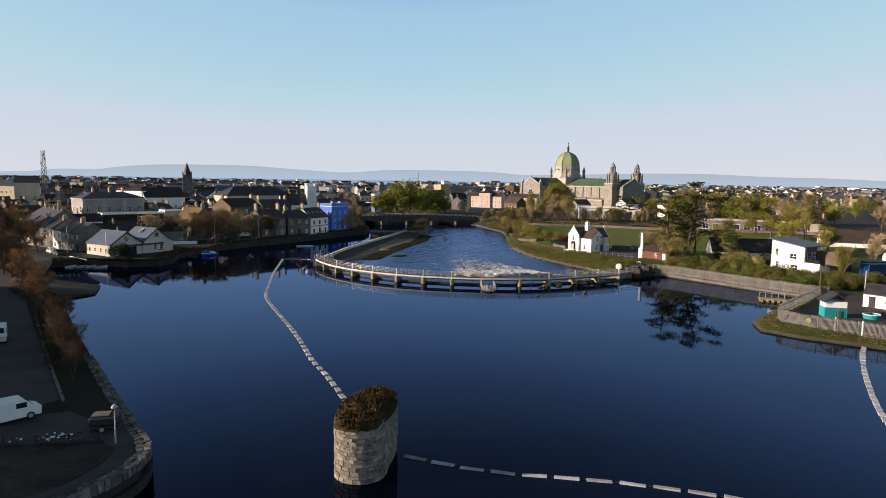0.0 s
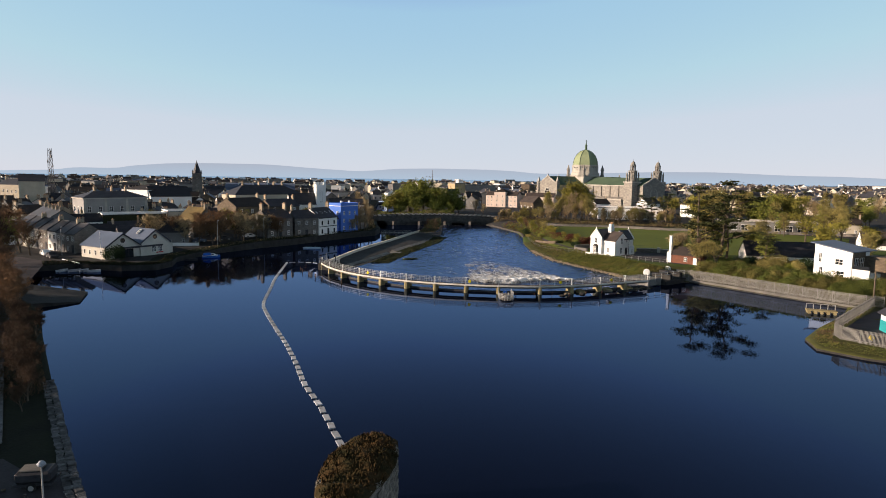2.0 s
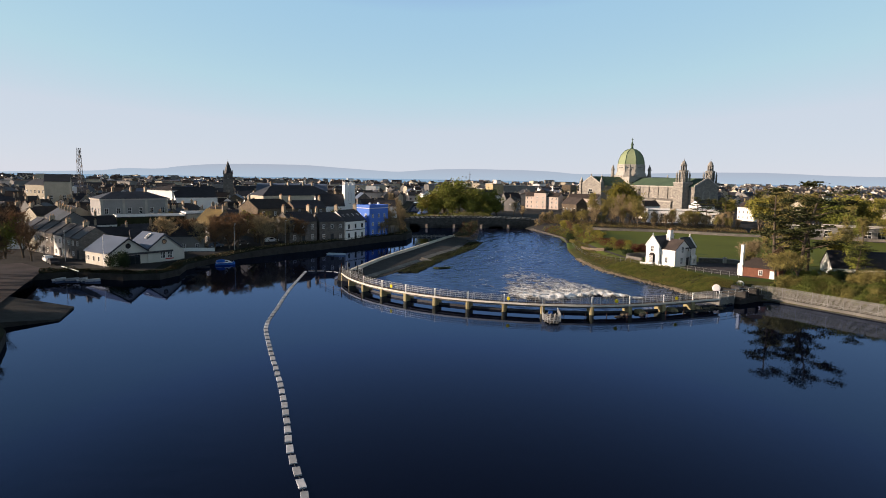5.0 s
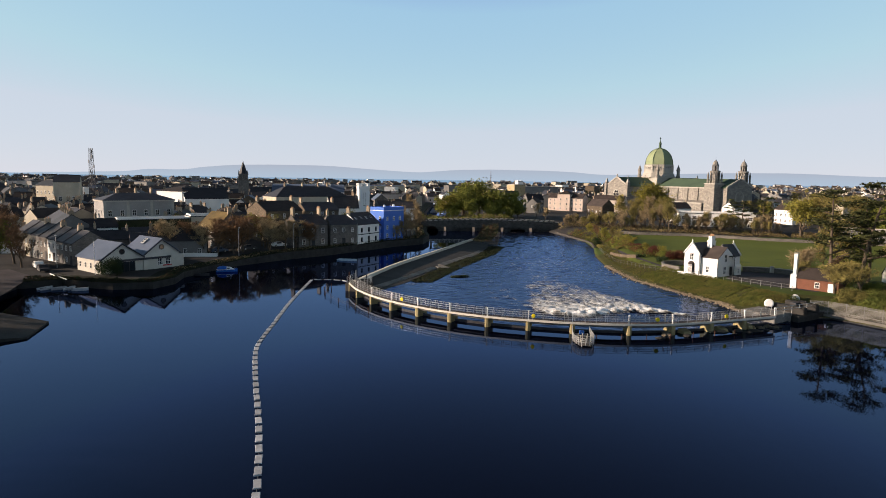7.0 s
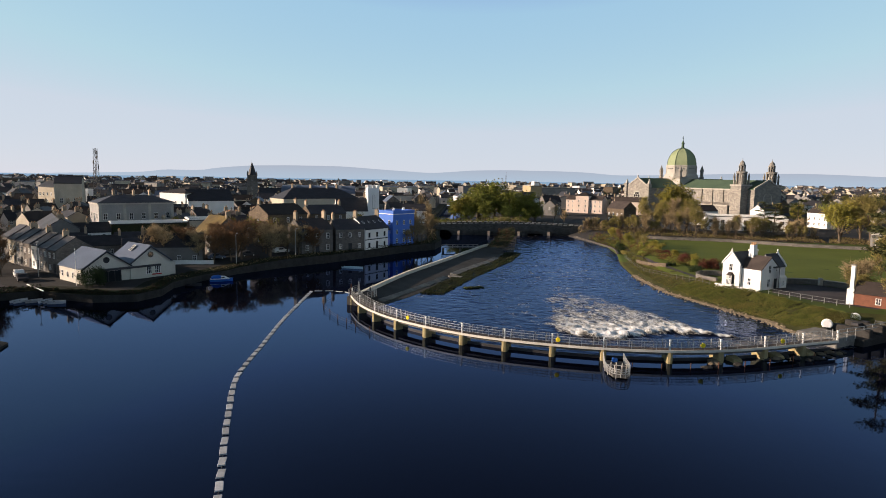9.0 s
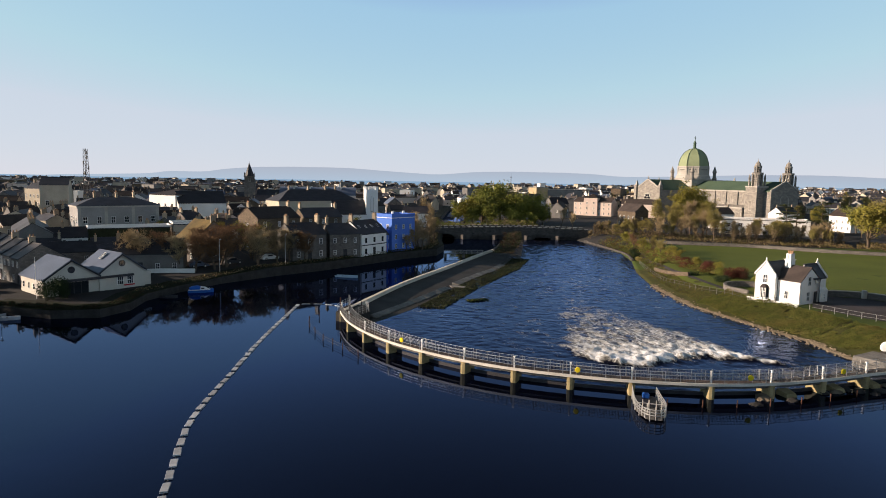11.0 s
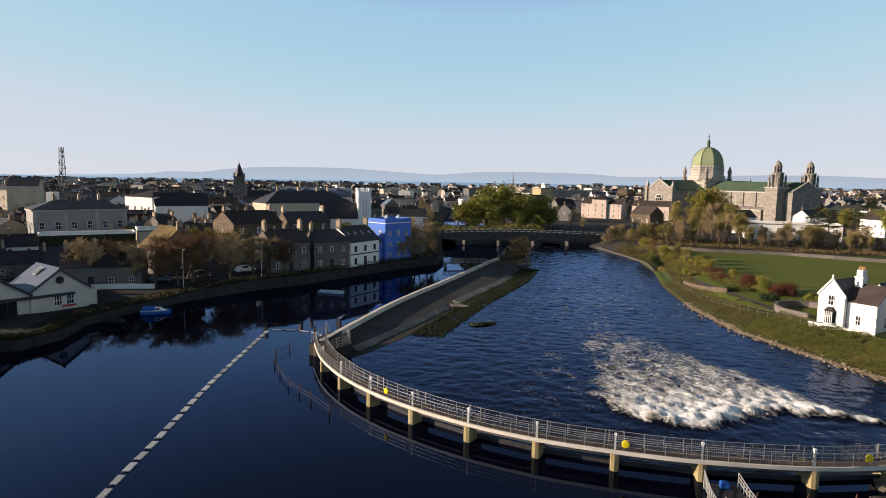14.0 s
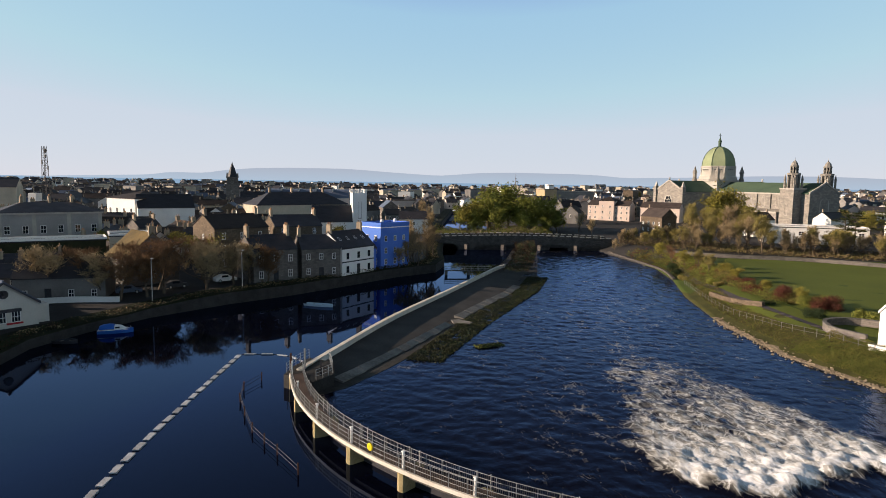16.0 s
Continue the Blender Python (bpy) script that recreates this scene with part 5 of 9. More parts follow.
    for x, y in ((-0.05, -0.06), (-4.3, -0.06), (0.06, 5.85)):
        add_tube(bm, [(x, y, 0), (x, y, 4.1)], 0.045, 5)
    part("downpipe", bm, M["dark_metal"], root)
    wall = thing("garden_wall", pose(51.6, 173.6, 2.2, 0, 0, -53.0), "low white wall in front of the lodge", "wall")
    bm = bmesh.new()
    add_box(bm, -8.5, -2.6, -1.0, 0.4, -2.3, 0.75)
    add_box(bm, -8.55, -2.66, 0.75, 0.45, -2.24, 0.85)
    part("wall_body", bm, M["white_wall"], wall)


lodge()


def sheet(name, outline, material, label, category, lift=0.05, step=3.0, kind="structure"):
    """A surface laid a little over the ground, following its height."""
    ring = dense(outline + [outline[0]], step)[:-1]
    xs, ys = [p[0] for p in outline], [p[1] for p in outline]
    gx, gy = np.meshgrid(np.arange(min(xs), max(xs), step), np.arange(min(ys), max(ys), step))
    gx, gy = gx.ravel(), gy.ravel()
    ok = inside(gx, gy, outline) & (seg_dist(gx, gy, outline + [outline[0]]) > step * 0.4)
    pts = [Vector(p) for p in ring] + [Vector((x, y)) for x, y in zip(gx[ok], gy[ok])]
    n = len(ring)
    verts, _, faces, *_ = delaunay_2d_cdt(pts, [(i, (i + 1) % n) for i in range(n)], [], 0, 0.001)
    vx, vy = np.array([v.x for v in verts]), np.array([v.y for v in verts])
    vz = land_height(vx, vy) + lift
    bm = bmesh.new()
    bv = [bm.verts.new(c) for c in zip(vx, vy, vz)]
    cx, cy = np.array([np.mean(vx[list(f)]) for f in faces]), np.array([np.mean(vy[list(f)]) for f in faces])
    for f, k in zip(faces, inside(cx, cy, outline)):
        if k:
            bm.faces.new([bv[i] for i in f]).smooth = True
    return tagged(to_object(name, tidy(bm), material), label, category, kind=kind)


sheet("lawn", [(48, 196), (55.5, 184), (66, 184), (80, 178), (125, 190), (150, 225), (135, 245), (99, 260), (80, 271.5), (60, 276), (53, 262), (48.5, 240), (46.5, 215)], M["lawn"], "wide mown green lawn with long tree shadows", "lawn")
sheet("road", [(52.5, 172.0), (57, 164), (63.5, 158.5), (70, 162), (74, 172), (66, 182), (60, 183.5), (55.5, 179)], M["asphalt"], "grey asphalt drive beside the lodge", "road", 0.06)
sheet("garden_path", [(44.0, 185.5), (42.0, 198), (40.2, 215), (40.2, 239), (43.2, 268), (44.2, 268), (41.3, 239), (41.4, 215), (43.3, 198), (45.2, 186)], M["asphalt"], "narrow dark path through the garden", "path", 0.07, 1.0)


sheet("garden_lawn", [(46.6, 180.5), (42.8, 187), (40.4, 196), (38.6, 208), (38.6, 222), (39.8, 238), (41.2, 252), (43.0, 262), (46.2, 256), (45.4, 238), (45.2, 222), (46.2, 208), (47.4, 197), (52.8, 186.5), (50.5, 182)], M["lawn"], "sloping strip of garden grass beside the path", "lawn", 0.05, 2.0)


def wall_line(name, path, half, height, material, label, base=-0.6, coping=None):
    root = thing(name, Matrix.Identity(4), label, "wall", kind="")
    pts = resample(path, 2.0)
    zs = [ground_z(x, y) for x, y in pts]
    bm = bmesh.new()
    add_strip(bm, pts, half, [z + base for z in zs], [z + height for z in zs])
    part("wall_body", tidy(bm), M[material], root)
    if coping:
        bm = bmesh.new()
        add_strip(bm, pts, half + 0.06, [z + height for z in zs], [z + height + 0.12 for z in zs])
        part("coping", tidy(bm), M[coping], root)
    return root


wall_line("boundary_wall", [(44, 286), (58, 277.5), (80, 272.5), (99, 261.5), (136, 246), (165, 225)], 0.25, 0.9, "stone_wall", "long stone boundary wall behind the lawn", coping="old_concrete")
wall_line("garden_wall", [(45.6, 181.5), (43.6, 186.0), (45.0, 191), (50, 192.5), (55, 188)], 0.22, 1.0, "stone_wall", "curved low stone garden wall", coping="old_concrete")
wall_line("garden_wall", [(38.6, 222), (39.6, 211), (41.8, 205)], 0.3, 0.8, "brown_wall", "low brown stone retaining wall of the garden terrace")
wall_line("quay_wall", [(31.5, 300), (38.9, 268), (38.4, 248)], 0.3, 0.5, "bridge_stone", "pale stone quay wall at the bend of the river")
wall_line("drive_wall", [(60.5, 184.2), (66.5, 183.0), (75, 173.5)], 0.25, 1.0, "stone_wall", "low stone wall with gate pillars along the drive", coping="concrete")


def fence_line(name, path, label, height=1.1, step=2.0, rails=(0.5, 1.05), mt="metal", lift=0.0, group=""):
    root = thing(name, Matrix.Identity(4), label, "fence", group)
    pts = resample(path, step)
    zs = [ground_z(x, y) + lift for x, y in pts]
    for (x, y), z in zip(pts, zs):
        bm = bmesh.new()
        add_box(bm, x - 0.035, y - 0.035, z - 0.3, x + 0.035, y + 0.035, z + height)
        part("post", bm, M[mt], root)
    for r in rails:
        bm = bmesh.new()
        add_tube(bm, [(x, y, z + r) for (x, y), z in zip(pts, zs)], 0.022, 4)
        part("rail", bm, M[mt], root)
    return root


fence_line("path_railing", [(47.5, 174.5), (44.5, 178.0), (41.5, 186), (39.0, 194), (37.0, 206), (37.2, 222), (38.6, 240)], "thin grey railing along the river path", 1.1, 2.2, mt="fence_steel")
fence_line("drive_railing", [(51.2, 170.4), (55.0, 165.2), (59.8, 159.6)], "thin steel posts with rails along the drive", 0.95, 2.0)


def gatehouse():
    """Old gate works at the shore end of the weir."""
    root = thing("weir_abutment", pose(51.5, 146.0, 0, 0, 0, 35), "dark concrete weir abutment with pale gate wheels and steps", "abutment")
    for x0, y0, x1, y1, z1, mt in ((-5.0, -2.2, -0.2, 3.6, 1.5, "toe"), (-0.2, -3.4, 8.5, 3.0, 1.0, "dark_stone"), (1.6, -3.2, 2.6, 2.2, 2.2, "dark_stone"), (5.2, -3.2, 6.2, 2.2, 2.4, "dark_stone")):
        bm = box(x0, y0, -1.5, x1, y1, z1, 0.12)
        part("block", bm, M[mt], root)
    for x, y in ((0.8, 2.4), (9.4, 2.8)):
        bm = bmesh.new()
        add_lathe(bm, [(0.05, -0.26), (0.60, -0.22), (0.76, -0.10), (0.76, 0.12), (0.60, 0.22)], 22)
        bm.transform(Matrix.Translation((x, y, 2.1)) @ Matrix.Rotation(radians(-52), 4, 'Z') @ Matrix.Rotation(radians(90), 4, 'X'))
        part("gate_wheel", tidy(bm), M["white_paint"], root, "pale round gate housing")
        bm = box(x - 0.8, y - 0.4, 0.2, x + 0.8, y + 0.4, 1.6)
        part("housing_base", bm, M["dark_stone"], root)
    bm = bmesh.new()
    for z in (2.2, 2.7):
        add_tube(bm, [(-4.8, -2.1, z), (1.2, -2.4, z), (8.2, -2.6, z)], 0.045, 5)
    part("hand_rail", bm, M["metal"], root)
    for k in range(7):
        bm = bmesh.new()
        add_tube(bm, [(-4.6 + 2.1 * k, -2.15 - 0.06 * k, 1.0), (-4.6 + 2.1 * k, -2.15 - 0.06 * k, 2.75)], 0.05, 5)
        part("rail_post", bm, M["metal"], root)
    bm = box(4.0, -0.4, 2.0, 7.4, 0.6, 2.35)
    part("girder", bm, M["dark_metal"], root)
    # stones and sills in the race
    rnd = random.Random(8)
    for k in range(26):
        x, y = rnd.uniform(27, 49), 0
        y = 130.0 + (x - 27) * 0.40 + rnd.uniform(-1.2, 1.6)
        bm = bmesh.new()
        bmesh.ops.create_icosphere(bm, subdivisions=1, radius=rnd.uniform(0.3, 0.75))
        for v in bm.verts:
            v.co = Vector((v.co.x * 1.3, v.co.y, v.co.z * 0.6)) * rnd.uniform(0.8, 1.15)
        r = to_object("rock", bm, M["gravel"] if k % 3 == 0 else M["dark_stone"])
        r.location = (x, y, rnd.uniform(-0.05, 0.12))
        tagged(r, "wet boulder in the weir race", "rock", group="rocks below the abutment")


gatehouse()


def gate_pillar():
    root = thing("gate_cottage", pose(65.6, 161.2, 2.2, 0, 0, -40), "small red brick gate cottage with a tall white chimney among trees", "cottage")
    part("wall", tidy(gable_body(7.0, 4.0, 2.6, 4.2)), M["brick_red"], root, "dull red brick wall")
    part("roof", gable_roof(7.0, 4.0, 2.6, 4.2), M["slate_brown"], root)
    part("end_pier", box(-4.6, -2.1, -0.5, -3.504, -0.2, 3.1, 0.04), M["white_wall"], root, "white rendered end pier")
    part("chimney", box(-4.35, -1.5, 3.1, -3.75, -0.8, 7.0, 0.03), M["white_wall"], root, "tall white chimney")
    part("chimney_cap", box(-4.43, -1.58, 7.0, -3.67, -0.72, 7.18), M["concrete"], root)
    bm = door_bm(1.2, 2.0)
    bm.transform(pose(2.4, -2.0, 0))
    part("door", bm, M["white_paint"], root, "white door")
    share("window", window(0.8, 1.1), root, pose(0.0, -2.0, 0.9))
    for x, y in ((66.2, 182.6), (70.5, 178.6)):
        bm = box(-0.35, -0.35, -0.5, 0.35, 0.35, 1.5, 0.03)
        ob = to_object("gate_pillar", bm, M["concrete"])
        ob.location = (x, y, ground_z(x, y))
        tagged(ob, "square pale gate pillar beside the drive", "pillar", group="gate pillars")


gate_pillar()


def modern_house():
    root = thing("modern_house", pose(90.8, 137.8, 2.2, 0, 0, -61.0), "white modern house with a blue mono-pitch roof", "house")
    # front along -x from the near corner, its depth in +y
    def mono(x0, y0, x1, y1, zl, zr, z0=-1):
        bm = bmesh.new()
        a = [(x0, y0), (x1, y0), (x1, y1), (x0, y1)]
        lo = [bm.verts.new((x, y, z0)) for x, y in a]
        hi = [bm.verts.new((x, y, zl if x == x0 else zr)) for x, y in a]
        for k in range(4):
            bm.faces.new((lo[k], lo[(k + 1) % 4], hi[(k + 1) % 4], hi[k]))
        bm.faces.new(hi), bm.faces.new(lo[::-1])
        return tidy(bm)
    part("wall", mono(-7.9, 0, 0, 7.0, 7.4, 6.2), M["white_wall"], root)
    bm = bmesh.new()
    a = [(-8.6, -0.7, 7.55), (0.5, -0.7, 6.15), (0.5, 9.0, 6.15), (-8.6, 9.0, 7.55)]
    v0 = [bm.verts.new(c) for c in a]
    v1 = [bm.verts.new((x, y, z + 0.2)) for x, y, z in a]
    bm.faces.new(v0[::-1]), bm.faces.new(v1)
    for k in range(4):
        bm.faces.new((v0[k], v0[(k + 1) % 4], v1[(k + 1) % 4], v1[k]))
    part("roof", tidy(bm), M["slate_blue"], root, "blue sheet roof")
    for x, z, w, h in ((-2.6, 3.2, 1.7, 1.3), (-2.2, 0.6, 1.7, 1.3), (-6.6, 3.4, 0.7, 2.0), (-6.3, 0.8, 0.8, 1.6)):
        share("window", window(w, h), root, pose(x, 0, z))
    part("terrace", box(0.0, 0.2, -1, 3.4, 5.0, 1.8), M["white_wall"], root)
    part("terrace_parapet", box(0.0, 0.1, 1.8, 3.5, 0.35, 2.7), M["white_wall"], root)
    part("annex", box(0.004, 5.0, -1, 5.5, 9.0, 5.2), M["brown_wall"], root)
    part("side_cladding", box(0.004, 0.3, 2.7, 0.16, 5.0, 6.1), M["brown_wall"], root, "brown stone side cladding")
    for y in (1.6, 3.7):
        share("window", window(1.5, 2.0), root, pose(0.16, y, 2.9, 0, 0, 90))
    part("glass_balustrade", box(0.3, 0.12, 2.704, 3.4, 0.16, 3.5), M["glass"], root)


modern_house()


def palisade(name, path, base_z, top_z, label, lower=True):
    root = thing(name, Matrix.Identity(4), label, "fence", group="palisade fences")
    pts = resample(path, 2.7)
    if lower:
        bm = bmesh.new()
        add_strip(bm, pts, 0.25, -1.5, base_z)
        part("plinth_wall", tidy(bm), M["old_concrete"], root, "grey concrete plinth")
    for x, y in pts:
        bm = bmesh.new()
        add_box(bm, x - 0.05, y - 0.05, base_z - 0.3, x + 0.05, y + 0.05, top_z + 0.05)
        part("post", bm, M["fence_steel"], root)
    for r in (0.2, 0.82):
        bm = bmesh.new()
        z = base_z + (top_z - base_z) * r
        add_strip(bm, pts, 0.03, z - 0.04, z + 0.04, offset=0.05)
        part("rail", tidy(bm), M["fence_steel"], root)
    bm = bmesh.new()
    for (ax, ay), (bx, by) in zip(pts, pts[1:]):
        d = Vector((bx - ax, by - ay))
        n = max(2, int(d.length / 0.14))
        a = math.atan2(d.y, d.x)
        for k in range(n):
            f = (k + 0.5) / n
            t = Matrix.Translation((ax + d.x * f, ay + d.y * f, 0)) @ Matrix.Rotation(a, 4, 'Z')
            add_box(bm, -0.035, -0.02, base_z + 0.06, 0.035, 0.02, top_z, m=t)
    tagged(part("pale", bm, M["fence_steel"], root, "upright galvanised pales"), kind="stuff")
    return root


palisade("palisade_fence", [(57.5, 148.2), (61.5, 146.0), (70.8, 131.6), (79.0, 119.0), (82.5, 116.5)], 0.75, 2.9, "long grey steel palisade fence on a concrete river wall")
palisade("palisade_fence", [(81.5, 117.5), (72.0, 108.5), (61.5, 98.3)], 1.0, 2.9, "grey steel palisade fence across the yard", False)
palisade("palisade_fence", [(61.5, 98.3), (59.6, 92.6), (68.6, 83.0), (78, 73.5), (96, 52)], 0.9, 2.9, "grey steel palisade fence along the yard's river side", True)
sheet("yard", [(62.2, 98.3), (60.2, 92.8), (69, 83.6), (79, 74), (98, 54), (125, 80), (118, 122), (97, 128), (83, 116.5), (72.5, 107.9)], M["asphalt"], "worn grey yard behind the fence", "yard", 0.05)


def yard_things():
    def z(x, y):
        return ground_z(x, y) + 0.05
    hut = thing("site_hut", pose(70.2, 97.4, z(70, 97), 0, 0, -14), "teal and white site hut on the yard", "hut")
    part("lower_wall", box(-1.7, -1.2, 0, 1.7, 1.2, 1.7), M["teal"], hut, "teal lower wall")
    part("upper_wall", box(-1.66, -1.16, 1.7, 1.66, 1.16, 2.7), M["white_paint"], hut)
    bm = gable_roof(2.6, 3.5, 2.7, 3.9, 0.25, 0.3)
    bm.transform(Matrix.Rotation(radians(90), 4, 'Z'))
    part("roof", bm, M["slate"], hut, "dark gabled roof")
    for k in range(13):
        part("corrugation", box(-1.66 + 0.27 * k, -1.24, 0.02, -1.56 + 0.27 * k, -1.204, 1.68), M["teal"], hut)
    part("leaning_board", box(0.15, -1.5, 0.0, 0.5, -1.42, 1.3), M["bark"], hut)
    off = thing("yard_office", pose(85.0, 104.6, z(85, 104), 0, 0, -52), "white single-storey yard office with a slate roof", "office")
    part("wall", tidy(gable_body(6.0, 4.0, 2.5, 3.9)), M["white_wall"], off)
    part("roof", gable_roof(6.0, 4.0, 2.5, 3.9), M["slate"], off)
    bm = door_bm(1.0, 2.0)
    bm.transform(pose(-1.6, -2.0, 0))
    part("door", bm, M["dark_metal"], off)
    share("window", window(1.3, 1.1), off, pose(1.0, -2.0, 0.9))
    for x, y, r in ((101, 141, 10), (105.5, 134.5, 12), (109, 139, 8)):
        c = thing("shipping_container", pose(x, y, z(x, y), 0, 0, r), "blue steel shipping container, darkened for shade", "container", group="shipping containers")
        bm = bmesh.new()
        n = 24
        for k in range(n):
            x0 = -3.0 + 6.0 * k / n
            o = 0.04 if k % 2 else 0.0
            add_box(bm, x0, -1.2 + o, 0.1, x0 + 6.0 / n, 1.2 - o, 2.5)
        part("body", bm, M["shaded_container_blue"], c)
        part("roof_panel", box(-3.03, -1.22, 2.5, 3.03, 1.22, 2.6), M["shaded_container_blue"], c)
        part("base_frame", box(-3.03, -1.22, 0, 3.03, 1.22, 0.1), M["dark_metal"], c)
    pole = thing("timber_pole", pose(82.0, 118.6, z(82, 118)), "tall weathered timber pole beside the fence", "pole", group="yard poles")
    bm = bmesh.new()
    add_tube(bm, [(0, 0, -0.3), (0, 0, 5.9)], [0.16, 0.12], 7)
    part("shaft", bm, M["bark"], pole)
    p2 = thing("timber_pole", pose(89.5, 116.0, z(89, 116)), "pale pole on the yard", "pole", group="yard poles")
    bm = bmesh.new()
    add_tube(bm, [(0, 0, -0.3), (0, 0, 5.0)], [0.12, 0.09], 7)
    part("shaft", bm, M["metal"], p2)
    tank = thing("round_tank", pose(75.6, 95.6, z(75.6, 95.6)), "round turquoise water tank with a white rim on the yard", "tank")
    bm = bmesh.new()
    add_lathe(bm, [(1.15, 0.0), (1.3, 0.75), (1.22, 0.75), (1.05, 0.35), (0.01, 0.35)], 20)
    part("basin", tidy(bm), M["teal"], tank)
    bm = bmesh.new()
    add_tube(bm, [(1.28 * math.cos(k * math.tau / 20), 1.28 * math.sin(k * math.tau / 20), 0.78) for k in range(21)], 0.06, 5)
    part("rim", bm, M["white_paint"], tank)
    for x, y in ((64.2, 88.0), (66.6, 85.4), (69.4, 82.4), (72.0, 79.8)):
        sp = to_object("fence_post", box(-0.07, -0.07, 0.2, 0.07, 0.07, 3.1), M["white_paint"])
        sp.location = (x - 0.25, y - 0.25, 0)
        tagged(sp, "white post standing against the yard fence", "post", group="white fence posts")
    ramp = thing("concrete_ramp", pose(69.2, 79.6, 0, 0, 0, -46), "sloping grey concrete apron below the yard fence", "ramp")
    bm = bmesh.new()
    v = [bm.verts.new(c) for c in ((-3.6, -1.2, 0.05), (3.6, -1.2, 0.05), (3.6, 1.9, 1.0), (-3.6, 1.9, 1.0))]
    w = [bm.verts.new((c.co.x, c.co.y, -1.2)) for c in v]
    bm.faces.new(v), bm.faces.new(w[::-1])
    for k in range(4):
        bm.faces.new((v[k], w[k], w[(k + 1) % 4], v[(k + 1) % 4]))
    part("slab", tidy(bm), M["old_concrete"], ramp)
    for x, y, zz in ((62.6, 91.9, 1.7), (72.5, 79.6, 1.7)):
        s = thing("fence_sign", pose(x - 0.15, y - 0.1, zz, 0, 0, -47), "yellow lifebuoy box on the fence", "lifebuoy", group="fence lifebuoys")
        bm = bmesh.new()
        add_lathe(bm, [(0.32, 0), (0.38, 0.04), (0.38, 0.18), (0.3, 0.2)], 12)
        bm.transform(Matrix.Rotation(radians(90), 4, 'X'))
        part("ring_case", tidy(bm), M["yellow"], s)
        part("bracket", box(-0.05, 0, -1.2, 0.05, 0.06, -0.2), M["white_paint"], s)
    raft = thing("work_raft", pose(70.4, 115.4, 0, 0, 0, -22), "weathered cream moored work raft with drums beside the bank", "raft")
    part("deck", box(-2.4, -0.8, 0.45, 2.4, 0.8, 0.62), M["pile"], raft)
    for k in range(5):
        bm = bmesh.new()
        add_tube(bm, [(-2.0 + k, -0.85, 0.22), (-2.0 + k, 0.85, 0.22)], 0.28, 8)
        part("drum", bm, M["pile"], raft)
    for k in range(5):
        part("upright", box(-2.3 + 1.13 * k, 0.7, 0.62, -2.2 + 1.13 * k, 0.78, 1.5), M["metal"], raft)
    part("hand_rail", box(-2.3, 0.7, 1.5, 2.3, 0.78, 1.56), M["metal"], raft)


yard_things()


# ---- the cathedral ----
def arched(w, h, depth=0.25):
    """A tall round-headed window, facing -y."""
    bm = bmesh.new()
    pts = [(-w / 2, 0), (w / 2, 0)] + [(w / 2 * math.cos(a), h - w / 2 + w / 2 * math.sin(a)) for a in [k * math.pi / 8 for k in range(9)]]
    def ring(s, y):
        return [bm.verts.new((x * s, y, z if z > 0 else z - (s - 1))) for x, z in pts]
    a, b, c = ring(1.25, -0.10), ring(1.0, -0.10), ring(1.0, 0.05)
    n = len(pts)
    for k in range(n):
        bm.faces.new((a[k], a[(k + 1) % n], b[(k + 1) % n], b[k]))
        bm.faces.new((b[k], b[(k + 1) % n], c[(k + 1) % n], c[k]))
    d = ring(1.25, 0.05)
    for k in range(n):
        bm.faces.new((d[k], d[(k + 1) % n], a[(k + 1) % n], a[k]))
    f = bm.faces.new(c)
    f.material_index = 1
    bmesh.ops.recalc_face_normals(bm, faces=bm.faces[:])
    me = bpy.data.meshes.new("arched_window")
    bm.to_mesh(me)
    bm.free()
    me.materials.append(M["cath_pale"])
    me.materials.append(M["glass"])
    return me


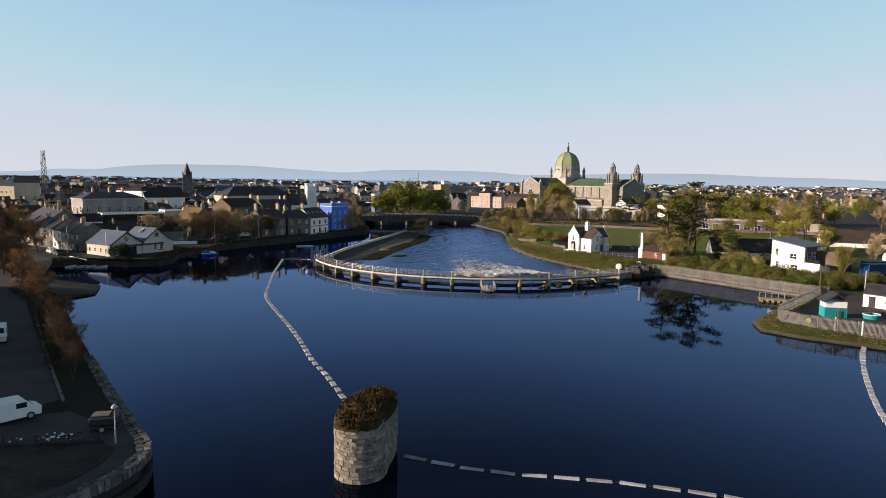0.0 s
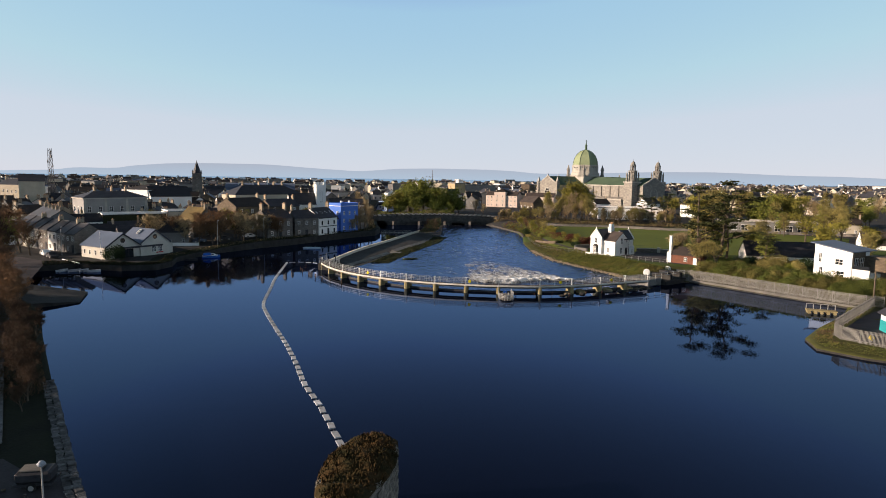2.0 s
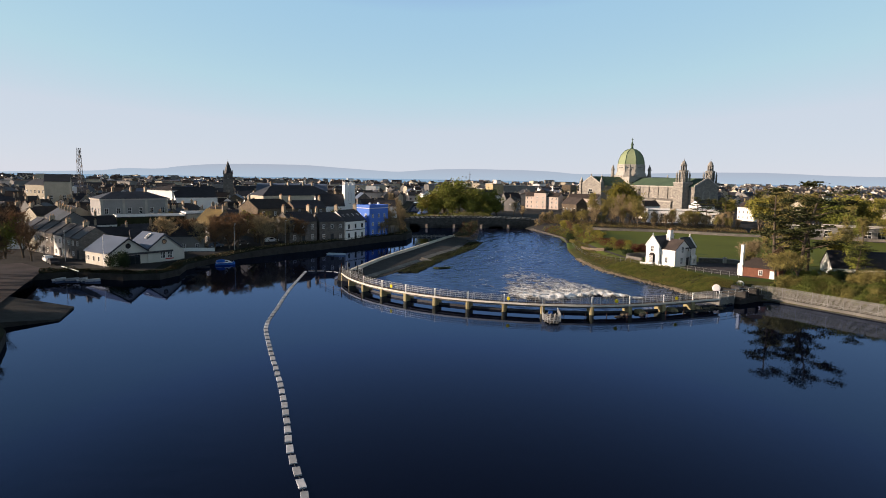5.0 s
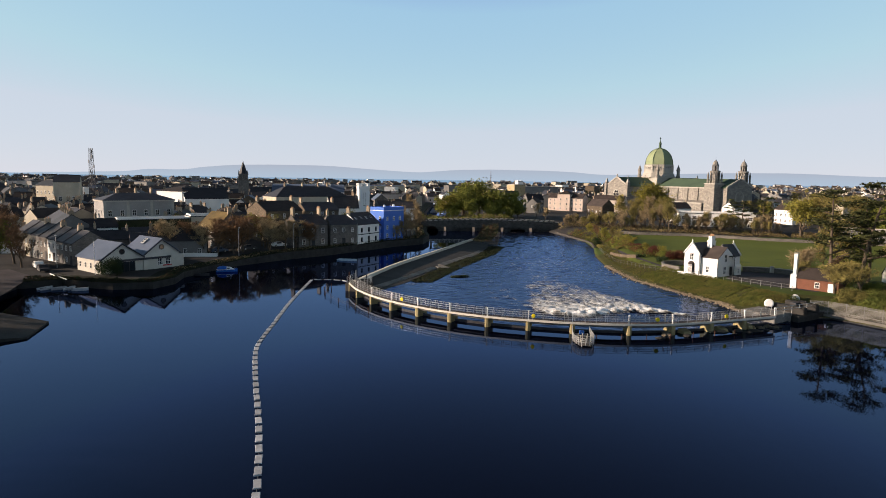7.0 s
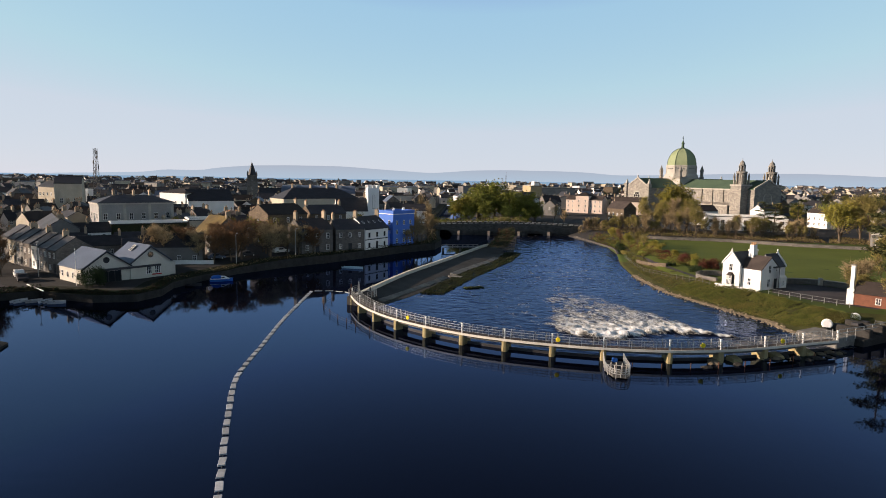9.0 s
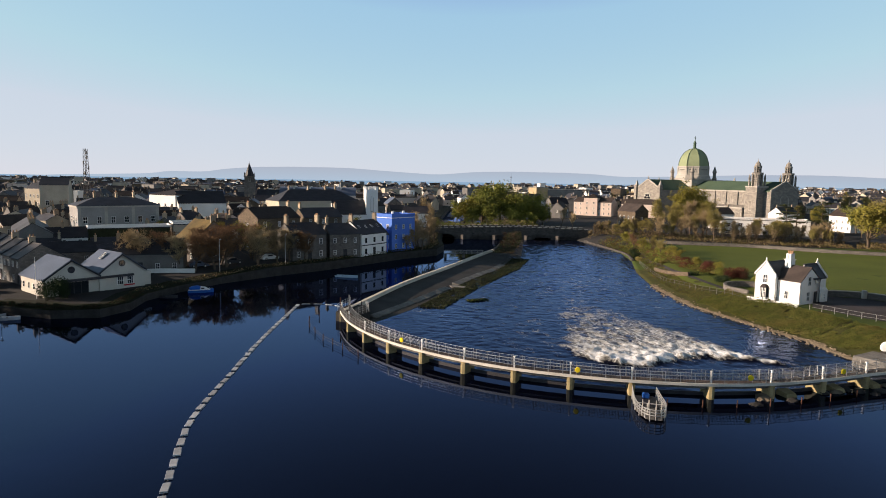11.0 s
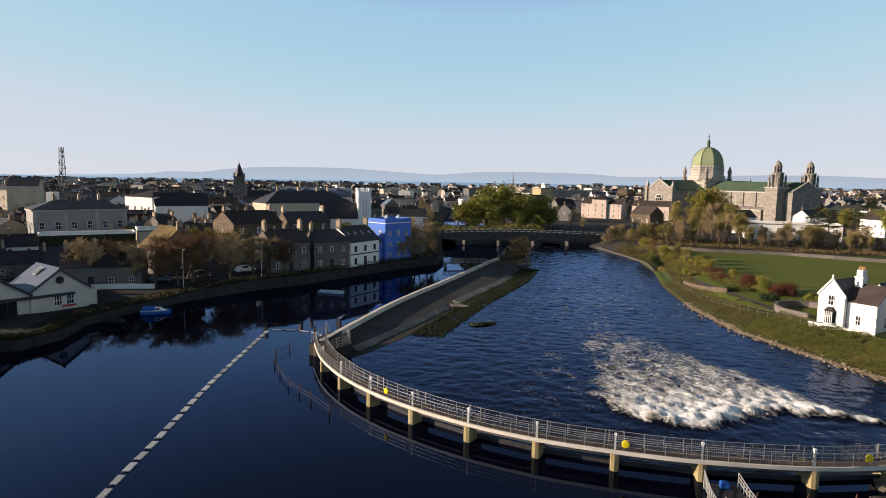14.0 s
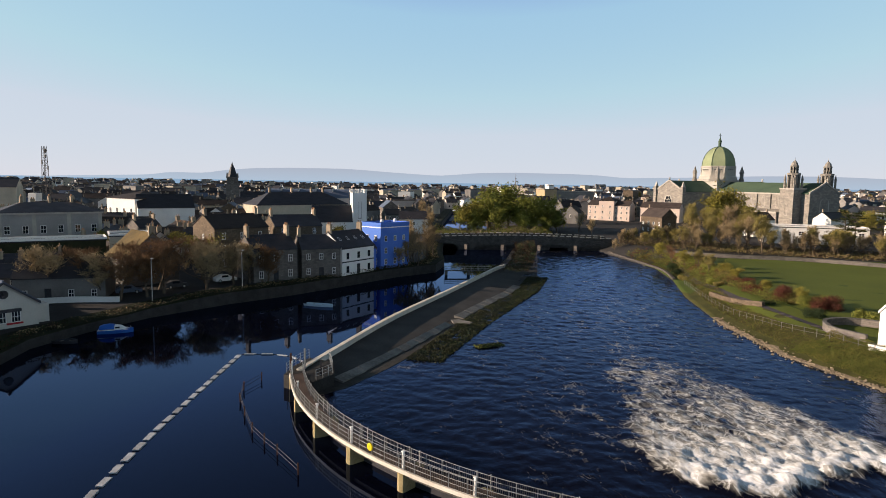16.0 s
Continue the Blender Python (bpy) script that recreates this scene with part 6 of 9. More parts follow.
def cathedral():
    # local x: from the dome to the entrance front; y: across
    ang = math.atan2(-0.893, 0.45)
    root = thing("cathedral", pose(114.9, 460.0, 0, 0, 0, math.degrees(ang)), "large grey limestone cathedral with a green copper dome and two towers", "cathedral")
    L, S = 57.0, "cath_stone"

    def block(x0, y0, x1, y1, z0, z1, mt=S, name="wall", bevel=0.0):
        return part(name, box(x0, y0, z0, x1, y1, z1, bevel), M[mt], root)

    def gabled(cx, cy, length, width, eave, ridge, across, roof="copper_dark"):
        t = pose(cx, cy, 0, 0, 0, 90 if across else 0)
        b = gable_body(length, width, eave, ridge, 0)
        b.transform(t)
        part("wall", tidy(b), M[S], root)
        r = gable_roof(length, width, eave, ridge, 0.4, 0.0, 0.25)
        r.transform(t)
        part("roof", r, M[roof], root, "dull green copper roof")
        # stepped coping on both gables
        for sg in (-1, 1):
            c = bmesh.new()
            for s2 in (-1, 1):
                vs = [(s2 * (width / 2 + 0.4), eave - 0.2), (0, ridge + 0.1), (0, ridge + 0.8), (s2 * (width / 2 + 0.4), eave + 0.6)]
                a = [c.verts.new((sg * (length / 2 + 0.25), y, z)) for y, z in vs]
                d = [c.verts.new((sg * (length / 2 - 0.45), y, z)) for y, z in vs]
                c.faces.new(a), c.faces.new(d)
                for k in range(4):
                    c.faces.new((a[k], a[(k + 1) % 4], d[(k + 1) % 4], d[k]))
            add_box(c, sg * (length / 2) - 0.3, -0.25, ridge + 0.6, sg * (length / 2) + 0.3, 0.25, ridge + 2.0)
            c.transform(t)
            part("gable_coping", tidy(c), M["cath_pale"], root)

    # nave, choir and transepts
    gabled(L / 2 + 4, 0, L + 8, 19, 19.0, 23.6, False)
    gabled(-17, 0, 26, 19, 19.0, 23.6, False)
    gabled(0, 0, 66, 21, 18.6, 24.0, True)
    # aisles with lean-to roofs
    for s in (-1, 1):
        bm = bmesh.new()
        y0, y1 = s * 9.5, s * 15.5
        a = [(11, y0), (L - 4, y0), (L - 4, y1), (11, y1)]
        lo = [bm.verts.new((x, y, 0)) for x, y in a]
        hi = [bm.verts.new((x, y, z)) for (x, y), z in zip(a, (11.4, 11.4, 9.6, 9.6))]
        for k in range(4):
            bm.faces.new((lo[k], lo[(k + 1) % 4], hi[(k + 1) % 4], hi[k]))
        bm.faces.new(hi), bm.faces.new(lo)
        part("aisle", tidy(bm), M[S], root)
        part("aisle_coping", box(11, s * 15.2 - 0.5, 9.6, L - 4, s * 15.2 + 0.5, 10.3), M["cath_pale"], root)
        part("cornice", box(11, s * 9.7 - 0.3, 18.3, L - 6, s * 9.7 + 0.3, 19.0), M["cath_pale"], root)
    tall, low = arched(1.3, 5.0), arched(1.5, 3.6)
    for k in range(5):
        x = 16 + k * 8.0
        for dx in (-0.0,):
            share("clerestory_window", tall, root, pose(x + dx, -9.5, 12.4))
        share("aisle_window", low, root, pose(x, -15.5, 4.0))
        share("aisle_window", low, root, pose(x + 3.6, -15.5, 4.0))
        part("buttress", box(x + 3.4, -10.1, 10.5, x + 4.4, -9.5, 18.2), M[S], root)
    # rose window in the transept gable
    bm = bmesh.new()
    add_lathe(bm, [(3.0, 0), (3.0, 0.30)], 24, idx=0)
    for k in range(6):
        a = k * math.tau / 6
        add_lathe(bm, [(0.82, 0.304), (0.82, 0.36)], 12, (1.75 * math.cos(a), 1.75 * math.sin(a)), 1)
    add_lathe(bm, [(0.75, 0.304), (0.75, 0.36)], 12, (0, 0), 1)
    bm.transform(Matrix.Translation((0, -33.0, 13.6)) @ Matrix.Rotation(radians(90), 4, 'X'))
    part("rose_window", tidy(bm), [M["cath_pale"], M["glass"]], root, "round tracery window")
    for x in (-10.3, 10.3):
        part("corner_pier", box(x - 1.0, -33.9, 0, x + 1.0, -31.8, 21.0), M[S], root)
        bm = bmesh.new()
        add_lathe(bm, [(1.1, 21.0), (0.2, 23.6)], 4, (x, -32.8), turn=math.pi / 4)
        part("pinnacle", bm, M["cath_pale"], root)
    share("transept_door", arched(3.0, 5.0), root, pose(0, -33.0, 2.0))
    # low chapel rows beside the transept
    block(-20, -27, -10.6, -10, 0, 10.5)
    block(-30, -13, -26, 13, 0, 16)
    block(-34, -31, -20.2, -18, 0, 9.0, S)
    for k in range(4):
        share("aisle_window", low, root, pose(-32 + k * 3.6, -31, 3.6))
    part("turret", box(-22.2, -31.4, 0, -19.8, -29.0, 13.5), M[S], root)
    # crossing, drum, dome
    block(-9.8, -9.8, 9.8, 9.8, 18, 24.2, "cath_pale", "crossing")
    bm = bmesh.new()
    add_lathe(bm, [(11.4, 24.2), (11.4, 25.0), (10.6, 25.2), (10.2, 26.9), (9.5, 27.1), (9.2, 31.4), (9.6, 31.6), (9.6, 32.5), (8.9, 32.6)], 8, turn=math.pi / 8)
    part("drum", tidy(bm), M["cath_pale"], root, "pale stone eight-sided drum")
    small = arched(0.8, 1.9)
    for k in range(8):
        a = k * math.tau / 8
        for dx in (-1.5, 0, 1.5):
            share("drum_window", small, root, Matrix.Rotation(a + math.pi / 2, 4, 'Z') @ pose(dx, -8.62, 29.0))
        part("drum_pilaster", box(-0.45, -9.45, 27.0, 0.45, -8.9, 31.5), M["cath_pale"], root).matrix_local = Matrix.Rotation(a + math.pi / 2 + math.pi / 8, 4, 'Z')
    R, H = 9.0, 10.5
    bows = [k * 0.5 * math.pi * 0.93 / 12 for k in range(13)]
    bm = bmesh.new()
    add_lathe(bm, [(R * math.cos(a), 32.6 + H * math.sin(a)) for a in bows], 8, turn=math.pi / 8)
    part("dome", tidy(bm), M["copper"], root, "pale green eight-sided copper dome")
    for k in range(8):
        a = (k + 0.5) * math.tau / 8
        bm = bmesh.new()
        add_tube(bm, [((R * math.cos(b) + 0.04) * math.cos(a), (R * math.cos(b) + 0.04) * math.sin(a), 32.6 + H * math.sin(b)) for b in bows], 0.17, 4)
        part("dome_rib", bm, M["copper_dark"], root)
    bm = bmesh.new()
    add_lathe(bm, [(1.4, 42.6), (1.4, 43.2), (0.85, 43.4), (0.8, 45.8), (1.05, 45.9), (0.8, 46.4), (0.25, 47.8), (0.12, 50.4)], 12)
    part("lantern", tidy(bm), M["copper_dark"], root, "dark lantern with a finial")
    part("cross_arm", box(-0.12, -0.7, 49.2, 0.12, 0.7, 49.45), M["copper_dark"], root)
    for sx in (-1, 1):
        for sy in (-1, 1):
            bm = bmesh.new()
            add_lathe(bm, [(1.3, 24.2), (1.3, 25.6), (0.95, 25.7), (0.95, 28.6), (1.3, 28.7), (1.2, 29.2), (0.7, 30.6), (0.15, 32.4)], 8, (sx * 8.4, sy * 8.4))
            part("corner_turret", tidy(bm), M["cath_stone"], root)
    # towers
    for s in (-1, 1):
        cy = s * 10.8
        block(L - 3.6, cy - 3.6, L + 3.6, cy + 3.6, 0, 20.8, S, "tower_base")
        part("tower_cornice", box(L - 3.9, cy - 3.9, 20.8, L + 3.9, cy + 3.9, 21.5), M["cath_pale"], root)
        bm = bmesh.new()
        add_lathe(bm, [(1.5, 21.5), (1.5, 27.6)], 8, (L, cy), 1)
        for k in range(8):
            a = (k + 0.5) * math.tau / 8
            col = bmesh.new()
            add_box(col, -0.42, -0.42, 21.5, 0.42, 0.42, 27.6, 0, Matrix.Translation((L + 2.3 * math.cos(a), cy + 2.3 * math.sin(a), 0)) @ Matrix.Rotation(a, 4, 'Z'))
            part("belfry_column", col, M[S], root)
        add_lathe(bm, [(2.95, 27.4), (3.0, 28.4), (2.2, 28.5)], 8, (L, cy), 0, math.pi / 8)
        part("belfry", tidy(bm), [M["cath_stone"], M["slate_brown"]], root, "open stone belfry")
        bm = bmesh.new()
        add_lathe(bm, [(0.9, 28.5), (0.9, 31.4)], 8, (L, cy), 1)
        for k in range(8):
            a = (k + 0.5) * math.tau / 8
            add_box(bm, -0.26, -0.26, 28.5, 0.26, 0.26, 31.4, 0, Matrix.Translation((L + 1.5 * math.cos(a), cy + 1.5 * math.sin(a), 0)) @ Matrix.Rotation(a, 4, 'Z'))
        add_lathe(bm, [(1.95, 31.3), (1.95, 31.8), (1.6, 31.9), (1.35, 33.0), (0.7, 33.8), (0.15, 34.3), (0.06, 35.6)], 8, (L, cy), 0, math.pi / 8)
        part("upper_lantern", tidy(bm), [M["cath_stone"], M["slate_brown"]], root)
        for sx in (-1, 1):
            for sy in (-1, 1):
                bm = bmesh.new()
                add_lathe(bm, [(0.6, 21.5), (0.5, 25.2), (0.65, 25.3), (0.5, 26.0), (0.08, 27.8)], 6, (L + sx * 2.5, cy + sy * 2.5))
                part("pinnacle", tidy(bm), M["cath_stone"], root)
        share("tower_window", arched(1.4, 5.0), root, pose(L, cy - 3.6, 9.0))
        share("tower_door", arched(1.8, 4.2), root, pose(L, cy - 3.6, 2.5))
    share("west_window", arched(5.0, 9.0), root, pose(L + 8, 0, 8.0, 0, 0, 90))
    for y in (-6, 6):
        share("west_door", arched(2.4, 5.0), root, pose(L + 8, y, 1.5, 0, 0, 90))


cathedral()


def bridge():
    root = thing("stone_bridge", Matrix.Identity(4), "low dark stone arched road bridge over the river", "bridge")
    a, b = Vector((-26, 302)), Vector((34, 309))
    d = (b - a)
    L, ang = d.length, math.atan2(d.y, d.x)
    root.matrix_world = pose(a.x, a.y, 0, 0, 0, math.degrees(ang))
    n, W = 5, 9.0
    bm = bmesh.new()
    span = L / n
    zt = lambda x: 3.4 + 0.8 * math.sin(math.pi * x / L)
    lower = []
    for k in range(n):
        x0, x1 = k * span + 2.4, (k + 1) * span - 2.4
        lower += [(k * span, -1.5), (x0, -1.5), (x0, 0.3)]
        lower += [((x0 + x1) / 2 - (x1 - x0) / 2 * math.cos(t), 0.3 + 1.7 * math.sin(t)) for t in [j * math.pi / 10 for j in range(1, 10)]]
        lower += [(x1, 0.3), (x1, -1.5)]
    lower.append((L, -1.5))
    upper = [(L * j / 24, zt(L * j / 24)) for j in range(25)][::-1]
    ring = lower + upper
    f = [bm.verts.new((x, 0, z)) for x, z in ring]
    g = [bm.verts.new((x, W, z)) for x, z in ring]
    m = len(ring)
    for k in range(m):
        bm.faces.new((f[k], f[(k + 1) % m], g[(k + 1) % m], g[k]))
    ff, gg = bm.faces.new(f), bm.faces.new(g[::-1])
    bmesh.ops.triangulate(bm, faces=[ff, gg])
    part("arched_span", tidy(bm), M["bridge_stone"], root, "dark stone arches")
    for y in (0.2, W - 0.2):
        bm = bmesh.new()
        px = [(L * j / 24, y) for j in range(25)]
        add_strip(bm, px, 0.25, [zt(x) for x, _ in px], [zt(x) + 0.75 for x, _ in px])
        part("parapet", tidy(bm), M["bridge_stone"], root)
        for k in range(27):
            x = L * (k + 0.5) / 27
            bm = bmesh.new()
            add_box(bm, x - 0.72, y - 0.28, zt(x) + 0.72, x + 0.72, y + 0.28, zt(x) + 0.94)
            part("coping_stone", bm, M["concrete"], root, "pale coping stone")
    for k in range(n - 1):
        bm = bmesh.new()
        x = (k + 1) * span
        add_prism(bm, [(x - 1.0, 0), (x, -1.6), (x + 1.0, 0)], -1.5, 1.8)
        part("cutwater", tidy(bm), M["bridge_stone"], root)


bridge()


def lock_bridge():
    root = thing("canal_footbridge", pose(-16.0, 246.5, 0, 0, 0, 12), "small dark steel footbridge over the canal mouth", "footbridge")
    part("deck", box(0, -0.6, 1.0, 11.5, 0.6, 1.15), M["dark_metal"], root)
    for y in (-0.6, 0.6):
        for z in (1.55, 2.1):
            bm = bmesh.new()
            add_tube(bm, [(0, y, z), (11.5, y, z)], 0.04, 4)
            part("rail", bm, M["metal"], root)
        for k in range(8):
            bm = bmesh.new()
            add_tube(bm, [(k * 1.64, y, 1.0), (k * 1.64, y, 2.12)], 0.04, 4)
            part("post", bm, M["metal"], root)
    for x in (0.4, 5.8, 11.2):
        part("support", box(x - 0.3, -0.5, -1.2, x + 0.3, 0.5, 1.0), M["old_concrete"], root)


lock_bridge()
house("mossy_roof_house", (-79.5, 211.8), (-71.8, 206.1), 10.0, 7.4, 11.8, "stone_wall", "moss_roof", "brown stone house with a mossy golden roof", ((0.8, 3), (3.6, 3)), (0.9, 1.4), None, (1,), end_windows=2)
house("brown_stone_house", (-64.5, 227.0), (-56.0, 236.5), 12.0, 11.5, 14.2, "brown_wall", "slate_brown", "tall brown stone house with narrow windows", ((1.0, 3), (4.2, 3), (7.0, 3)), (0.8, 1.5), None, (-1, 1), end_windows=3, group="brown stone houses")
house("brown_stone_house", (-57.0, 243.5), (-47.5, 250.5), 10.0, 11.0, 13.4, "brown_wall", "slate", "brown stone house with tall chimneys", ((1.0, 3), (4.2, 3), (7.0, 3)), (0.8, 1.4), None, (-1, 1), pots=3, end_windows=3, group="brown stone houses")
hotel = house("hotel", (-117.0, 229.0), (-102.0, 244.5), 11.0, 13.7, 16.0, "hotel_wall", "slate", "long two-storey cream classical building with a dark hipped roof", ((6.4, 6),), (1.2, 1.9), None, (-1, 0.1, 1), hip=True, category="public building")
eaves, half = 13.7 - hotel.matrix_world.translation.z, 10.78
part("cornice", box(-half - 0.35, -5.9, eaves - 0.42, half + 0.35, -5.5, eaves), M["concrete"], hotel)
part("string_course", box(-half - 0.1, -5.64, 5.3, half + 0.1, -5.5, 5.62), M["concrete"], hotel)
for x in (-half + 0.4, half - 0.4, -half / 3, half / 3):
    part("quoin_strip", box(x - 0.4, -5.6, -1, x + 0.4, -5.504, eaves - 0.42), M["concrete"], hotel)
niche = arched(2.0, 3.3)
for k in range(6):
    share("arched_niche", niche, hotel, pose(-half + (k + 0.5) * half / 3, -5.5, 1.2))
for k in range(3):
    share("side_window", window(1.2, 1.9), hotel, pose(-half, -3.4 + 3.4 * k, 6.4, 0, 0, -90))
    share("arched_niche", niche, hotel, pose(-half, -3.4 + 3.4 * k, 1.2, 0, 0, -90))
part("side_cornice", box(-half - 0.35, -5.5, eaves - 0.42, -half, 5.5, eaves), M["concrete"], hotel)
house("courthouse", (-137.2, 300.0), (-122.3, 292.0), 16.0, 15.0, 17.4, "white_wall", "slate_brown", "white two-storey courthouse with tall windows", ((1.5, 4), (6.4, 4)), (1.1, 2.4), None, (), hip=True, category="public building")
house("long_white_house", (-120.0, 290.0), (-105.9, 300.0), 14.0, 12.2, 16.4, "white_wall", "slate", "long white house with a big dark slate roof", ((1.0, 1),), (2.4, 2.2), None, (), category="house")
house("gabled_house", (-109.4, 204.0), (-101.5, 210.5), 7.0, 7.2, 9.4, "white_wall", "slate", "small white gabled house with a slate roof", ((0.9, 3), (3.4, 3)), (0.8, 1.1), None, (0,), pots=1)
house("long_roof_house", (-92.0, 320.0), (-64.4, 345.0), 15.0, 12.4, 17.2, "cream_wall", "slate", "long cream building with a dark slate roof and chimneys", ((1.2, 9), (4.8, 9)), (1.0, 1.6), None, (-1, -0.2, 0.55, 1), hip=True)
house("gabled_hall", (-183.0, 300.0), (-174.3, 305.0), 13.0, 17.9, 20.8, "cream_wall", "slate", "cream rendered hall with a dark gabled roof", ((2.0, 2), (6.0, 2)), (1.2, 2.0), None, (), category="hall")
house("dormer_row", (-207.0, 322.0), (-187.0, 312.0), 9.0, 15.9, 18.4, "cream_wall", "slate", "row of cream houses with dormer roofs", ((1.0, 7), (4.6, 7), (8.0, 7)), (1.0, 1.5), None, (-1, 0, 1))
house("pink_house", (42.0, 436.3), (61.5, 425.4), 9.0, 10.9, 13.2, "pink_wall", "slate_brown", "long pink rendered row with a brown roof", ((0.8, 8), (3.6, 8), (6.0, 8)), (0.9, 1.3), None, (), group="pink houses")
house("pink_house", (67.0, 426.0), (84.0, 417.0), 8.0, 10.5, 13.0, "pink_wall", "slate_brown", "pink rendered house near the cathedral", ((0.8, 5), (3.6, 5)), (0.9, 1.3), None, (-1,), group="pink houses")
house("pink_house", (47.1, 432.1), (54.1, 428.2), 9.0, 13.2, 15.4, "pink_wall", "slate_brown", "taller pink central bay with a hipped roof", ((0.8, 2), (3.6, 2), (6.6, 2)), (0.9, 1.3), None, (), hip=True, group="pink houses")
for k in range(7):
    a, b = Vector((-117, 191.5)), Vector((-91.5, 175.5))
    p, q = a.lerp(b, k / 7), a.lerp(b, (k + 1) / 7)
    house("terraced_house", (p.x, p.y), (q.x, q.y), 8.0, 7.4 - 0.18 * k, 9.9 - 0.18 * k, ("stone_wall", "cream_wall", "grey_wall", "stone_wall", "white_wall", "grey_wall", "stone_wall")[k], "slate", "narrow two-storey terraced house with a slate roof", ((0.6, 2), (3.2, 2)), (0.8, 1.2), 1, (1,) if k % 2 else (), group="riverside terrace", chim_h=1.0)
for k in range(5):
    a, b = Vector((-131, 222)), Vector((-112, 199))
    p, q = a.lerp(b, k / 5), a.lerp(b, (k + 1) / 5)
    house("terraced_house", (p.x, p.y), (q.x, q.y), 8.0, 8.4, 11.0, ("grey_wall", "stone_wall")[k % 2], "slate", "two-storey terraced house behind the riverside", ((0.6, 2), (3.2, 2)), (0.8, 1.2), 1, (1,), group="back terrace", chim_h=1.0)

for p, q, d, e, r in (((-101.5, 196.5), (-93.5, 202.5), 6.0, 4.8, 6.9), ((-96.5, 204.5), (-88.0, 210.8), 5.0, 5.2, 7.3), ((-91.0, 198.5), (-84.5, 203.0), 5.5, 4.4, 6.4), ((-107.5, 197.5), (-102.0, 201.5), 6.0, 5.2, 7.4)):
    house("back_house", p, q, d, e, r, "stone_wall", "slate", "low dark-roofed house behind the riverside terrace", ((0.7, 2),), (0.8, 1.1), None, (1,), group="back houses", pots=1)


def flat_building(name, p, q, depth, top, wall, parapet, label, category="building", rows=((1.0, 5), (4.0, 5)), win=(1.2, 1.5), base=None):
    p, q = Vector(p), Vector(q)
    ang = math.atan2((q - p).y, (q - p).x)
    z0 = base if base is not None else ground_z(*((p + q) / 2))
    L = (q - p).length
    root = thing(name, pose(p.x, p.y, z0, 0, 0, math.degrees(ang)), label, category)
    h = top - z0
    part("wall", box(0, 0, -1, L, depth, h - 0.3), M[wall], root)
    part("roof_slab", box(-0.15, -0.15, h - 0.3, L + 0.15, depth + 0.15, h - 0.05), M["slate"], root)
    for k, (x0, y0, x1, y1) in enumerate(((-0.2, -0.2, L + 0.2, 0.1), (-0.2, depth - 0.1, L + 0.2, depth + 0.2), (-0.2, 0.1, 0.1, depth - 0.1), (L - 0.1, 0.1, L + 0.2, depth - 0.1))):
        part("parapet", box(x0, y0, h - 0.05, x1, y1, h + 0.4), M[parapet], root)
    for z, n in rows:
        for k in range(n):
            share("window", window(*win), root, pose(L * (k + 0.5) / n, 0, z))
    return root


flat_building("flat_roofed_hall", (-101.7, 211.0), (-86.5, 222.5), 6.0, 9.3, "ivy", "white_wall", "ivy-dark flat-roofed hall with a white parapet", rows=())
flat_building("flat_roofed_annex", (-86.0, 223.0), (-79.5, 227.5), 8.0, 9.9, "cream_wall", "white_wall", "cream flat-roofed annex beside the hall", rows=((1.5, 2),))
flat_building("parish_house", (87.0, 321.0), (117.0, 314.0), 10.0, 8.9, "white_wall", "white_wall", "low white flat-roofed house with dark windows before the cathedral", rows=((3.0, 7), (0.2, 7)), win=(1.6, 1.4))
flat_building("office_block", (27.0, 562.0), (36.0, 566.0), 14.0, 17.0, "gold", "concrete", "tan rendered flat-roofed office block", rows=())
flat_building("office_block", (36.2, 566.0), (64.0, 577.0), 14.0, 15.5, "grey_wall", "concrete", "grey office block with rows of windows", rows=((2, 10), (5.5, 10)), win=(1.6, 1.6))
flat_building("white_block", (30.0, 566.0), (34.0, 568.0), 5.0, 20.0, "white_wall", "white_wall", "white stair tower on the office block", rows=())


def town_hall():
    root = thing("white_church", pose(-43.3, 272.5, 4.2, 0, 0, 25) @ Matrix.Diagonal((0.55, 0.55, 1.2, 1)), "white church with a square battlemented tower", "church")
    part("tower", box(-3.6, -3.6, -1, 3.6, 3.6, 12.2), M["white_wall"], root)
    for k in range(12):
        s, i = k // 3, k % 3
        x, y = ((-2.9 + 2.9 * i, -3.3), (-2.9 + 2.9 * i, 3.3), (-3.3, -2.9 + 2.9 * i), (3.3, -2.9 + 2.9 * i))[s]
        part("merlon", box(x - 0.62, y - 0.35, 12.2, x + 0.62, y + 0.35, 13.1), M["white_wall"], root)
    share("louvre_window", arched(1.5, 4.0), root, pose(0, -3.6, 6.4))
    share("louvre_window", arched(1.5, 4.0), root, pose(-3.6, 0, 6.4, 0, 0, -90))
    b = gable_body(20, 10, 5.5, 9.0)
    b.transform(pose(-13.6, 1.5, 0))
    part("nave_wall", tidy(b), M["white_wall"], root)
    r = gable_roof(20, 10, 5.5, 9.0)
    r.transform(pose(-13.6, 1.5, 0))
    part("roof", r, M["slate"], root)
    for k in range(4):
        share("nave_window", arched(1.0, 2.4), root, pose(-20 + 4 * k, -3.5, 2.0))


town_hall()


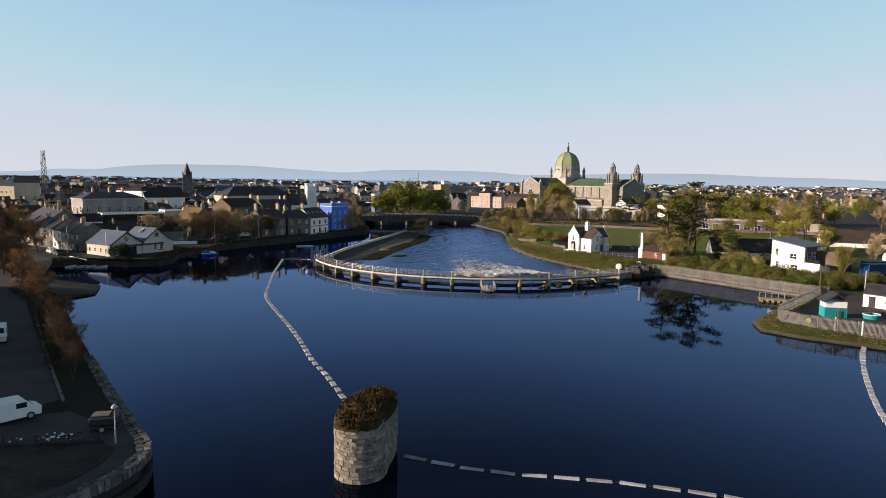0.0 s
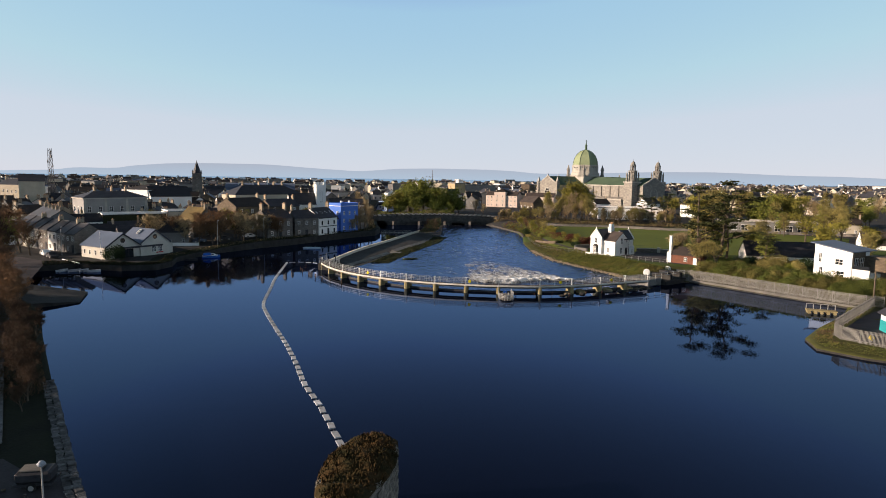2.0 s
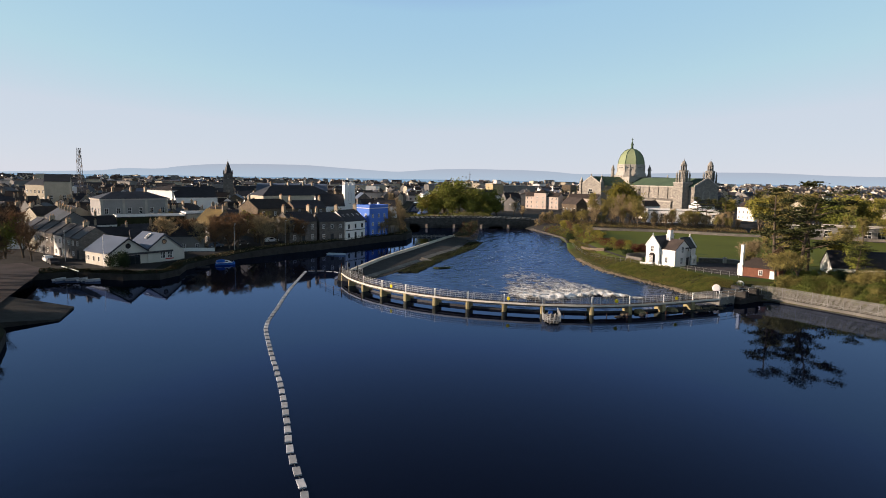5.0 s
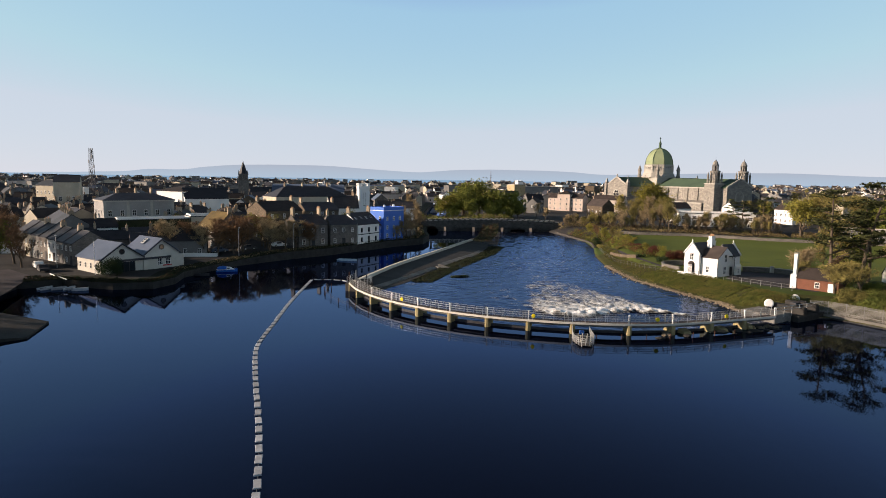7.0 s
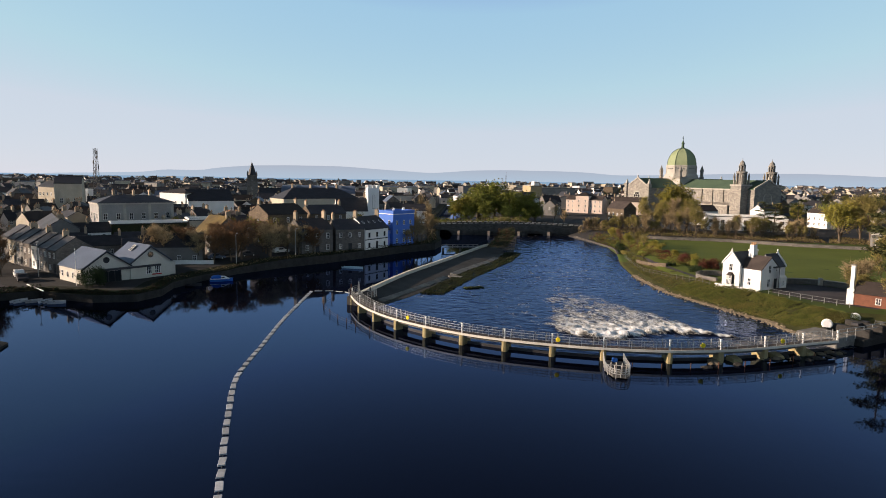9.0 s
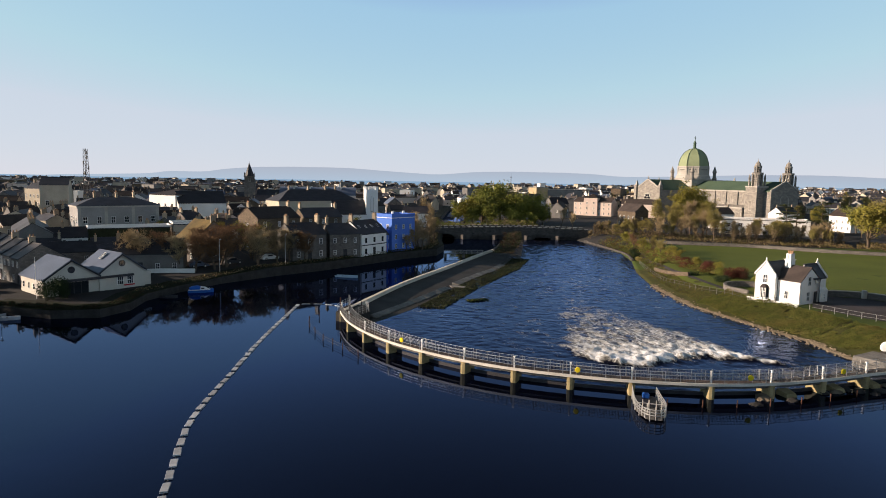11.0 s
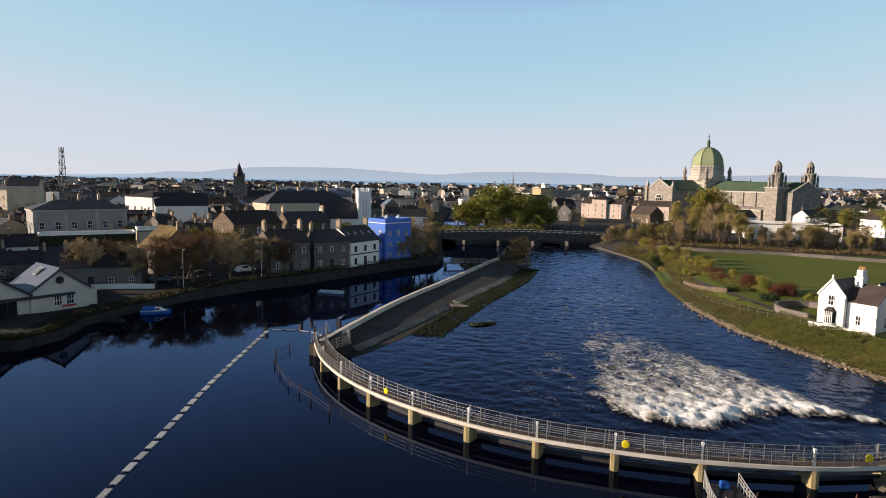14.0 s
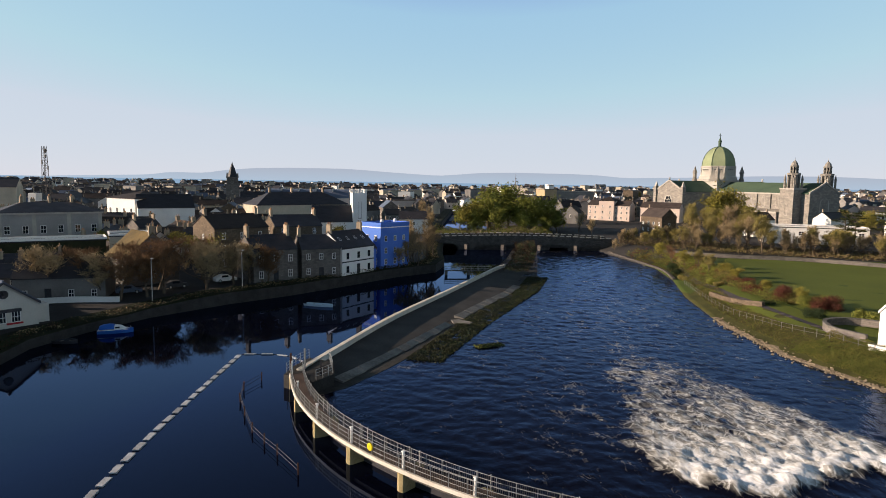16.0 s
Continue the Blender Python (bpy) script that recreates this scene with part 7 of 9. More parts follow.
def spired_church():
    root = thing("spired_church", pose(-145.8, 420.7, 5, 0, 0, 20), "old dark stone church with a pointed tower", "church")
    part("tower", box(-3.1, -3.1, -1, 3.1, 3.1, 13.6), M["stone_wall"], root)
    part("string_course", box(-3.3, -3.3, 13.6, 3.3, 3.3, 14.0), M["stone_wall"], root)
    part("belfry", box(-2.75, -2.75, 14.0, 2.75, 2.75, 17.0), M["stone_wall"], root)
    part("parapet", box(-3.05, -3.05, 17.0, 3.05, 3.05, 17.5), M["stone_wall"], root)
    bm = bmesh.new()
    add_lathe(bm, [(2.9, 17.5), (2.2, 19.4), (0.10, 25.2), (0.05, 26.0)], 8, turn=math.pi / 8)
    part("spire", tidy(bm), M["slate"], root, "dark slate spire")
    for sx in (-1, 1):
        for sy in (-1, 1):
            bm = bmesh.new()
            add_lathe(bm, [(0.42, 17.5), (0.36, 18.6), (0.05, 19.8)], 4, (sx * 2.6, sy * 2.6), turn=math.pi / 4)
            part("pinnacle", bm, M["stone_wall"], root)
    for t in (0, -90):
        share("belfry_window", arched(1.0, 2.2), root, Matrix.Rotation(radians(t), 4, 'Z') @ pose(0, -2.75, 14.4))
        share("tower_window", arched(0.7, 1.8), root, Matrix.Rotation(radians(t), 4, 'Z') @ pose(0, -3.1, 9.0))
    for k, (cy, w) in enumerate(((6, 9), (-1, 9))):
        b = gable_body(26, w, 5.5, 9.5)
        b.transform(pose(17, cy, 0))
        part("nave_wall", tidy(b), M["stone_wall"], root)
        r = gable_roof(26, w, 5.5, 9.5)
        r.transform(pose(17, cy, 0))
        part("roof", r, M["slate"], root)


spired_church()


def mast():
    root = thing("lattice_mast", pose(-196, 348, 6), "tall steel lattice telecom mast with antennas", "mast")
    H, w0, w1 = 28.3, 1.25, 0.62
    for sx in (-1, 1):
        for sy in (-1, 1):
            bm = bmesh.new()
            add_tube(bm, [(sx * w0, sy * w0, -1), (sx * w1, sy * w1, H)], 0.11, 5)
            part("leg", bm, M["mast_steel"], root)
    bm = bmesh.new()
    n = 14
    for k in range(n):
        z0, z1 = H * k / n, H * (k + 1) / n
        a, b = w0 + (w1 - w0) * k / n, w0 + (w1 - w0) * (k + 1) / n
        cs0, cs1 = [(-a, -a), (a, -a), (a, a), (-a, a)], [(-b, -b), (b, -b), (b, b), (-b, b)]
        for i in range(4):
            p, q = cs0[i], cs1[(i + 1) % 4]
            add_tube(bm, [(*p, z0), (*q, z1)], 0.06, 4)
            add_tube(bm, [(*cs0[i], z0), (*cs0[(i + 1) % 4], z0)], 0.06, 4)
    part("bracing", bm, M["mast_steel"], root)
    for k in range(7):
        a, z = k * 2.4, 12 + 2.4 * k
        bm = bmesh.new()
        add_lathe(bm, [(0.26, -0.8), (0.3, 0), (0.26, 0.8)], 8, (1.15 * math.cos(a), 1.15 * math.sin(a)))
        bm.transform(Matrix.Translation((0, 0, z)))
        part("antenna", tidy(bm), M["mast_steel"], root)
    part("equipment_room", box(-6, -3, -2, -2.6, 1, 8.5), M["white_wall"], root)


mast()


def market_hall():
    root = thing("barrel_roofed_hall", pose(-128, 420, 5, 0, 0, 13), "large hall with a grey barrel roof", "hall")
    bm = bmesh.new()
    L, D, n = 44.0, 22.0, 12
    ring = [(-D / 2 * math.cos(k * math.pi / n), 7.0 + 4.6 * math.sin(k * math.pi / n)) for k in range(n + 1)]
    prof = [(-D / 2, -1)] + ring + [(D / 2, -1)]
    a = [bm.verts.new((0, y + D / 2, z)) for y, z in prof]
    b = [bm.verts.new((L, y + D / 2, z)) for y, z in prof]
    for k in range(len(prof) - 1):
        f = bm.faces.new((a[k], a[k + 1], b[k + 1], b[k]))
        f.material_index = 0 if 1 <= k <= n else 1
    bm.faces.new(a).material_index = 1
    bm.faces.new(b[::-1]).material_index = 1
    part("hall_body", tidy(bm), [M["slate_blue"], M["pink_wall"]], root)
    for k in range(4):
        part("roof_rib", box(8 + 9 * k, 1, 10.5, 8.6 + 9 * k, 21, 11.75), M["metal"], root)


market_hall()


def far_mast():
    root = thing("radio_mast", pose(11, 870, 6), "distant slim radio mast above the roofs", "mast")
    bm = bmesh.new()
    add_tube(bm, [(0, 0, -2), (0, 0, 14), (0, 0, 25)], [0.5, 0.4, 0.15], 6)
    part("pole", bm, M["mast_steel"], root)
    for z in (12, 16, 19):
        part("aerial", box(-1.0, -0.15, z, 1.0, 0.15, z + 0.5), M["mast_steel"], root)


far_mast()


def far_town():
    """Streets of ordinary houses that fill the town behind the named buildings."""
    rnd = random.Random(21)
    taken = [(-115, 243, 16), (-129, 296, 16), (-113, 297, 14), (-78, 333, 26), (-47, 271, 10), (-146, 420, 18), (-105, 425, 30), (-179, 309, 14), (-197, 320, 14), (-196, 348, 8), (-92, 217, 16), (-105, 207, 10),
             (-72, 212, 14), (-60, 233, 14), (-52, 247, 12), (-45, 222, 14), (-32, 236, 14), (-26, 244, 12), (-98, 184, 16), (-121, 211, 18), (-76, 195, 14), (-76, 168, 18), (115, 440, 75), (52, 435, 20), (45, 570, 26), (102, 320, 22), (10, 345, 42), (77, 432, 14)]
    walls = ["grey_wall"] * 5 + ["cream_wall"] * 3 + ["white_wall"] * 2 + ["pink_wall", "stone_wall", "stone_wall", "brown_wall"]
    roofs = ["slate"] * 6 + ["slate_brown"] * 3 + ["slate_blue"]
    names = {"grey_wall": "grey rendered", "cream_wall": "cream rendered", "white_wall": "white rendered", "pink_wall": "pink rendered", "stone_wall": "dark stone", "brown_wall": "brown stone"}
    far_walls = ["white_wall"] * 3 + ["cream_wall"] * 4 + ["grey_wall"] * 4 + ["pink_wall", "stone_wall", "brown_wall"]
    slots = sorted(set(walls)) + sorted(set(roofs)) + ["glass"]
    far = bmesh.new()

    def spot(x, y, w, d, gap):
        if (x > 20 and y < 330) or (y < 330 and x > -60 - (330 - y) * 0.25):
            return False
        r = w * 0.5
        if any((x - a) ** 2 + (y - b) ** 2 < (r + c * gap) ** 2 for a, b, c in taken):
            return False
        if -60 < x < 30 and y < 560:
            px, py = np.array([x]), np.array([y])
            if min(seg_dist(px, py, LEFT_BANK)[0], seg_dist(px, py, RIGHT_BANK)[0]) < 12 or inside(px, py, WATER_RING)[0]:
                return False
        taken.append((x, y, r * 0.8))
        return True

    near = 0
    for _ in range(5200):
        if near >= 285:
            break
        y = 190 + 330 * rnd.random() ** 1.35
        x = rnd.uniform(-0.66 * y - 50, 0.6 * y + 20)
        close = near < 130
        if close:
            x, y = rnd.uniform(-205, -45), rnd.uniform(192, 345)
        if x > 20 and rnd.random() < 0.5:
            continue
        w, d = (rnd.uniform(5.5, 10), rnd.uniform(5.0, 7.5)) if close else (rnd.uniform(7, 14), rnd.uniform(6.5, 9.0))
        if not spot(x, y, w, d, 0.62 if close else 0.9):
            continue
        near += 1
        z0 = ground_z(x, y)
        e, rg = (rnd.uniform(2.8, 6.4), rnd.uniform(1.4, 2.8)) if close else (rnd.uniform(4.6, 7.4), rnd.uniform(2.0, 3.4))
        a = rnd.choice((20, 25, 110, -30, 60, 15, 105)) + rnd.uniform(-8, 8)
        wm, rm = rnd.choice(walls), rnd.choice(roofs)
        root = thing("house", pose(x, y, z0, 0, 0, a), names[wm] + " town house with a " + ("slate" if rm != "slate_blue" else "grey sheet") + " roof", "house", group="houses of the town")
        part("wall", tidy(gable_body(w, d, e, e + rg)), M[wm], root)
        part("roof", gable_roof(w, d, e, e + rg), M[rm], root)
        for s in ((-1, 1) if rnd.random() < 0.5 else (rnd.choice((-1, 1)),)):
            chimney(root, s * (w / 2 - 0.4), 0, e + rg - 0.6, e + rg + 1.2, 2 if y < 300 else 0)
        n = int(w / 2.8)
        for zz in (0.9, 3.4):
            if zz + 1.3 < e:
                for k in range(n):
                    for tr in (0, 180):
                        f = math.cos(radians(a + tr))
                        if f > 0.0:
                            share("window", window(0.9, 1.3), root, Matrix.Rotation(radians(tr), 4, 'Z') @ pose(-w / 2 + w * (k + 0.5) / n, -d / 2, zz))
        share("window", window(0.9, 1.3), root, pose(-w / 2, 0, 3.0, 0, 0, -90))
    placed = 0

    def lay(src, mt, t):
        idx = slots.index(mt)
        vm = {v: far.verts.new(t @ v.co) for v in src.verts}
        for f in src.faces:
            far.faces.new([vm[v] for v in f.verts]).material_index = idx
        src.free()

    def block(x0, y0, z0, x1, y1, z1):
        b = bmesh.new()
        add_box(b, x0, y0, z0, x1, y1, z1)
        return b

    for _ in range(16000):
        if placed >= 1500:
            break
        y = 440 + 820 * rnd.random() ** 1.15
        x = rnd.uniform(-0.8 * y, 0.85 * y)
        w, d = rnd.uniform(6, 14), rnd.uniform(6, 9)
        if not spot(x, y, w, d, 0.62):
            continue
        placed += 1
        e, rg = rnd.uniform(3.6, 7.2), rnd.uniform(1.6, 3.2)
        tall = rnd.random() < 0.07
        if tall:
            e, rg, w = e + 4, 0.4, w * 1.6
        wm, rm = rnd.choice(far_walls), rnd.choice(roofs)
        t = pose(x, y, ground_z(x, y), 0, 0, rnd.choice((15, 25, 105, 60, -30, 90)) + rnd.uniform(-10, 10))
        lay(gable_body(w, d, e, e + rg), wm, t)
        lay(gable_roof(w, d, e, e + rg), rm, t)
        for sx in (-1, 1):
            if rnd.random() < 0.7 and not tall:
                cx = sx * (w / 2 - 0.5)
                lay(block(cx - 0.4, -0.7, e + rg - 0.6, cx + 0.4, 0.7, e + rg + 1.1), rnd.choice(("cream_wall", "brown_wall", "grey_wall")), t)
        for k in range(int(w / 3.2)):
            cx = -w / 2 + w * (k + 0.5) / max(1, int(w / 3.2))
            for zz in (1.0, 3.7):
                if zz + 1.5 < e:
                    for sy in (-1, 1):
                        lay(block(cx - 0.5, sy * d / 2 - 0.06, zz, cx + 0.5, sy * d / 2 + 0.06, zz + 1.3), "glass", t)
    tagged(to_object("far_houses", far, [M[k] for k in slots]), "distant houses and roofs of the town", "houses", kind="stuff")


far_town()
# buildings of the far right
house("long_slate_barn", (83.0, 166.5), (106.0, 161.0), 8.0, 4.2, 7.4, "white_wall", "slate", "long low barn with a dark slate roof and white gable", ((0.8, 4),), (1.0, 1.2), None, ())
flat_building("glass_pavilion", (104.0, 174.0), (116.0, 170.0), 6.0, 5.2, "grey_wall", "white_wall", "low grey glazed pavilion behind the barn", rows=((0.6, 5),), win=(2.0, 1.8))
flat_building("school_block", (118.0, 258.0), (150.0, 243.0), 9.0, 7.2, "grey_wall", "concrete", "long low glazed school block beyond the lawn", rows=((0.8, 9),), win=(2.4, 2.2))
house("tan_house", (152.0, 240.0), (161.0, 235.0), 9.0, 7.5, 9.6, "cream_wall", "slate_brown", "tan rendered house at the lawn's corner", ((0.8, 3), (3.6, 3)), (0.9, 1.3), None, (1,))
house("striped_roof_shed", (134.0, 196.0), (170.0, 178.0), 11.0, 4.4, 8.0, "white_wall", "slate_brown", "long shed with a ribbed roof", ((0.8, 6),), (1.4, 1.2), None, (), category="shed")
house("boat_shed", (122.0, 152.0), (140.0, 141.0), 9.0, 3.9, 5.8, "white_wall", "slate_blue", "low white shed with a grey-green roof and red door", ((0.8, 4),), (1.2, 1.2), 1, (), category="shed", door_mat="red_paint")
# tall blocks out of view behind the riverside road, added to shade the quay
house("warehouse", (-66.0, 18.0), (-86.0, 62.0), 14.0, 15.5, 18.0, "stone_wall", "slate", "tall dark stone block out of view, added to shade the quay", ((1.5, 6), (5.0, 6)), (1.2, 1.8), None, (), category="warehouse", group="road warehouses")
house("warehouse", (-86.4, 62.6), (-110.0, 116.0), 14.0, 14.0, 16.5, "stone_wall", "slate", "tall dark stone block out of view, added to shade the quay", ((1.5, 6), (5.0, 6)), (1.2, 1.8), None, (), category="warehouse", group="road warehouses")


# -- vehicles, boats, quay furniture --
def wheel(parent, x, y, r=0.33):
    bm = bmesh.new()
    add_lathe(bm, [(r, -0.11), (r, 0.11)], 14, idx=0)
    add_lathe(bm, [(r * 0.6, -0.125), (r * 0.6, 0.125)], 10, idx=1)
    bm.transform(Matrix.Translation((x, y, r)) @ Matrix.Rotation(radians(90), 4, 'X'))
    part("wheel", tidy(bm), [M["tyre"], M["metal"]], parent)


def vehicle(name, x, y, z, rot, profile, width, material, label, category, glass=()):
    """A car or van from its side outline; glass: rows of side windows (x0, z0, x1, z1)."""
    root = thing(name, pose(x, y, z, 0, 0, rot), label, category)
    bm = bmesh.new()
    n = len(profile)
    rows = []
    for yy, s in ((-width / 2, 0.94), (-width / 2 + 0.12, 1.0), (width / 2 - 0.12, 1.0), (width / 2, 0.94)):
        rows.append([bm.verts.new((px * (0.985 + 0.015 * (s == 1.0)), yy, 0.25 + (pz - 0.25) * s)) for px, pz in profile])
    for r0, r1 in zip(rows, rows[1:]):
        for k in range(n):
            bm.faces.new((r0[k], r0[(k + 1) % n], r1[(k + 1) % n], r1[k]))
    bm.faces.new(rows[0]), bm.faces.new(rows[-1][::-1])
    part("body", tidy(bm), material, root)
    for x0, z0, x1, z1 in glass:
        for s in (-1, 1):
            b = box(x0, s * width / 2 - 0.012, z0, x1, s * width / 2 + 0.012, z1)
            part("side_window", b, M["glass"], root)
    for wx in (profile[0][0] + 0.85, profile[1][0] - 0.85):
        for s in (-1, 1):
            wheel(root, wx, s * (width / 2 - 0.1))
    return root


VAN = [(-2.2, 0.3), (2.2, 0.3), (2.25, 0.95), (1.55, 1.2), (0.95, 1.85), (-2.0, 1.95), (-2.2, 1.7)]
CAR = [(-2.1, 0.28), (2.1, 0.28), (2.15, 0.75), (1.15, 0.92), (0.5, 1.42), (-1.0, 1.45), (-1.9, 0.98), (-2.12, 0.85)]


def van(x, y, rot, label):
    z = ground_z(x, y) + 0.05
    v = vehicle("van", x, y, z, rot, VAN, 1.8, M["white_paint"], label, "van", ((0.3, 1.15, 1.1, 1.6),))
    bm = bmesh.new()
    vs = [bm.verts.new(c) for c in ((1.56, -0.72, 1.24), (1.56, 0.72, 1.24), (1.0, 0.66, 1.80), (1.0, -0.66, 1.80))]
    ws = [bm.verts.new(q.co + Vector((0.04, 0, 0.03))) for q in vs]
    bm.faces.new(ws), bm.faces.new(vs[::-1])
    for k in range(4):
        bm.faces.new((vs[k], vs[(k + 1) % 4], ws[(k + 1) % 4], ws[k]))
    part("windscreen", tidy(bm), M["glass"], v)
    for k in range(6):
        part("rear_chevron", box(-2.24, -0.8 + 0.27 * k, 0.5, -2.205, -0.66 + 0.27 * k, 1.15), M["yellow"] if k % 2 else M["red_paint"], v)
    return v


van(-34.6, 50.6, 48, "white work van with striped rear doors parked on the quay")
van(-53.5, 79.5, -60, "white van parked at the roadside")
vehicle("car", -56.4, 214.0, 2.3, 45, CAR, 1.75, M["white_paint"], "pale car parked on the quay before the trees", "car", ((-0.9, 0.98, 0.4, 1.36),))
for x, y, r, mt in ((-62.5, 206.5, 50, "dark_metal"), (-68.0, 200.5, 35, "slate_blue"), (-96.5, 171.0, -46, "white_paint"), (-92.5, 166.8, -46, "dark_metal")):
    vehicle("car", x, y, ground_z(x, y) + 0.03, r, CAR, 1.75, M[mt], {"dark_metal": "dark car parked by the houses", "slate_blue": "blue-grey car parked by the houses", "white_paint": "white car parked before the terrace"}[mt], "car", ((-0.9, 0.98, 0.4, 1.36),))


def hull_bm(L, W, H):
    bm = bmesh.new()
    rows = []
    for k in range(9):
        f = k / 8
        x = -L / 2 + L * f
        w = W / 2 * (1 - max(0, (f - 0.45) / 0.55) ** 2.2) * (0.86 + 0.14 * min(1, f * 4))
        rise = 0.18 * H * f * f * 2
        rows.append([bm.verts.new(c) for c in ((x, -w, H + rise), (x, -w * 0.7, 0.0), (x, w * 0.7, 0.0), (x, w, H + rise), (x, w * 0.86, H + rise - 0.02), (x, w * 0.6, 0.15 * H), (x, -w * 0.6, 0.15 * H), (x, -w * 0.86, H + rise - 0.02))])
    for a, b in zip(rows, rows[1:]):
        for k in range(8):
            bm.faces.new((a[k], a[(k + 1) % 8], b[(k + 1) % 8], b[k]))
    bm.faces.new(rows[0]), bm.faces.new(rows[-1][::-1])
    return tidy(bm)


def cruiser():
    root = thing("cabin_cruiser", pose(-58.0, 181.0, -0.12, 0, 0, 24) @ Matrix.Diagonal((0.84, 0.84, 0.84, 1)), "moored blue cabin cruiser with white cabin and canvas hood", "boat")
    part("hull", hull_bm(5.6, 2.0, 0.72), M["blue_paint"], root, "blue hull")
    bm = bmesh.new()
    add_prism(bm, [(-2.7, -0.9), (0.6, -0.92), (1.8, -0.62), (2.6, 0), (1.8, 0.62), (0.6, 0.92), (-2.7, 0.9)], 0.74, 0.84)
    part("deck", tidy(bm), M["white_paint"], root)
    bm = bmesh.new()
    lo = [bm.verts.new(c) for c in ((-0.2, -0.75, 0.84), (1.5, -0.5, 0.84), (2.0, 0, 0.84), (1.5, 0.5, 0.84), (-0.2, 0.75, 0.84))]
    hi = [bm.verts.new(c) for c in ((-0.2, -0.62, 1.5), (0.8, -0.45, 1.42), (1.1, 0, 1.38), (0.8, 0.45, 1.42), (-0.2, 0.62, 1.5))]
    bm.faces.new(hi), bm.faces.new(lo[::-1])
    for k in range(5):
        bm.faces.new((lo[k], lo[(k + 1) % 5], hi[(k + 1) % 5], hi[k]))
    part("cabin", tidy(bm), M["white_paint"], root, "white cabin with raked front")
    for sy in (-1, 1):
        b = box(0.0, sy * 0.70 - 0.02, 1.05, 0.75, sy * 0.70 + 0.02, 1.32)
        part("cabin_window", b, M["glass"], root)
    bm = bmesh.new()
    rows = []
    for x, h in ((-2.5, 1.45), (-1.9, 1.72), (-0.9, 1.82), (-0.1, 1.68)):
        rows.append([bm.verts.new((x, 0.9 * math.cos(a), 0.95 + (h - 0.95) * math.sin(a))) for a in [k * math.pi / 8 for k in range(9)]])
    for a, b in zip(rows, rows[1:]):
        for k in range(8):
            bm.faces.new((a[k], a[k + 1], b[k + 1], b[k])).smooth = True
    bm.faces.new(rows[0]), bm.faces.new(rows[-1][::-1])
    part("canvas_hood", tidy(bm), M["blue_paint"], root, "blue canvas hood")
    part("outboard_motor", box(-3.0, -0.2, 0.3, -2.72, 0.2, 1.15, 0.05), M["dark_metal"], root)
    for x in (1.9, 2.4):
        for sy in (-1, 1):
            part("rail_post", box(x - 0.02, sy * 0.35 * (2.8 - x) - 0.02, 0.84, x + 0.02, sy * 0.35 * (2.8 - x) + 0.02, 1.25), M["metal"], root)


cruiser()


def rowboat(x, y, rot, L=4.6, label="white open rowing boat moored on the canal", mt="white_paint"):
    root = thing("rowing_boat", pose(x, y, -0.1, 0, 0, rot), label, "boat", group="small boats")
    part("hull", hull_bm(L, 1.5, 0.5), M[mt], root)
    for f in (-0.22, 0.1):
        part("thwart", box(L * f - 0.12, -0.55, 0.32, L * f + 0.12, 0.55, 0.37), M["old_concrete"], root)
    return root


rowboat(-34.7, 204.8, -12, 5.6, "pale blue open rowing boat moored on the canal", "pale_blue")
for x, y, r, L in ((-82.6, 153.6, 70, 2.8), (-80.2, 154.0, 40, 2.6), (-78.0, 154.2, 85, 2.6), (-75.6, 153.6, 20, 2.8)):
    rowboat(x, y, r, L, "small pale grey boat lying beside the boathouse slip", "float")
rowboat(-61.0, 174.5, 5, 3.2, "small dark punt beside the bank", "dark_metal")


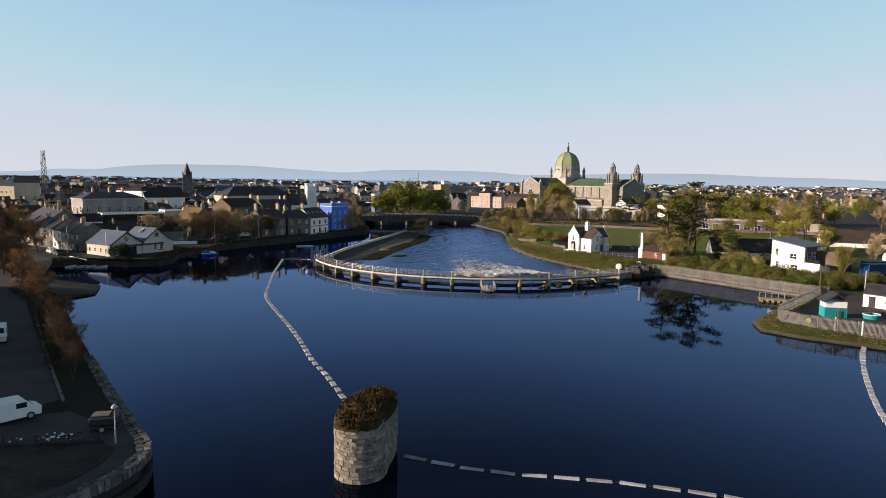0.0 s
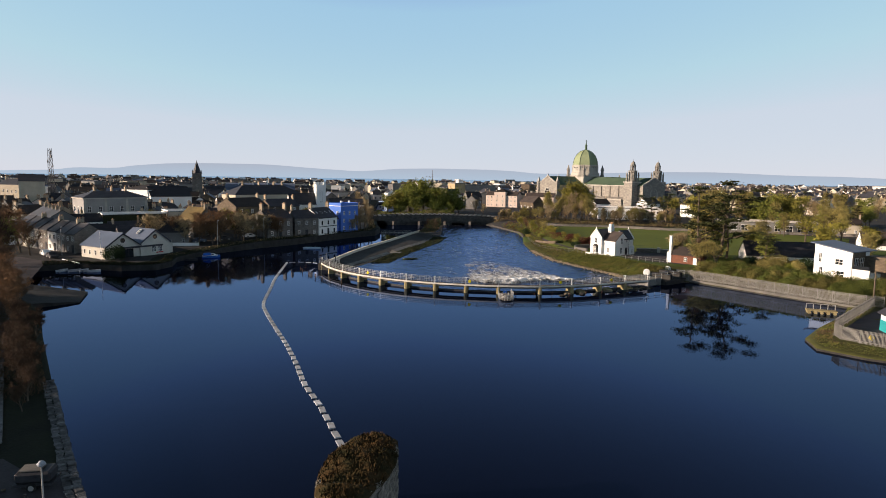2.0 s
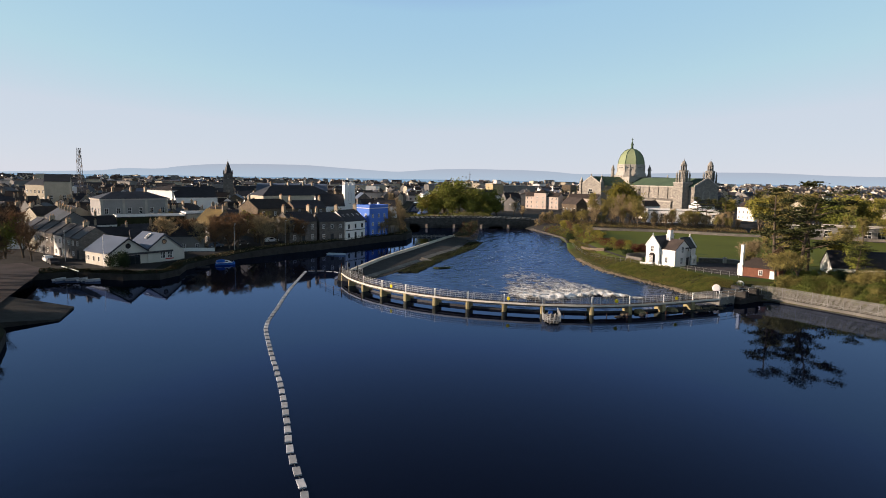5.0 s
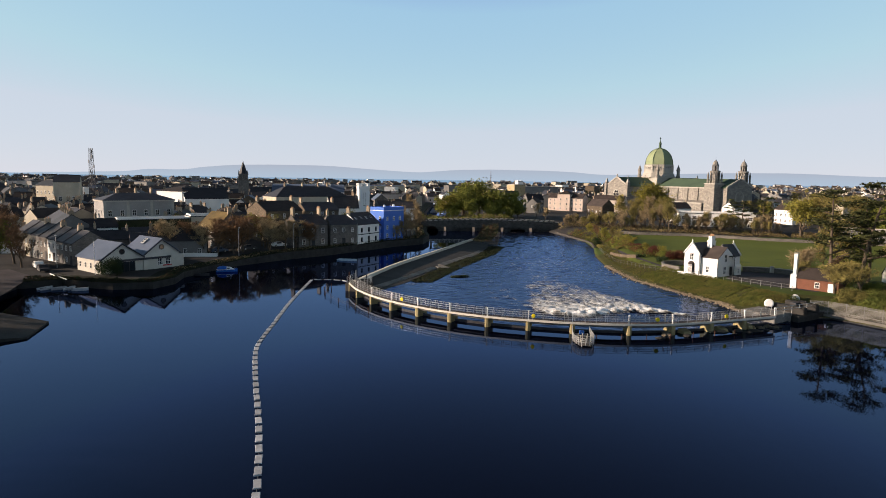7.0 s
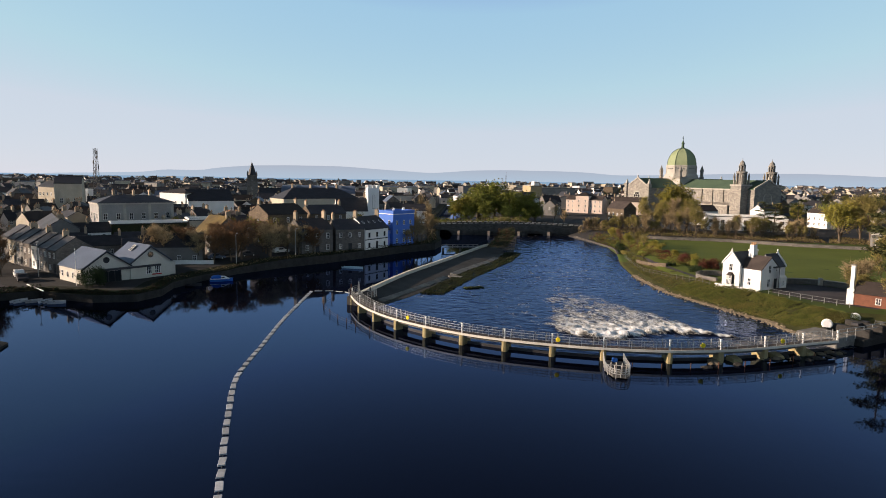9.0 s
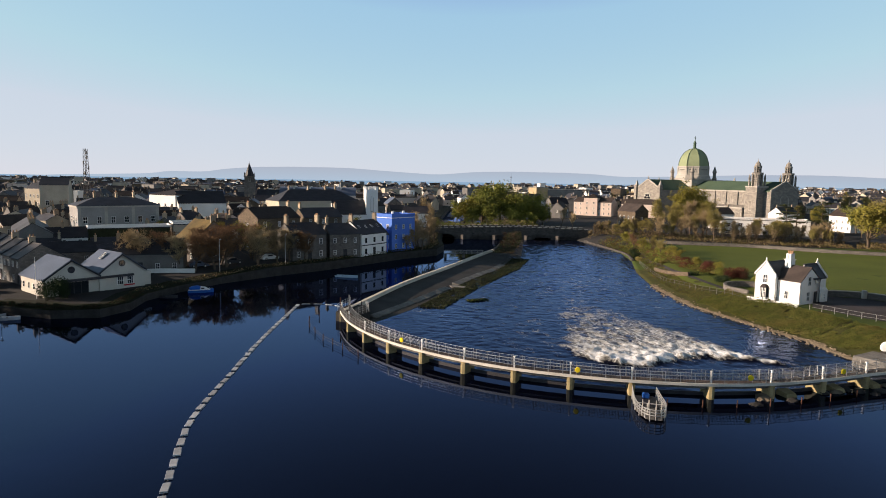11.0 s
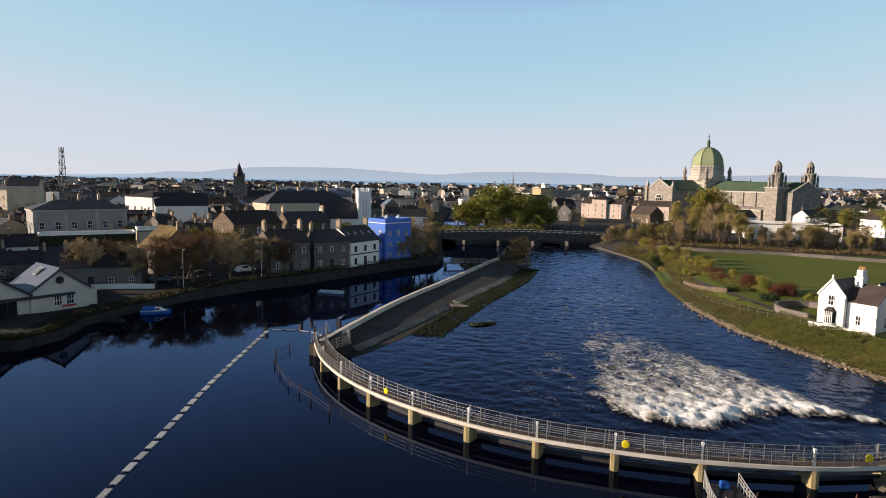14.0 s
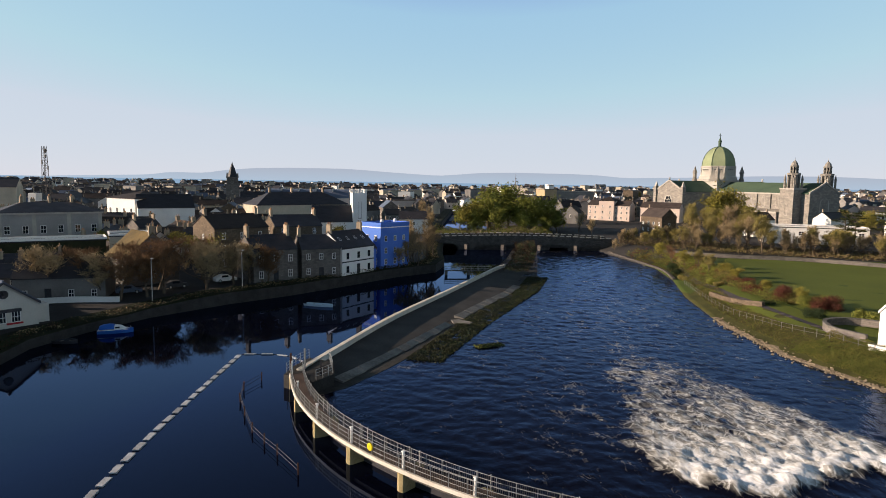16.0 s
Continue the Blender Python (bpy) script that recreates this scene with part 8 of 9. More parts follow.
def quay_near():
    """Car park edge at the near left: kerb stones, low wall, lamp and railings."""
    root = thing("quay_edge", Matrix.Identity(4), "rough stone quay edge with pale capping stones", "quay")
    path = resample([(-36, 24), (-24.8, 34.5), (-21.6, 38.5), (-20.4, 42.0), (-21.0, 45.5), (-24.0, 50), (-29.5, 58.5), (-38.5, 72.5)], 0.95)
    rnd = random.Random(4)
    for (ax, ay), (bx, by) in zip(path, path[1:]):
        a = math.atan2(by - ay, bx - ax)
        nx, ny = -math.sin(a), math.cos(a)
        z = ground_z((ax + bx) / 2 + nx * 0.6, (ay + by) / 2 + ny * 0.6)
        for row in range(2):
            for half in range(2):
                f = 0.25 + 0.5 * half + rnd.uniform(-0.05, 0.05)
                o = 0.0 + 0.55 * row + rnd.uniform(-0.06, 0.06)
                hx, hy = rnd.uniform(0.21, 0.25), rnd.uniform(0.22, 0.30)
                bm = box(-hx, -hy, -0.6, hx, hy, rnd.uniform(0.05, 0.16) - 0.04 * row, 0.05)
                for v in bm.verts:
                    v.co += Vector((rnd.uniform(-0.05, 0.05), rnd.uniform(-0.05, 0.05), rnd.uniform(-0.04, 0.04)))
                bm.transform(pose(ax + (bx - ax) * f + nx * o, ay + (by - ay) * f + ny * o, z, rnd.uniform(-3, 3), rnd.uniform(-3, 3), math.degrees(a) + rnd.uniform(-7, 7)))
                part("capping_stone", bm, M["capping"], root)
    for k in range(5):
        bm = bmesh.new()
        add_strip(bm, [(p[0], p[1]) for p in path], 0.22, 0.25 * k - 0.4, 0.25 * k - 0.17, offset=-0.02 * k)
        part("wall_course", tidy(bm), M["dark_stone"], root)
    sheet("quay_earth", [(-60, 41.6), (-52, 42.4), (-38, 44.1), (-24.8, 45.7), (-23.0, 44.6), (-22.8, 41.6), (-23.8, 38.8), (-26.6, 35.6), (-37.4, 25.2), (-49, 2), (-64, 2)], M["quay_earth"], "trodden dark brown earth beside the quay wall", "ground", 0.05, 2.0)
    low = thing("low_barrier", Matrix.Identity(4), "low dark barrier wall with short posts across the quay", "barrier")
    z = ground_z(-28, 45.5)
    bm = bmesh.new()
    add_strip(bm, [(-52, 42.5), (-38, 44.2), (-24.5, 45.8)], 0.10, z - 0.3, z + 0.22)
    part("barrier_wall", tidy(bm), M["dark_stone"], low)
    for k in range(12):
        x = -50 + k * 2.3
        y = 42.7 + (x + 52) * 0.12
        part("barrier_post", box(x - 0.08, y - 0.3, z, x + 0.08, y - 0.14, z + 0.85), M["dark_metal"], low)
    lamp = thing("street_lamp", pose(-23.5, 45.6, ground_z(-23.5, 45.6)), "short grey street lamp with a globe head on the quay", "street lamp", group="street lamps")
    bm = bmesh.new()
    add_tube(bm, [(0, 0, 0), (0, 0, 2.75)], [0.07, 0.045], 8)
    part("column", bm, M["metal"], lamp)
    bm = bmesh.new()
    add_lathe(bm, [(0.06, 2.75), (0.22, 2.85), (0.26, 2.95), (0.14, 3.1), (0.04, 3.15)], 12)
    part("lamp_head", tidy(bm), M["float"], lamp)
    skip = thing("boat_cradle", pose(-25.7, 48.6, ground_z(-25.7, 48.6), 0, 0, 10), "dark covered trailer standing on the quay", "trailer")
    part("frame", box(-1.2, -0.8, 0.35, 1.2, 0.8, 0.5), M["dark_metal"], skip)
    part("cover", box(-1.1, -0.75, 0.5, 1.1, 0.75, 1.25, 0.15), M["dark_metal"], skip)
    part("rubble_load", box(-0.9, -0.6, 1.254, 0.5, 0.55, 1.36, 0.06), M["old_concrete"], skip, "grey rubble load")
    for s in (-1, 1):
        wheel(skip, 0, s * 0.85, 0.3)
    rnd = random.Random(9)
    for k in range(44):
        x, y = rnd.gauss(-29.2, 1.6), 46.7 + rnd.gauss(0, 0.5)
        bm = bmesh.new()
        bmesh.ops.create_icosphere(bm, subdivisions=1, radius=rnd.uniform(0.06, 0.18))
        for v in bm.verts:
            v.co.z *= 0.6
            v.co *= rnd.uniform(0.8, 1.2)
        ob = to_object("stone", bm, M["white_wall"] if k % 2 else M["gravel"])
        ob.location = (x, y, ground_z(x, y) + 0.08)
        tagged(ob, "pale loose stone lying on the quay", "stone", group="loose stones")
    road = sheet("road", [(-36, 52), (-33.6, 56.5), (-58.0, 95), (-72, 121), (-90, 160), (-101, 168), (-120, 150), (-75, 85), (-54, 52)], M["asphalt"], "dark grey asphalt riverside road", "road", 0.04)
    bm = bmesh.new()
    kp = resample([(-33.0, 56.0), (-57.4, 94.6), (-71.4, 120.6)], 2.0)
    zs = [ground_z(x, y) for x, y in kp]
    add_strip(bm, kp, 0.15, [z - 0.2 for z in zs], [z + 0.14 for z in zs])
    tagged(to_object("kerb", tidy(bm), M["capping"]), "worn concrete kerb along the riverside road", "kerb", kind="structure")
    slip = thing("slipway", Matrix.Identity(4), "dark concrete slipway sloping into the water", "slipway")
    bm = bmesh.new()
    v = [bm.verts.new(c) for c in ((-60.2, 118.6, 0.25), (-63.5, 127.6, 0.3), (-80, 131, 1.5), (-74, 117, 1.5), (-66, 113, 0.9))]
    w = [bm.verts.new((q.co.x, q.co.y, -1.5)) for q in v]
    bm.faces.new(v), bm.faces.new(w[::-1])
    for k in range(5):
        bm.faces.new((v[k], w[k], w[(k + 1) % 5], v[(k + 1) % 5]))
    part("ramp", tidy(bm), M["dark_stone"], slip)
    # left-bank railing wall along the town quay
    wall_line("quay_parapet", [(-83, 189.5), (-74, 193.0), (-66, 194.5)], 0.2, 0.9, "white_wall", "low white garden wall before the cottage")
    pole = thing("barrier_pole", Matrix.Identity(4), "white pole lying along the slip edge", "pole")
    bm = bmesh.new()
    add_tube(bm, [(-86.5, 160.5, 1.9), (-80.5, 156.8, 1.5)], 0.12, 6)
    part("pole_tube", bm, M["white_paint"], pole)
    for x, y in ((-86, 160.2), (-81, 157.1)):
        part("support", box(x - 0.08, y - 0.08, 0.5, x + 0.08, y + 0.08, 1.6), M["dark_metal"], pole)
    for x, y in ((-93.0, 172.0), (-61.0, 196.0), (-50.5, 208.5)):
        lp = thing("street_lamp", pose(x, y, ground_z(x, y)), "tall grey street lamp on the quay", "street lamp", group="street lamps")
        bm = bmesh.new()
        add_tube(bm, [(0, 0, 0), (0, 0, 6.8), (0.5, -0.5, 7.3)], [0.09, 0.06, 0.04], 6)
        part("column", bm, M["metal"], lp)
        part("lamp_head", box(0.35, -0.85, 7.2, 0.65, -0.35, 7.36), M["metal"], lp)
    # stakes of the old fish fence
    rnd = random.Random(2)
    stakes = [(-29.0, 163.0), (-29.6, 159.5), (-28.4, 156.0), (-26.4, 152.4), (-24.2, 148.6), (-22.2, 146.4), (-20.3, 144.4), (-17.4, 141.2)]
    f = thing("stake_line", Matrix.Identity(4), "line of rusty stakes with slack ropes in the water", "fence")
    for x, y in stakes:
        bm = bmesh.new()
        add_tube(bm, [(x, y, -1.2), (x + rnd.uniform(-.1, .1), y, 0.95)], 0.07, 5)
        part("stake", bm, M["rust"], f)
    bm = bmesh.new()
    for z in (0.7, 0.35):
        add_tube(bm, [(x, y, z + (0 if k % 2 == 0 else -0.05)) for k, (x, y) in enumerate(stakes)], 0.025, 4)
    part("rope", bm, M["dark_metal"], f)
    for k in range(8):
        x, y = WEIR[8][0] + 3.0 + 3.6 * k, 128.2 + 0.16 * k * k
        s = thing("marker_stake", pose(x, y, 0), "thin rusty stake standing in the water before the weir", "stake", group="marker stakes")
        bm = bmesh.new()
        add_tube(bm, [(0, 0, -1), (0.05, 0, 0.8)], 0.06, 5)
        part("shaft", bm, M["rust"], s)


quay_near()


# ---- trees and shrubs ----
def tree_parts(kind, seed, H=10.0, lean=0.0):
    """Bark mesh and crown mesh of a tree about H high."""
    rnd = random.Random(seed)
    bark, crown = bmesh.new(), bmesh.new()
    tips = []
    open_kind = kind in ("bare", "budding", "dark", "rust")
    squash = rnd.uniform(0.8, 1.15)

    def grow(p, d, length, r, depth):
        pts, rad = [p.copy()], [r]
        n = (5, 3, 2, 2)[depth]
        for k in range(n):
            d = (d + Vector((rnd.uniform(-1, 1), rnd.uniform(-1, 1), rnd.uniform(-0.35, 0.6))) * (0.24 if depth else 0.10)).normalized()
            p = p + d * length / n
            pts.append(p.copy())
            rad.append(max(0.012, r * (1 - 0.7 * (k + 1) / n)))
        add_tube(bark, pts, rad, (6, 4, 3, 3)[depth], cap=False)
        if depth >= 2:
            tips.extend((a.lerp(b, rnd.random()), d) for a, b in zip(pts, pts[1:]))
        if depth >= 3 or (kind == "pine" and depth >= 2):
            tips.append((pts[-1], d))
            return
        kids = {0: 10 if kind == "pine" else (11 if open_kind else 9), 1: 4, 2: 3}[depth]
        for k in range(kids):
            f = rnd.uniform(0.3, 1.0) if depth else (0.20 if open_kind else 0.30) + (0.8 if open_kind else 0.7) * k / (kids - 1)
            f = min(f, 1.0)
            i = min(n - 1, int(f * n))
            q = pts[i].lerp(pts[i + 1], f * n - i) if f < 1 else pts[-1]
            a = rnd.uniform(0, math.tau) if depth else k * 2.4 + rnd.uniform(-0.7, 0.7)
            up = {"poplar": 2.2, "willow": 1.2, "pine": 0.12, "green": 0.8}.get(kind, 1.35 * squash)
            side = Vector((math.cos(a), math.sin(a), up * rnd.uniform(0.3, 1.4)))
            nd = (d * (0.15 if kind == "pine" else 0.45) + side).normalized()
            ln = length * rnd.uniform(0.38, 0.72)
            if depth == 0 and open_kind:
                ln = length * rnd.uniform(0.40, 0.66) * (1.12 - 0.55 * f)
            if kind == "pine" and depth == 0:
                ln = H * rnd.uniform(0.20, 0.36) * (1.15 - 0.5 * f)
            grow(q, nd, ln, rad[i] * 0.55, depth + 1)

    grow(Vector((0, 0, 0)), Vector((lean + rnd.uniform(-.08, .08), rnd.uniform(-.08, .08), 1)).normalized(), H * (0.92 if kind == "pine" else 0.66 if open_kind else 0.48), H * 0.022, 0)

    def leaf(c, size, flat=False, long=1.0):
        a = Vector((rnd.uniform(-1, 1), rnd.uniform(-1, 1), rnd.uniform(-1, 1) * (0.25 if flat else 1))).normalized()
        b = a.cross(Vector((rnd.uniform(-1, 1), rnd.uniform(-1, 1), rnd.uniform(0.2, 1)))).normalized()
        w = size * 0.5
        vs = [crown.verts.new(c + v) for v in (-a * size * long * 0.5, b * w * 0.6, a * size * long * 0.5, -b * w * 0.6)]
        crown.faces.new(vs)

    def scatter(s):
        return Vector((rnd.gauss(0, 1), rnd.gauss(0, 1), rnd.gauss(0, 1))) * H * s

    if open_kind:
        for p, d in tips:
            for _ in range(5):
                t = (d * 0.8 + Vector((rnd.gauss(0, 1), rnd.gauss(0, 1), rnd.gauss(0.6, 0.7)))).normalized()
                L = H * rnd.uniform(0.04, 0.12)
                w = t.cross(Vector((rnd.uniform(-1, 1), rnd.uniform(-1, 1), 0.3))).normalized() * H * 0.0030
                o = p + scatter(0.012)
                crown.faces.new([crown.verts.new(v) for v in (o - w, o + w, o + t * L)])
            for _ in range(rnd.randrange(2 if kind != "budding" else 6)):
                leaf(p + scatter(0.035), H * rnd.uniform(0.012, 0.024), long=1.5)
    else:
        size, count, spread = {"green": (0.034, 13, 0.050), "willow": (0.026, 12, 0.042), "pine": (0.026, 30, 0.040), "poplar": (0.026, 9, 0.03)}[kind]
        for p, d in tips:
            if rnd.random() < 0.10:
                continue
            k = rnd.uniform(0.5, 1.3)
            for _ in range(int(count * k)):
                o = scatter(spread * k)
                o.z *= 0.22 if kind == "pine" else 0.75
                leaf(p + o, H * size * rnd.uniform(0.5, 1.3), kind == "pine", 1.4)
    top = max(v.co.z for v in crown.verts)
    for b in (bark, crown):
        b.transform(Matrix.Scale(H / top, 4))
    return bark, crown


TREES = {}
TREE_LOOK = {"bare": ("twig", "bare brown tree with fine twigs"), "green": ("leaf", "broad tree with fresh green leaves"), "budding": ("bud", "tree with sparse yellow-brown buds"),
             "dark": ("twig_dark", "dark bare bush with dense twigs"), "rust": ("twig_rust", "bare tree with dense orange-brown twigs"), "willow": ("spring", "tall tree with yellow-green spring leaves"), "pine": ("pine_leaf", "dark spreading evergreen pine"), "poplar": ("twig", "slim upright bare tree")}


def tree(kind, x, y, h, variant=0, turn=0.0, z=None, group="", label="", wide=1.0):
    key = (kind, variant)
    z = ground_z(x, y) - 0.1 if z is None else z
    s = h / 10.0
    m = pose(x, y, z, 0, 0, turn) @ Matrix.Diagonal((s * wide, s * wide, s, 1))
    if key not in TREES:
        seed = sum(map(ord, kind)) + 31 * variant
        root = thing("tree", m, label or TREE_LOOK[kind][1], "tree", group or kind + " trees")
        b, c = tree_parts(kind, seed)
        smooth(part("trunk", b, M["bark"], root))
        part("crown", c, M[TREE_LOOK[kind][0]], root)
        TREES[key] = root
        return root
    src = TREES[key]
    ob = copy_thing(src, Matrix.Identity(4))
    ob.matrix_basis = m
    ob["label"] = label or TREE_LOOK[kind][1]
    ob["group"] = group or kind + " trees"
    return ob


def trees():
    rnd = random.Random(77)

    def put(kind, x, y, h, v=None, **k):
        tree(kind, x, y, h, rnd.randrange(3) if v is None else v, rnd.uniform(0, 360), **k)

    # left bank near the camera and at the road
    for x, y, h in ((-60.5, 100.5, 7.4), (-62.5, 103, 7.0), (-58.8, 98.5, 6.0), (-64, 108, 7.2), (-66.5, 112, 6.4)):
        put("rust", x, y, h, group="orange-brown trees on the near bank", wide=1.2)
    for x, y, h in ((-45.7, 79.3, 5.2), (-43.0, 75, 5.0), (-48.5, 84, 5.4), (-41, 72, 4.4), (-51, 87.5, 5.0), (-53.5, 92, 5.2), (-56, 95.5, 4.8), (-46.5, 81.5, 4.6), (-42.2, 73.0, 5.4), (-50.5, 90, 4.6), (-44.2, 77.5, 5.6), (-39.0, 69.2, 4.6), (-37.2, 66.4, 4.2), (-40.2, 71.0, 5.0), (-36.0, 63.6, 3.2)):
        put("dark", x, y, h, group="dark bare trees on the near bank", wide=1.15, label="dark bare tree with dense twigs on the near verge")
    # darker twig kinds here put the shade on these trees into their colour
    for x, y, h in ((-112, 178, 14.0), (-106, 176, 13.0), (-118, 186, 14.5), (-100.5, 171, 9.5), (-95.5, 149, 14.0), (-90.5, 142, 12.5), (-99, 154, 12.0), (-102, 150, 14.5), (-114, 172, 13.5), (-87, 135, 9.5)):
        put("rust" if int(h) % 2 else "dark", x, y, h, group="bare trees beside the terrace", wide=1.15, label="tall brown bare tree beside the terrace")
    for x, y, h in ((-78, 124.5, 7.5), (-82, 129.5, 8.5), (-84.5, 134, 9.5), (-88, 139, 10.5), (-92, 146, 12), (-79.5, 127, 8), (-86, 131, 9), (-90, 135, 10.5), (-96, 141, 12), (-75, 120.5, 6.5)):
        put("dark" if int(y) % 2 else "rust", x, y, h, group="bare trees beside the terrace", wide=1.35, label="tall brown bare tree beside the terrace")
    put("willow", -94.0, 146.0, 10.5, 1, group="green trees beside the terrace", wide=1.2)
    put("green", -109.0, 174.0, 10.5, 0, group="green trees beside the terrace", wide=1.2)
    # town quay
    for x, y, h in ((-79, 194.5, 8.5), (-66.5, 195.5, 8.0), (-62, 201.5, 8.5), (-57.5, 208.5, 8.0), (-70.5, 196.5, 7.5), (-54, 212.5, 7.5), (-64.5, 204.5, 9.0), (-49.5, 216, 7.0), (-60, 213, 8.5), (-52.5, 219, 8.0), (-47.5, 213.5, 6.5), (-73.5, 198.5, 8.0), (-68.8, 201.0, 8.5), (-56.0, 205.5, 7.5), (-63.2, 198.2, 7.0), (-51.6, 214.6, 7.5)):
        put("rust" if int(y) % 3 == 0 else "bare", x, y, h * 1.18, group="bare trees along the town quay", wide=1.45)
    put("willow", -62, 216, 10.5, 2, group="tall spring trees")
    for x, y, h in ((-26.6, 242.2, 5.5), (-24.6, 245.4, 7.0), (-24, 250, 9.5), (-21.5, 256, 10.5), (-26, 258, 11), (-21, 266, 9), (-29, 266, 11), (-22.5, 246.5, 6.5)):
        put("bare", x, y, h, group="bare trees by the blue house")
    # island end
    for x, y, h in ((1.5, 252, 5.5), (4, 258, 6.0), (0.5, 262, 7.0), (4.5, 268, 7.5), (1.5, 275, 8.0), (5, 284, 8.5), (2, 292, 8.0)):
        put("dark", x, y, h * 0.3, group="dark bushes on the island", wide=1.6)
    # green trees behind the bridge
    for x, y, h in ((-16, 340, 13), (-8, 345, 15), (6, 344, 14), (-8, 352, 16), (0, 350, 17), (9, 352, 15), (16, 352, 14), (4, 366, 16), (-12, 366, 15), (-12, 338, 9), (-4, 337, 10), (5, 338, 9), (13, 339, 9), (19, 345, 11), (-20, 350, 11)):
        put("green" if h != 13 else "willow", x, y, h * rnd.uniform(0.92, 1.18), group="green trees behind the bridge", wide=rnd.uniform(1.1, 1.45))
    for x, y, h in ((27, 346, 9), (31, 338, 7), (-30, 335, 10), (-34, 350, 11), (-38, 372, 13)):
        put("bare", x, y, h, group="bare trees behind the bridge")
    # rows along the cathedral wall
    for k in range(64):
        t = (k + rnd.uniform(-0.4, 0.4)) / 63
        back = k % 3 == 0 and 0.3 < t < 0.62
        x, y = 34 + 78 * t, 301 - 19 * t + (rnd.uniform(8, 26) if back else rnd.uniform(-3, 7))
        put(rnd.choice(("bare", "bare", "budding", "budding", "bare")), x, y, rnd.uniform(10, 15) if back else rnd.uniform(4.0, 6.5) if t < 0.16 else rnd.uniform(5.5, 8.5) if t < 0.36 else rnd.uniform(5.5, 12.5 if t < 0.6 else 9.0), group="bare trees along the cathedral wall", wide=rnd.uniform(0.85, 1.2))
    put("willow", 80.3, 340.0, 22.5, 0, group="tall spring trees", wide=1.15)
    put("willow", 75.5, 337, 16.5, 1, group="tall spring trees", wide=1.2)
    put("willow", 85.0, 338, 14.0, 2, group="tall spring trees", wide=1.2)
    for x, y, h in ((84, 186, 8), (92, 182, 9), (100, 190, 10), (88, 172, 9), (112, 180, 11), (120, 172, 10), (96, 152, 7), (110, 160, 9), (128, 215, 11), (140, 222, 12)):
        put("budding" if int(x) % 8 else "willow", x, y, h, group="budding trees round the barn", wide=1.15)
    for x, y, h in ((46.4, 232, 3.6), (46.2, 238, 4.2), (45.6, 246, 4.8), (45.0, 252, 5.4), (43.8, 259, 5.0), (42.6, 266, 6.0), (47.4, 217.5, 3.2), (49.2, 208, 3.4), (41.6, 274, 6.5)):
        put(("budding", "willow", "rust")[int(y) % 3], x, y, h, group="garden trees along the lawn", wide=1.3, label="small spring garden tree beside the lawn")
    put("pine", 102, 300, 13, 0)
    put("pine", 112, 297, 14, 1)
    put("pine", 108, 305, 12, 2)
    for x, y, h in ((118, 277, 14), (125, 272, 15), (131, 266, 14), (138, 262, 13), (145, 268, 15), (151, 262, 13), (122, 285, 13), (128, 283, 14)):
        put(("green", "willow", "budding")[int(x) % 3], x, y, h * 1.22, wide=1.25, group="budding trees at the lawn's far side")
    put("green", 151, 266, 11.5, 0)
    # right bank pines by the gate cottage
    put("pine", 70.5, 166.5, 19.5, 0, group="dark pines by the gate cottage")
    put("pine", 75.5, 165.5, 21.0, 1, group="dark pines by the gate cottage")
    put("pine", 79.5, 170, 16.5, 2, group="dark pines by the gate cottage")
    put("budding", 66.5, 170.5, 6.0, 0, group="round olive bush by the drive", label="round olive bush beside the drive", wide=1.5)
    put("bare", 65.6, 170.0, 8.2, 2, group="round olive bush by the drive", label="round brown bare tree beside the gate cottage", wide=1.7)
    put("budding", 66.4, 157.6, 6.0, 0, group="round olive bush by the drive", label="round olive bush before the gate cottage", wide=1.6)
    put("budding", 70.4, 156.4, 6.5, 1, group="round olive bush by the drive", label="round olive bush before the gate cottage", wide=1.6)
    put("budding", 64.2, 163.5, 5.5, 1, group="round olive bush by the drive", label="round olive bush beside the drive", wide=1.4)
    put("budding", 68.8, 158.8, 6.5, 2, group="budding trees by the gate cottage", wide=1.3)
    put("dark", 68.0, 160.0, 7.5, 0, group="ivy trees by the gate cottage", wide=0.9)
    put("green", 79.0, 176.0, 11.0, 2, group="budding trees by the gate cottage", wide=1.2)
    put("budding", 73.0, 173.0, 14.5, 2, group="budding trees by the gate cottage")
    put("willow", 93.5, 128.5, 8.0, 1, group="slim tree by the modern house", label="slim yellow-green tree beside the modern house", wide=0.7)
    put("green", 86.0, 162.0, 8.0, 1)
    put("pine", 83.0, 158.0, 8.5, 2)
    for x, y, h in ((98, 134, 7.5), (116, 150, 8), (122, 156, 9)):
        put("bare", x, y, h, group="bare trees behind the modern house")
    # far right belt
    for k in range(85):
        y = rnd.uniform(205, 420)
        x = rnd.uniform(130, 130 + (y - 120) * 0.75)
        if 80 < x < 165 and 395 < y:
            continue
        put(rnd.choice(("bare", "willow", "budding", "budding", "green", "pine")), x, y, rnd.uniform(7, 13.5), group="trees of the far right suburbs")
    for k in range(70):
        y = 330 + 600 * rnd.random()
        x = rnd.uniform(-0.55 * y, 0.75 * y)
        if inside(np.array([x]), np.array([y]), WATER_RING)[0] or (x - 120) ** 2 + (y - 440) ** 2 < 70 ** 2 or (-40 < x < 60 and y < 420):
            continue
        put(rnd.choice(("bare", "budding", "budding", "pine")), x, y, rnd.uniform(7, 11), group="trees among the town")
    for x, y, h in ((-63, 262, 9), (-47, 262, 9), (-82, 240, 8), (-70, 268, 9), (-98, 238, 8)):
        put("willow", x, y, h, group="spring trees between the houses")


trees()


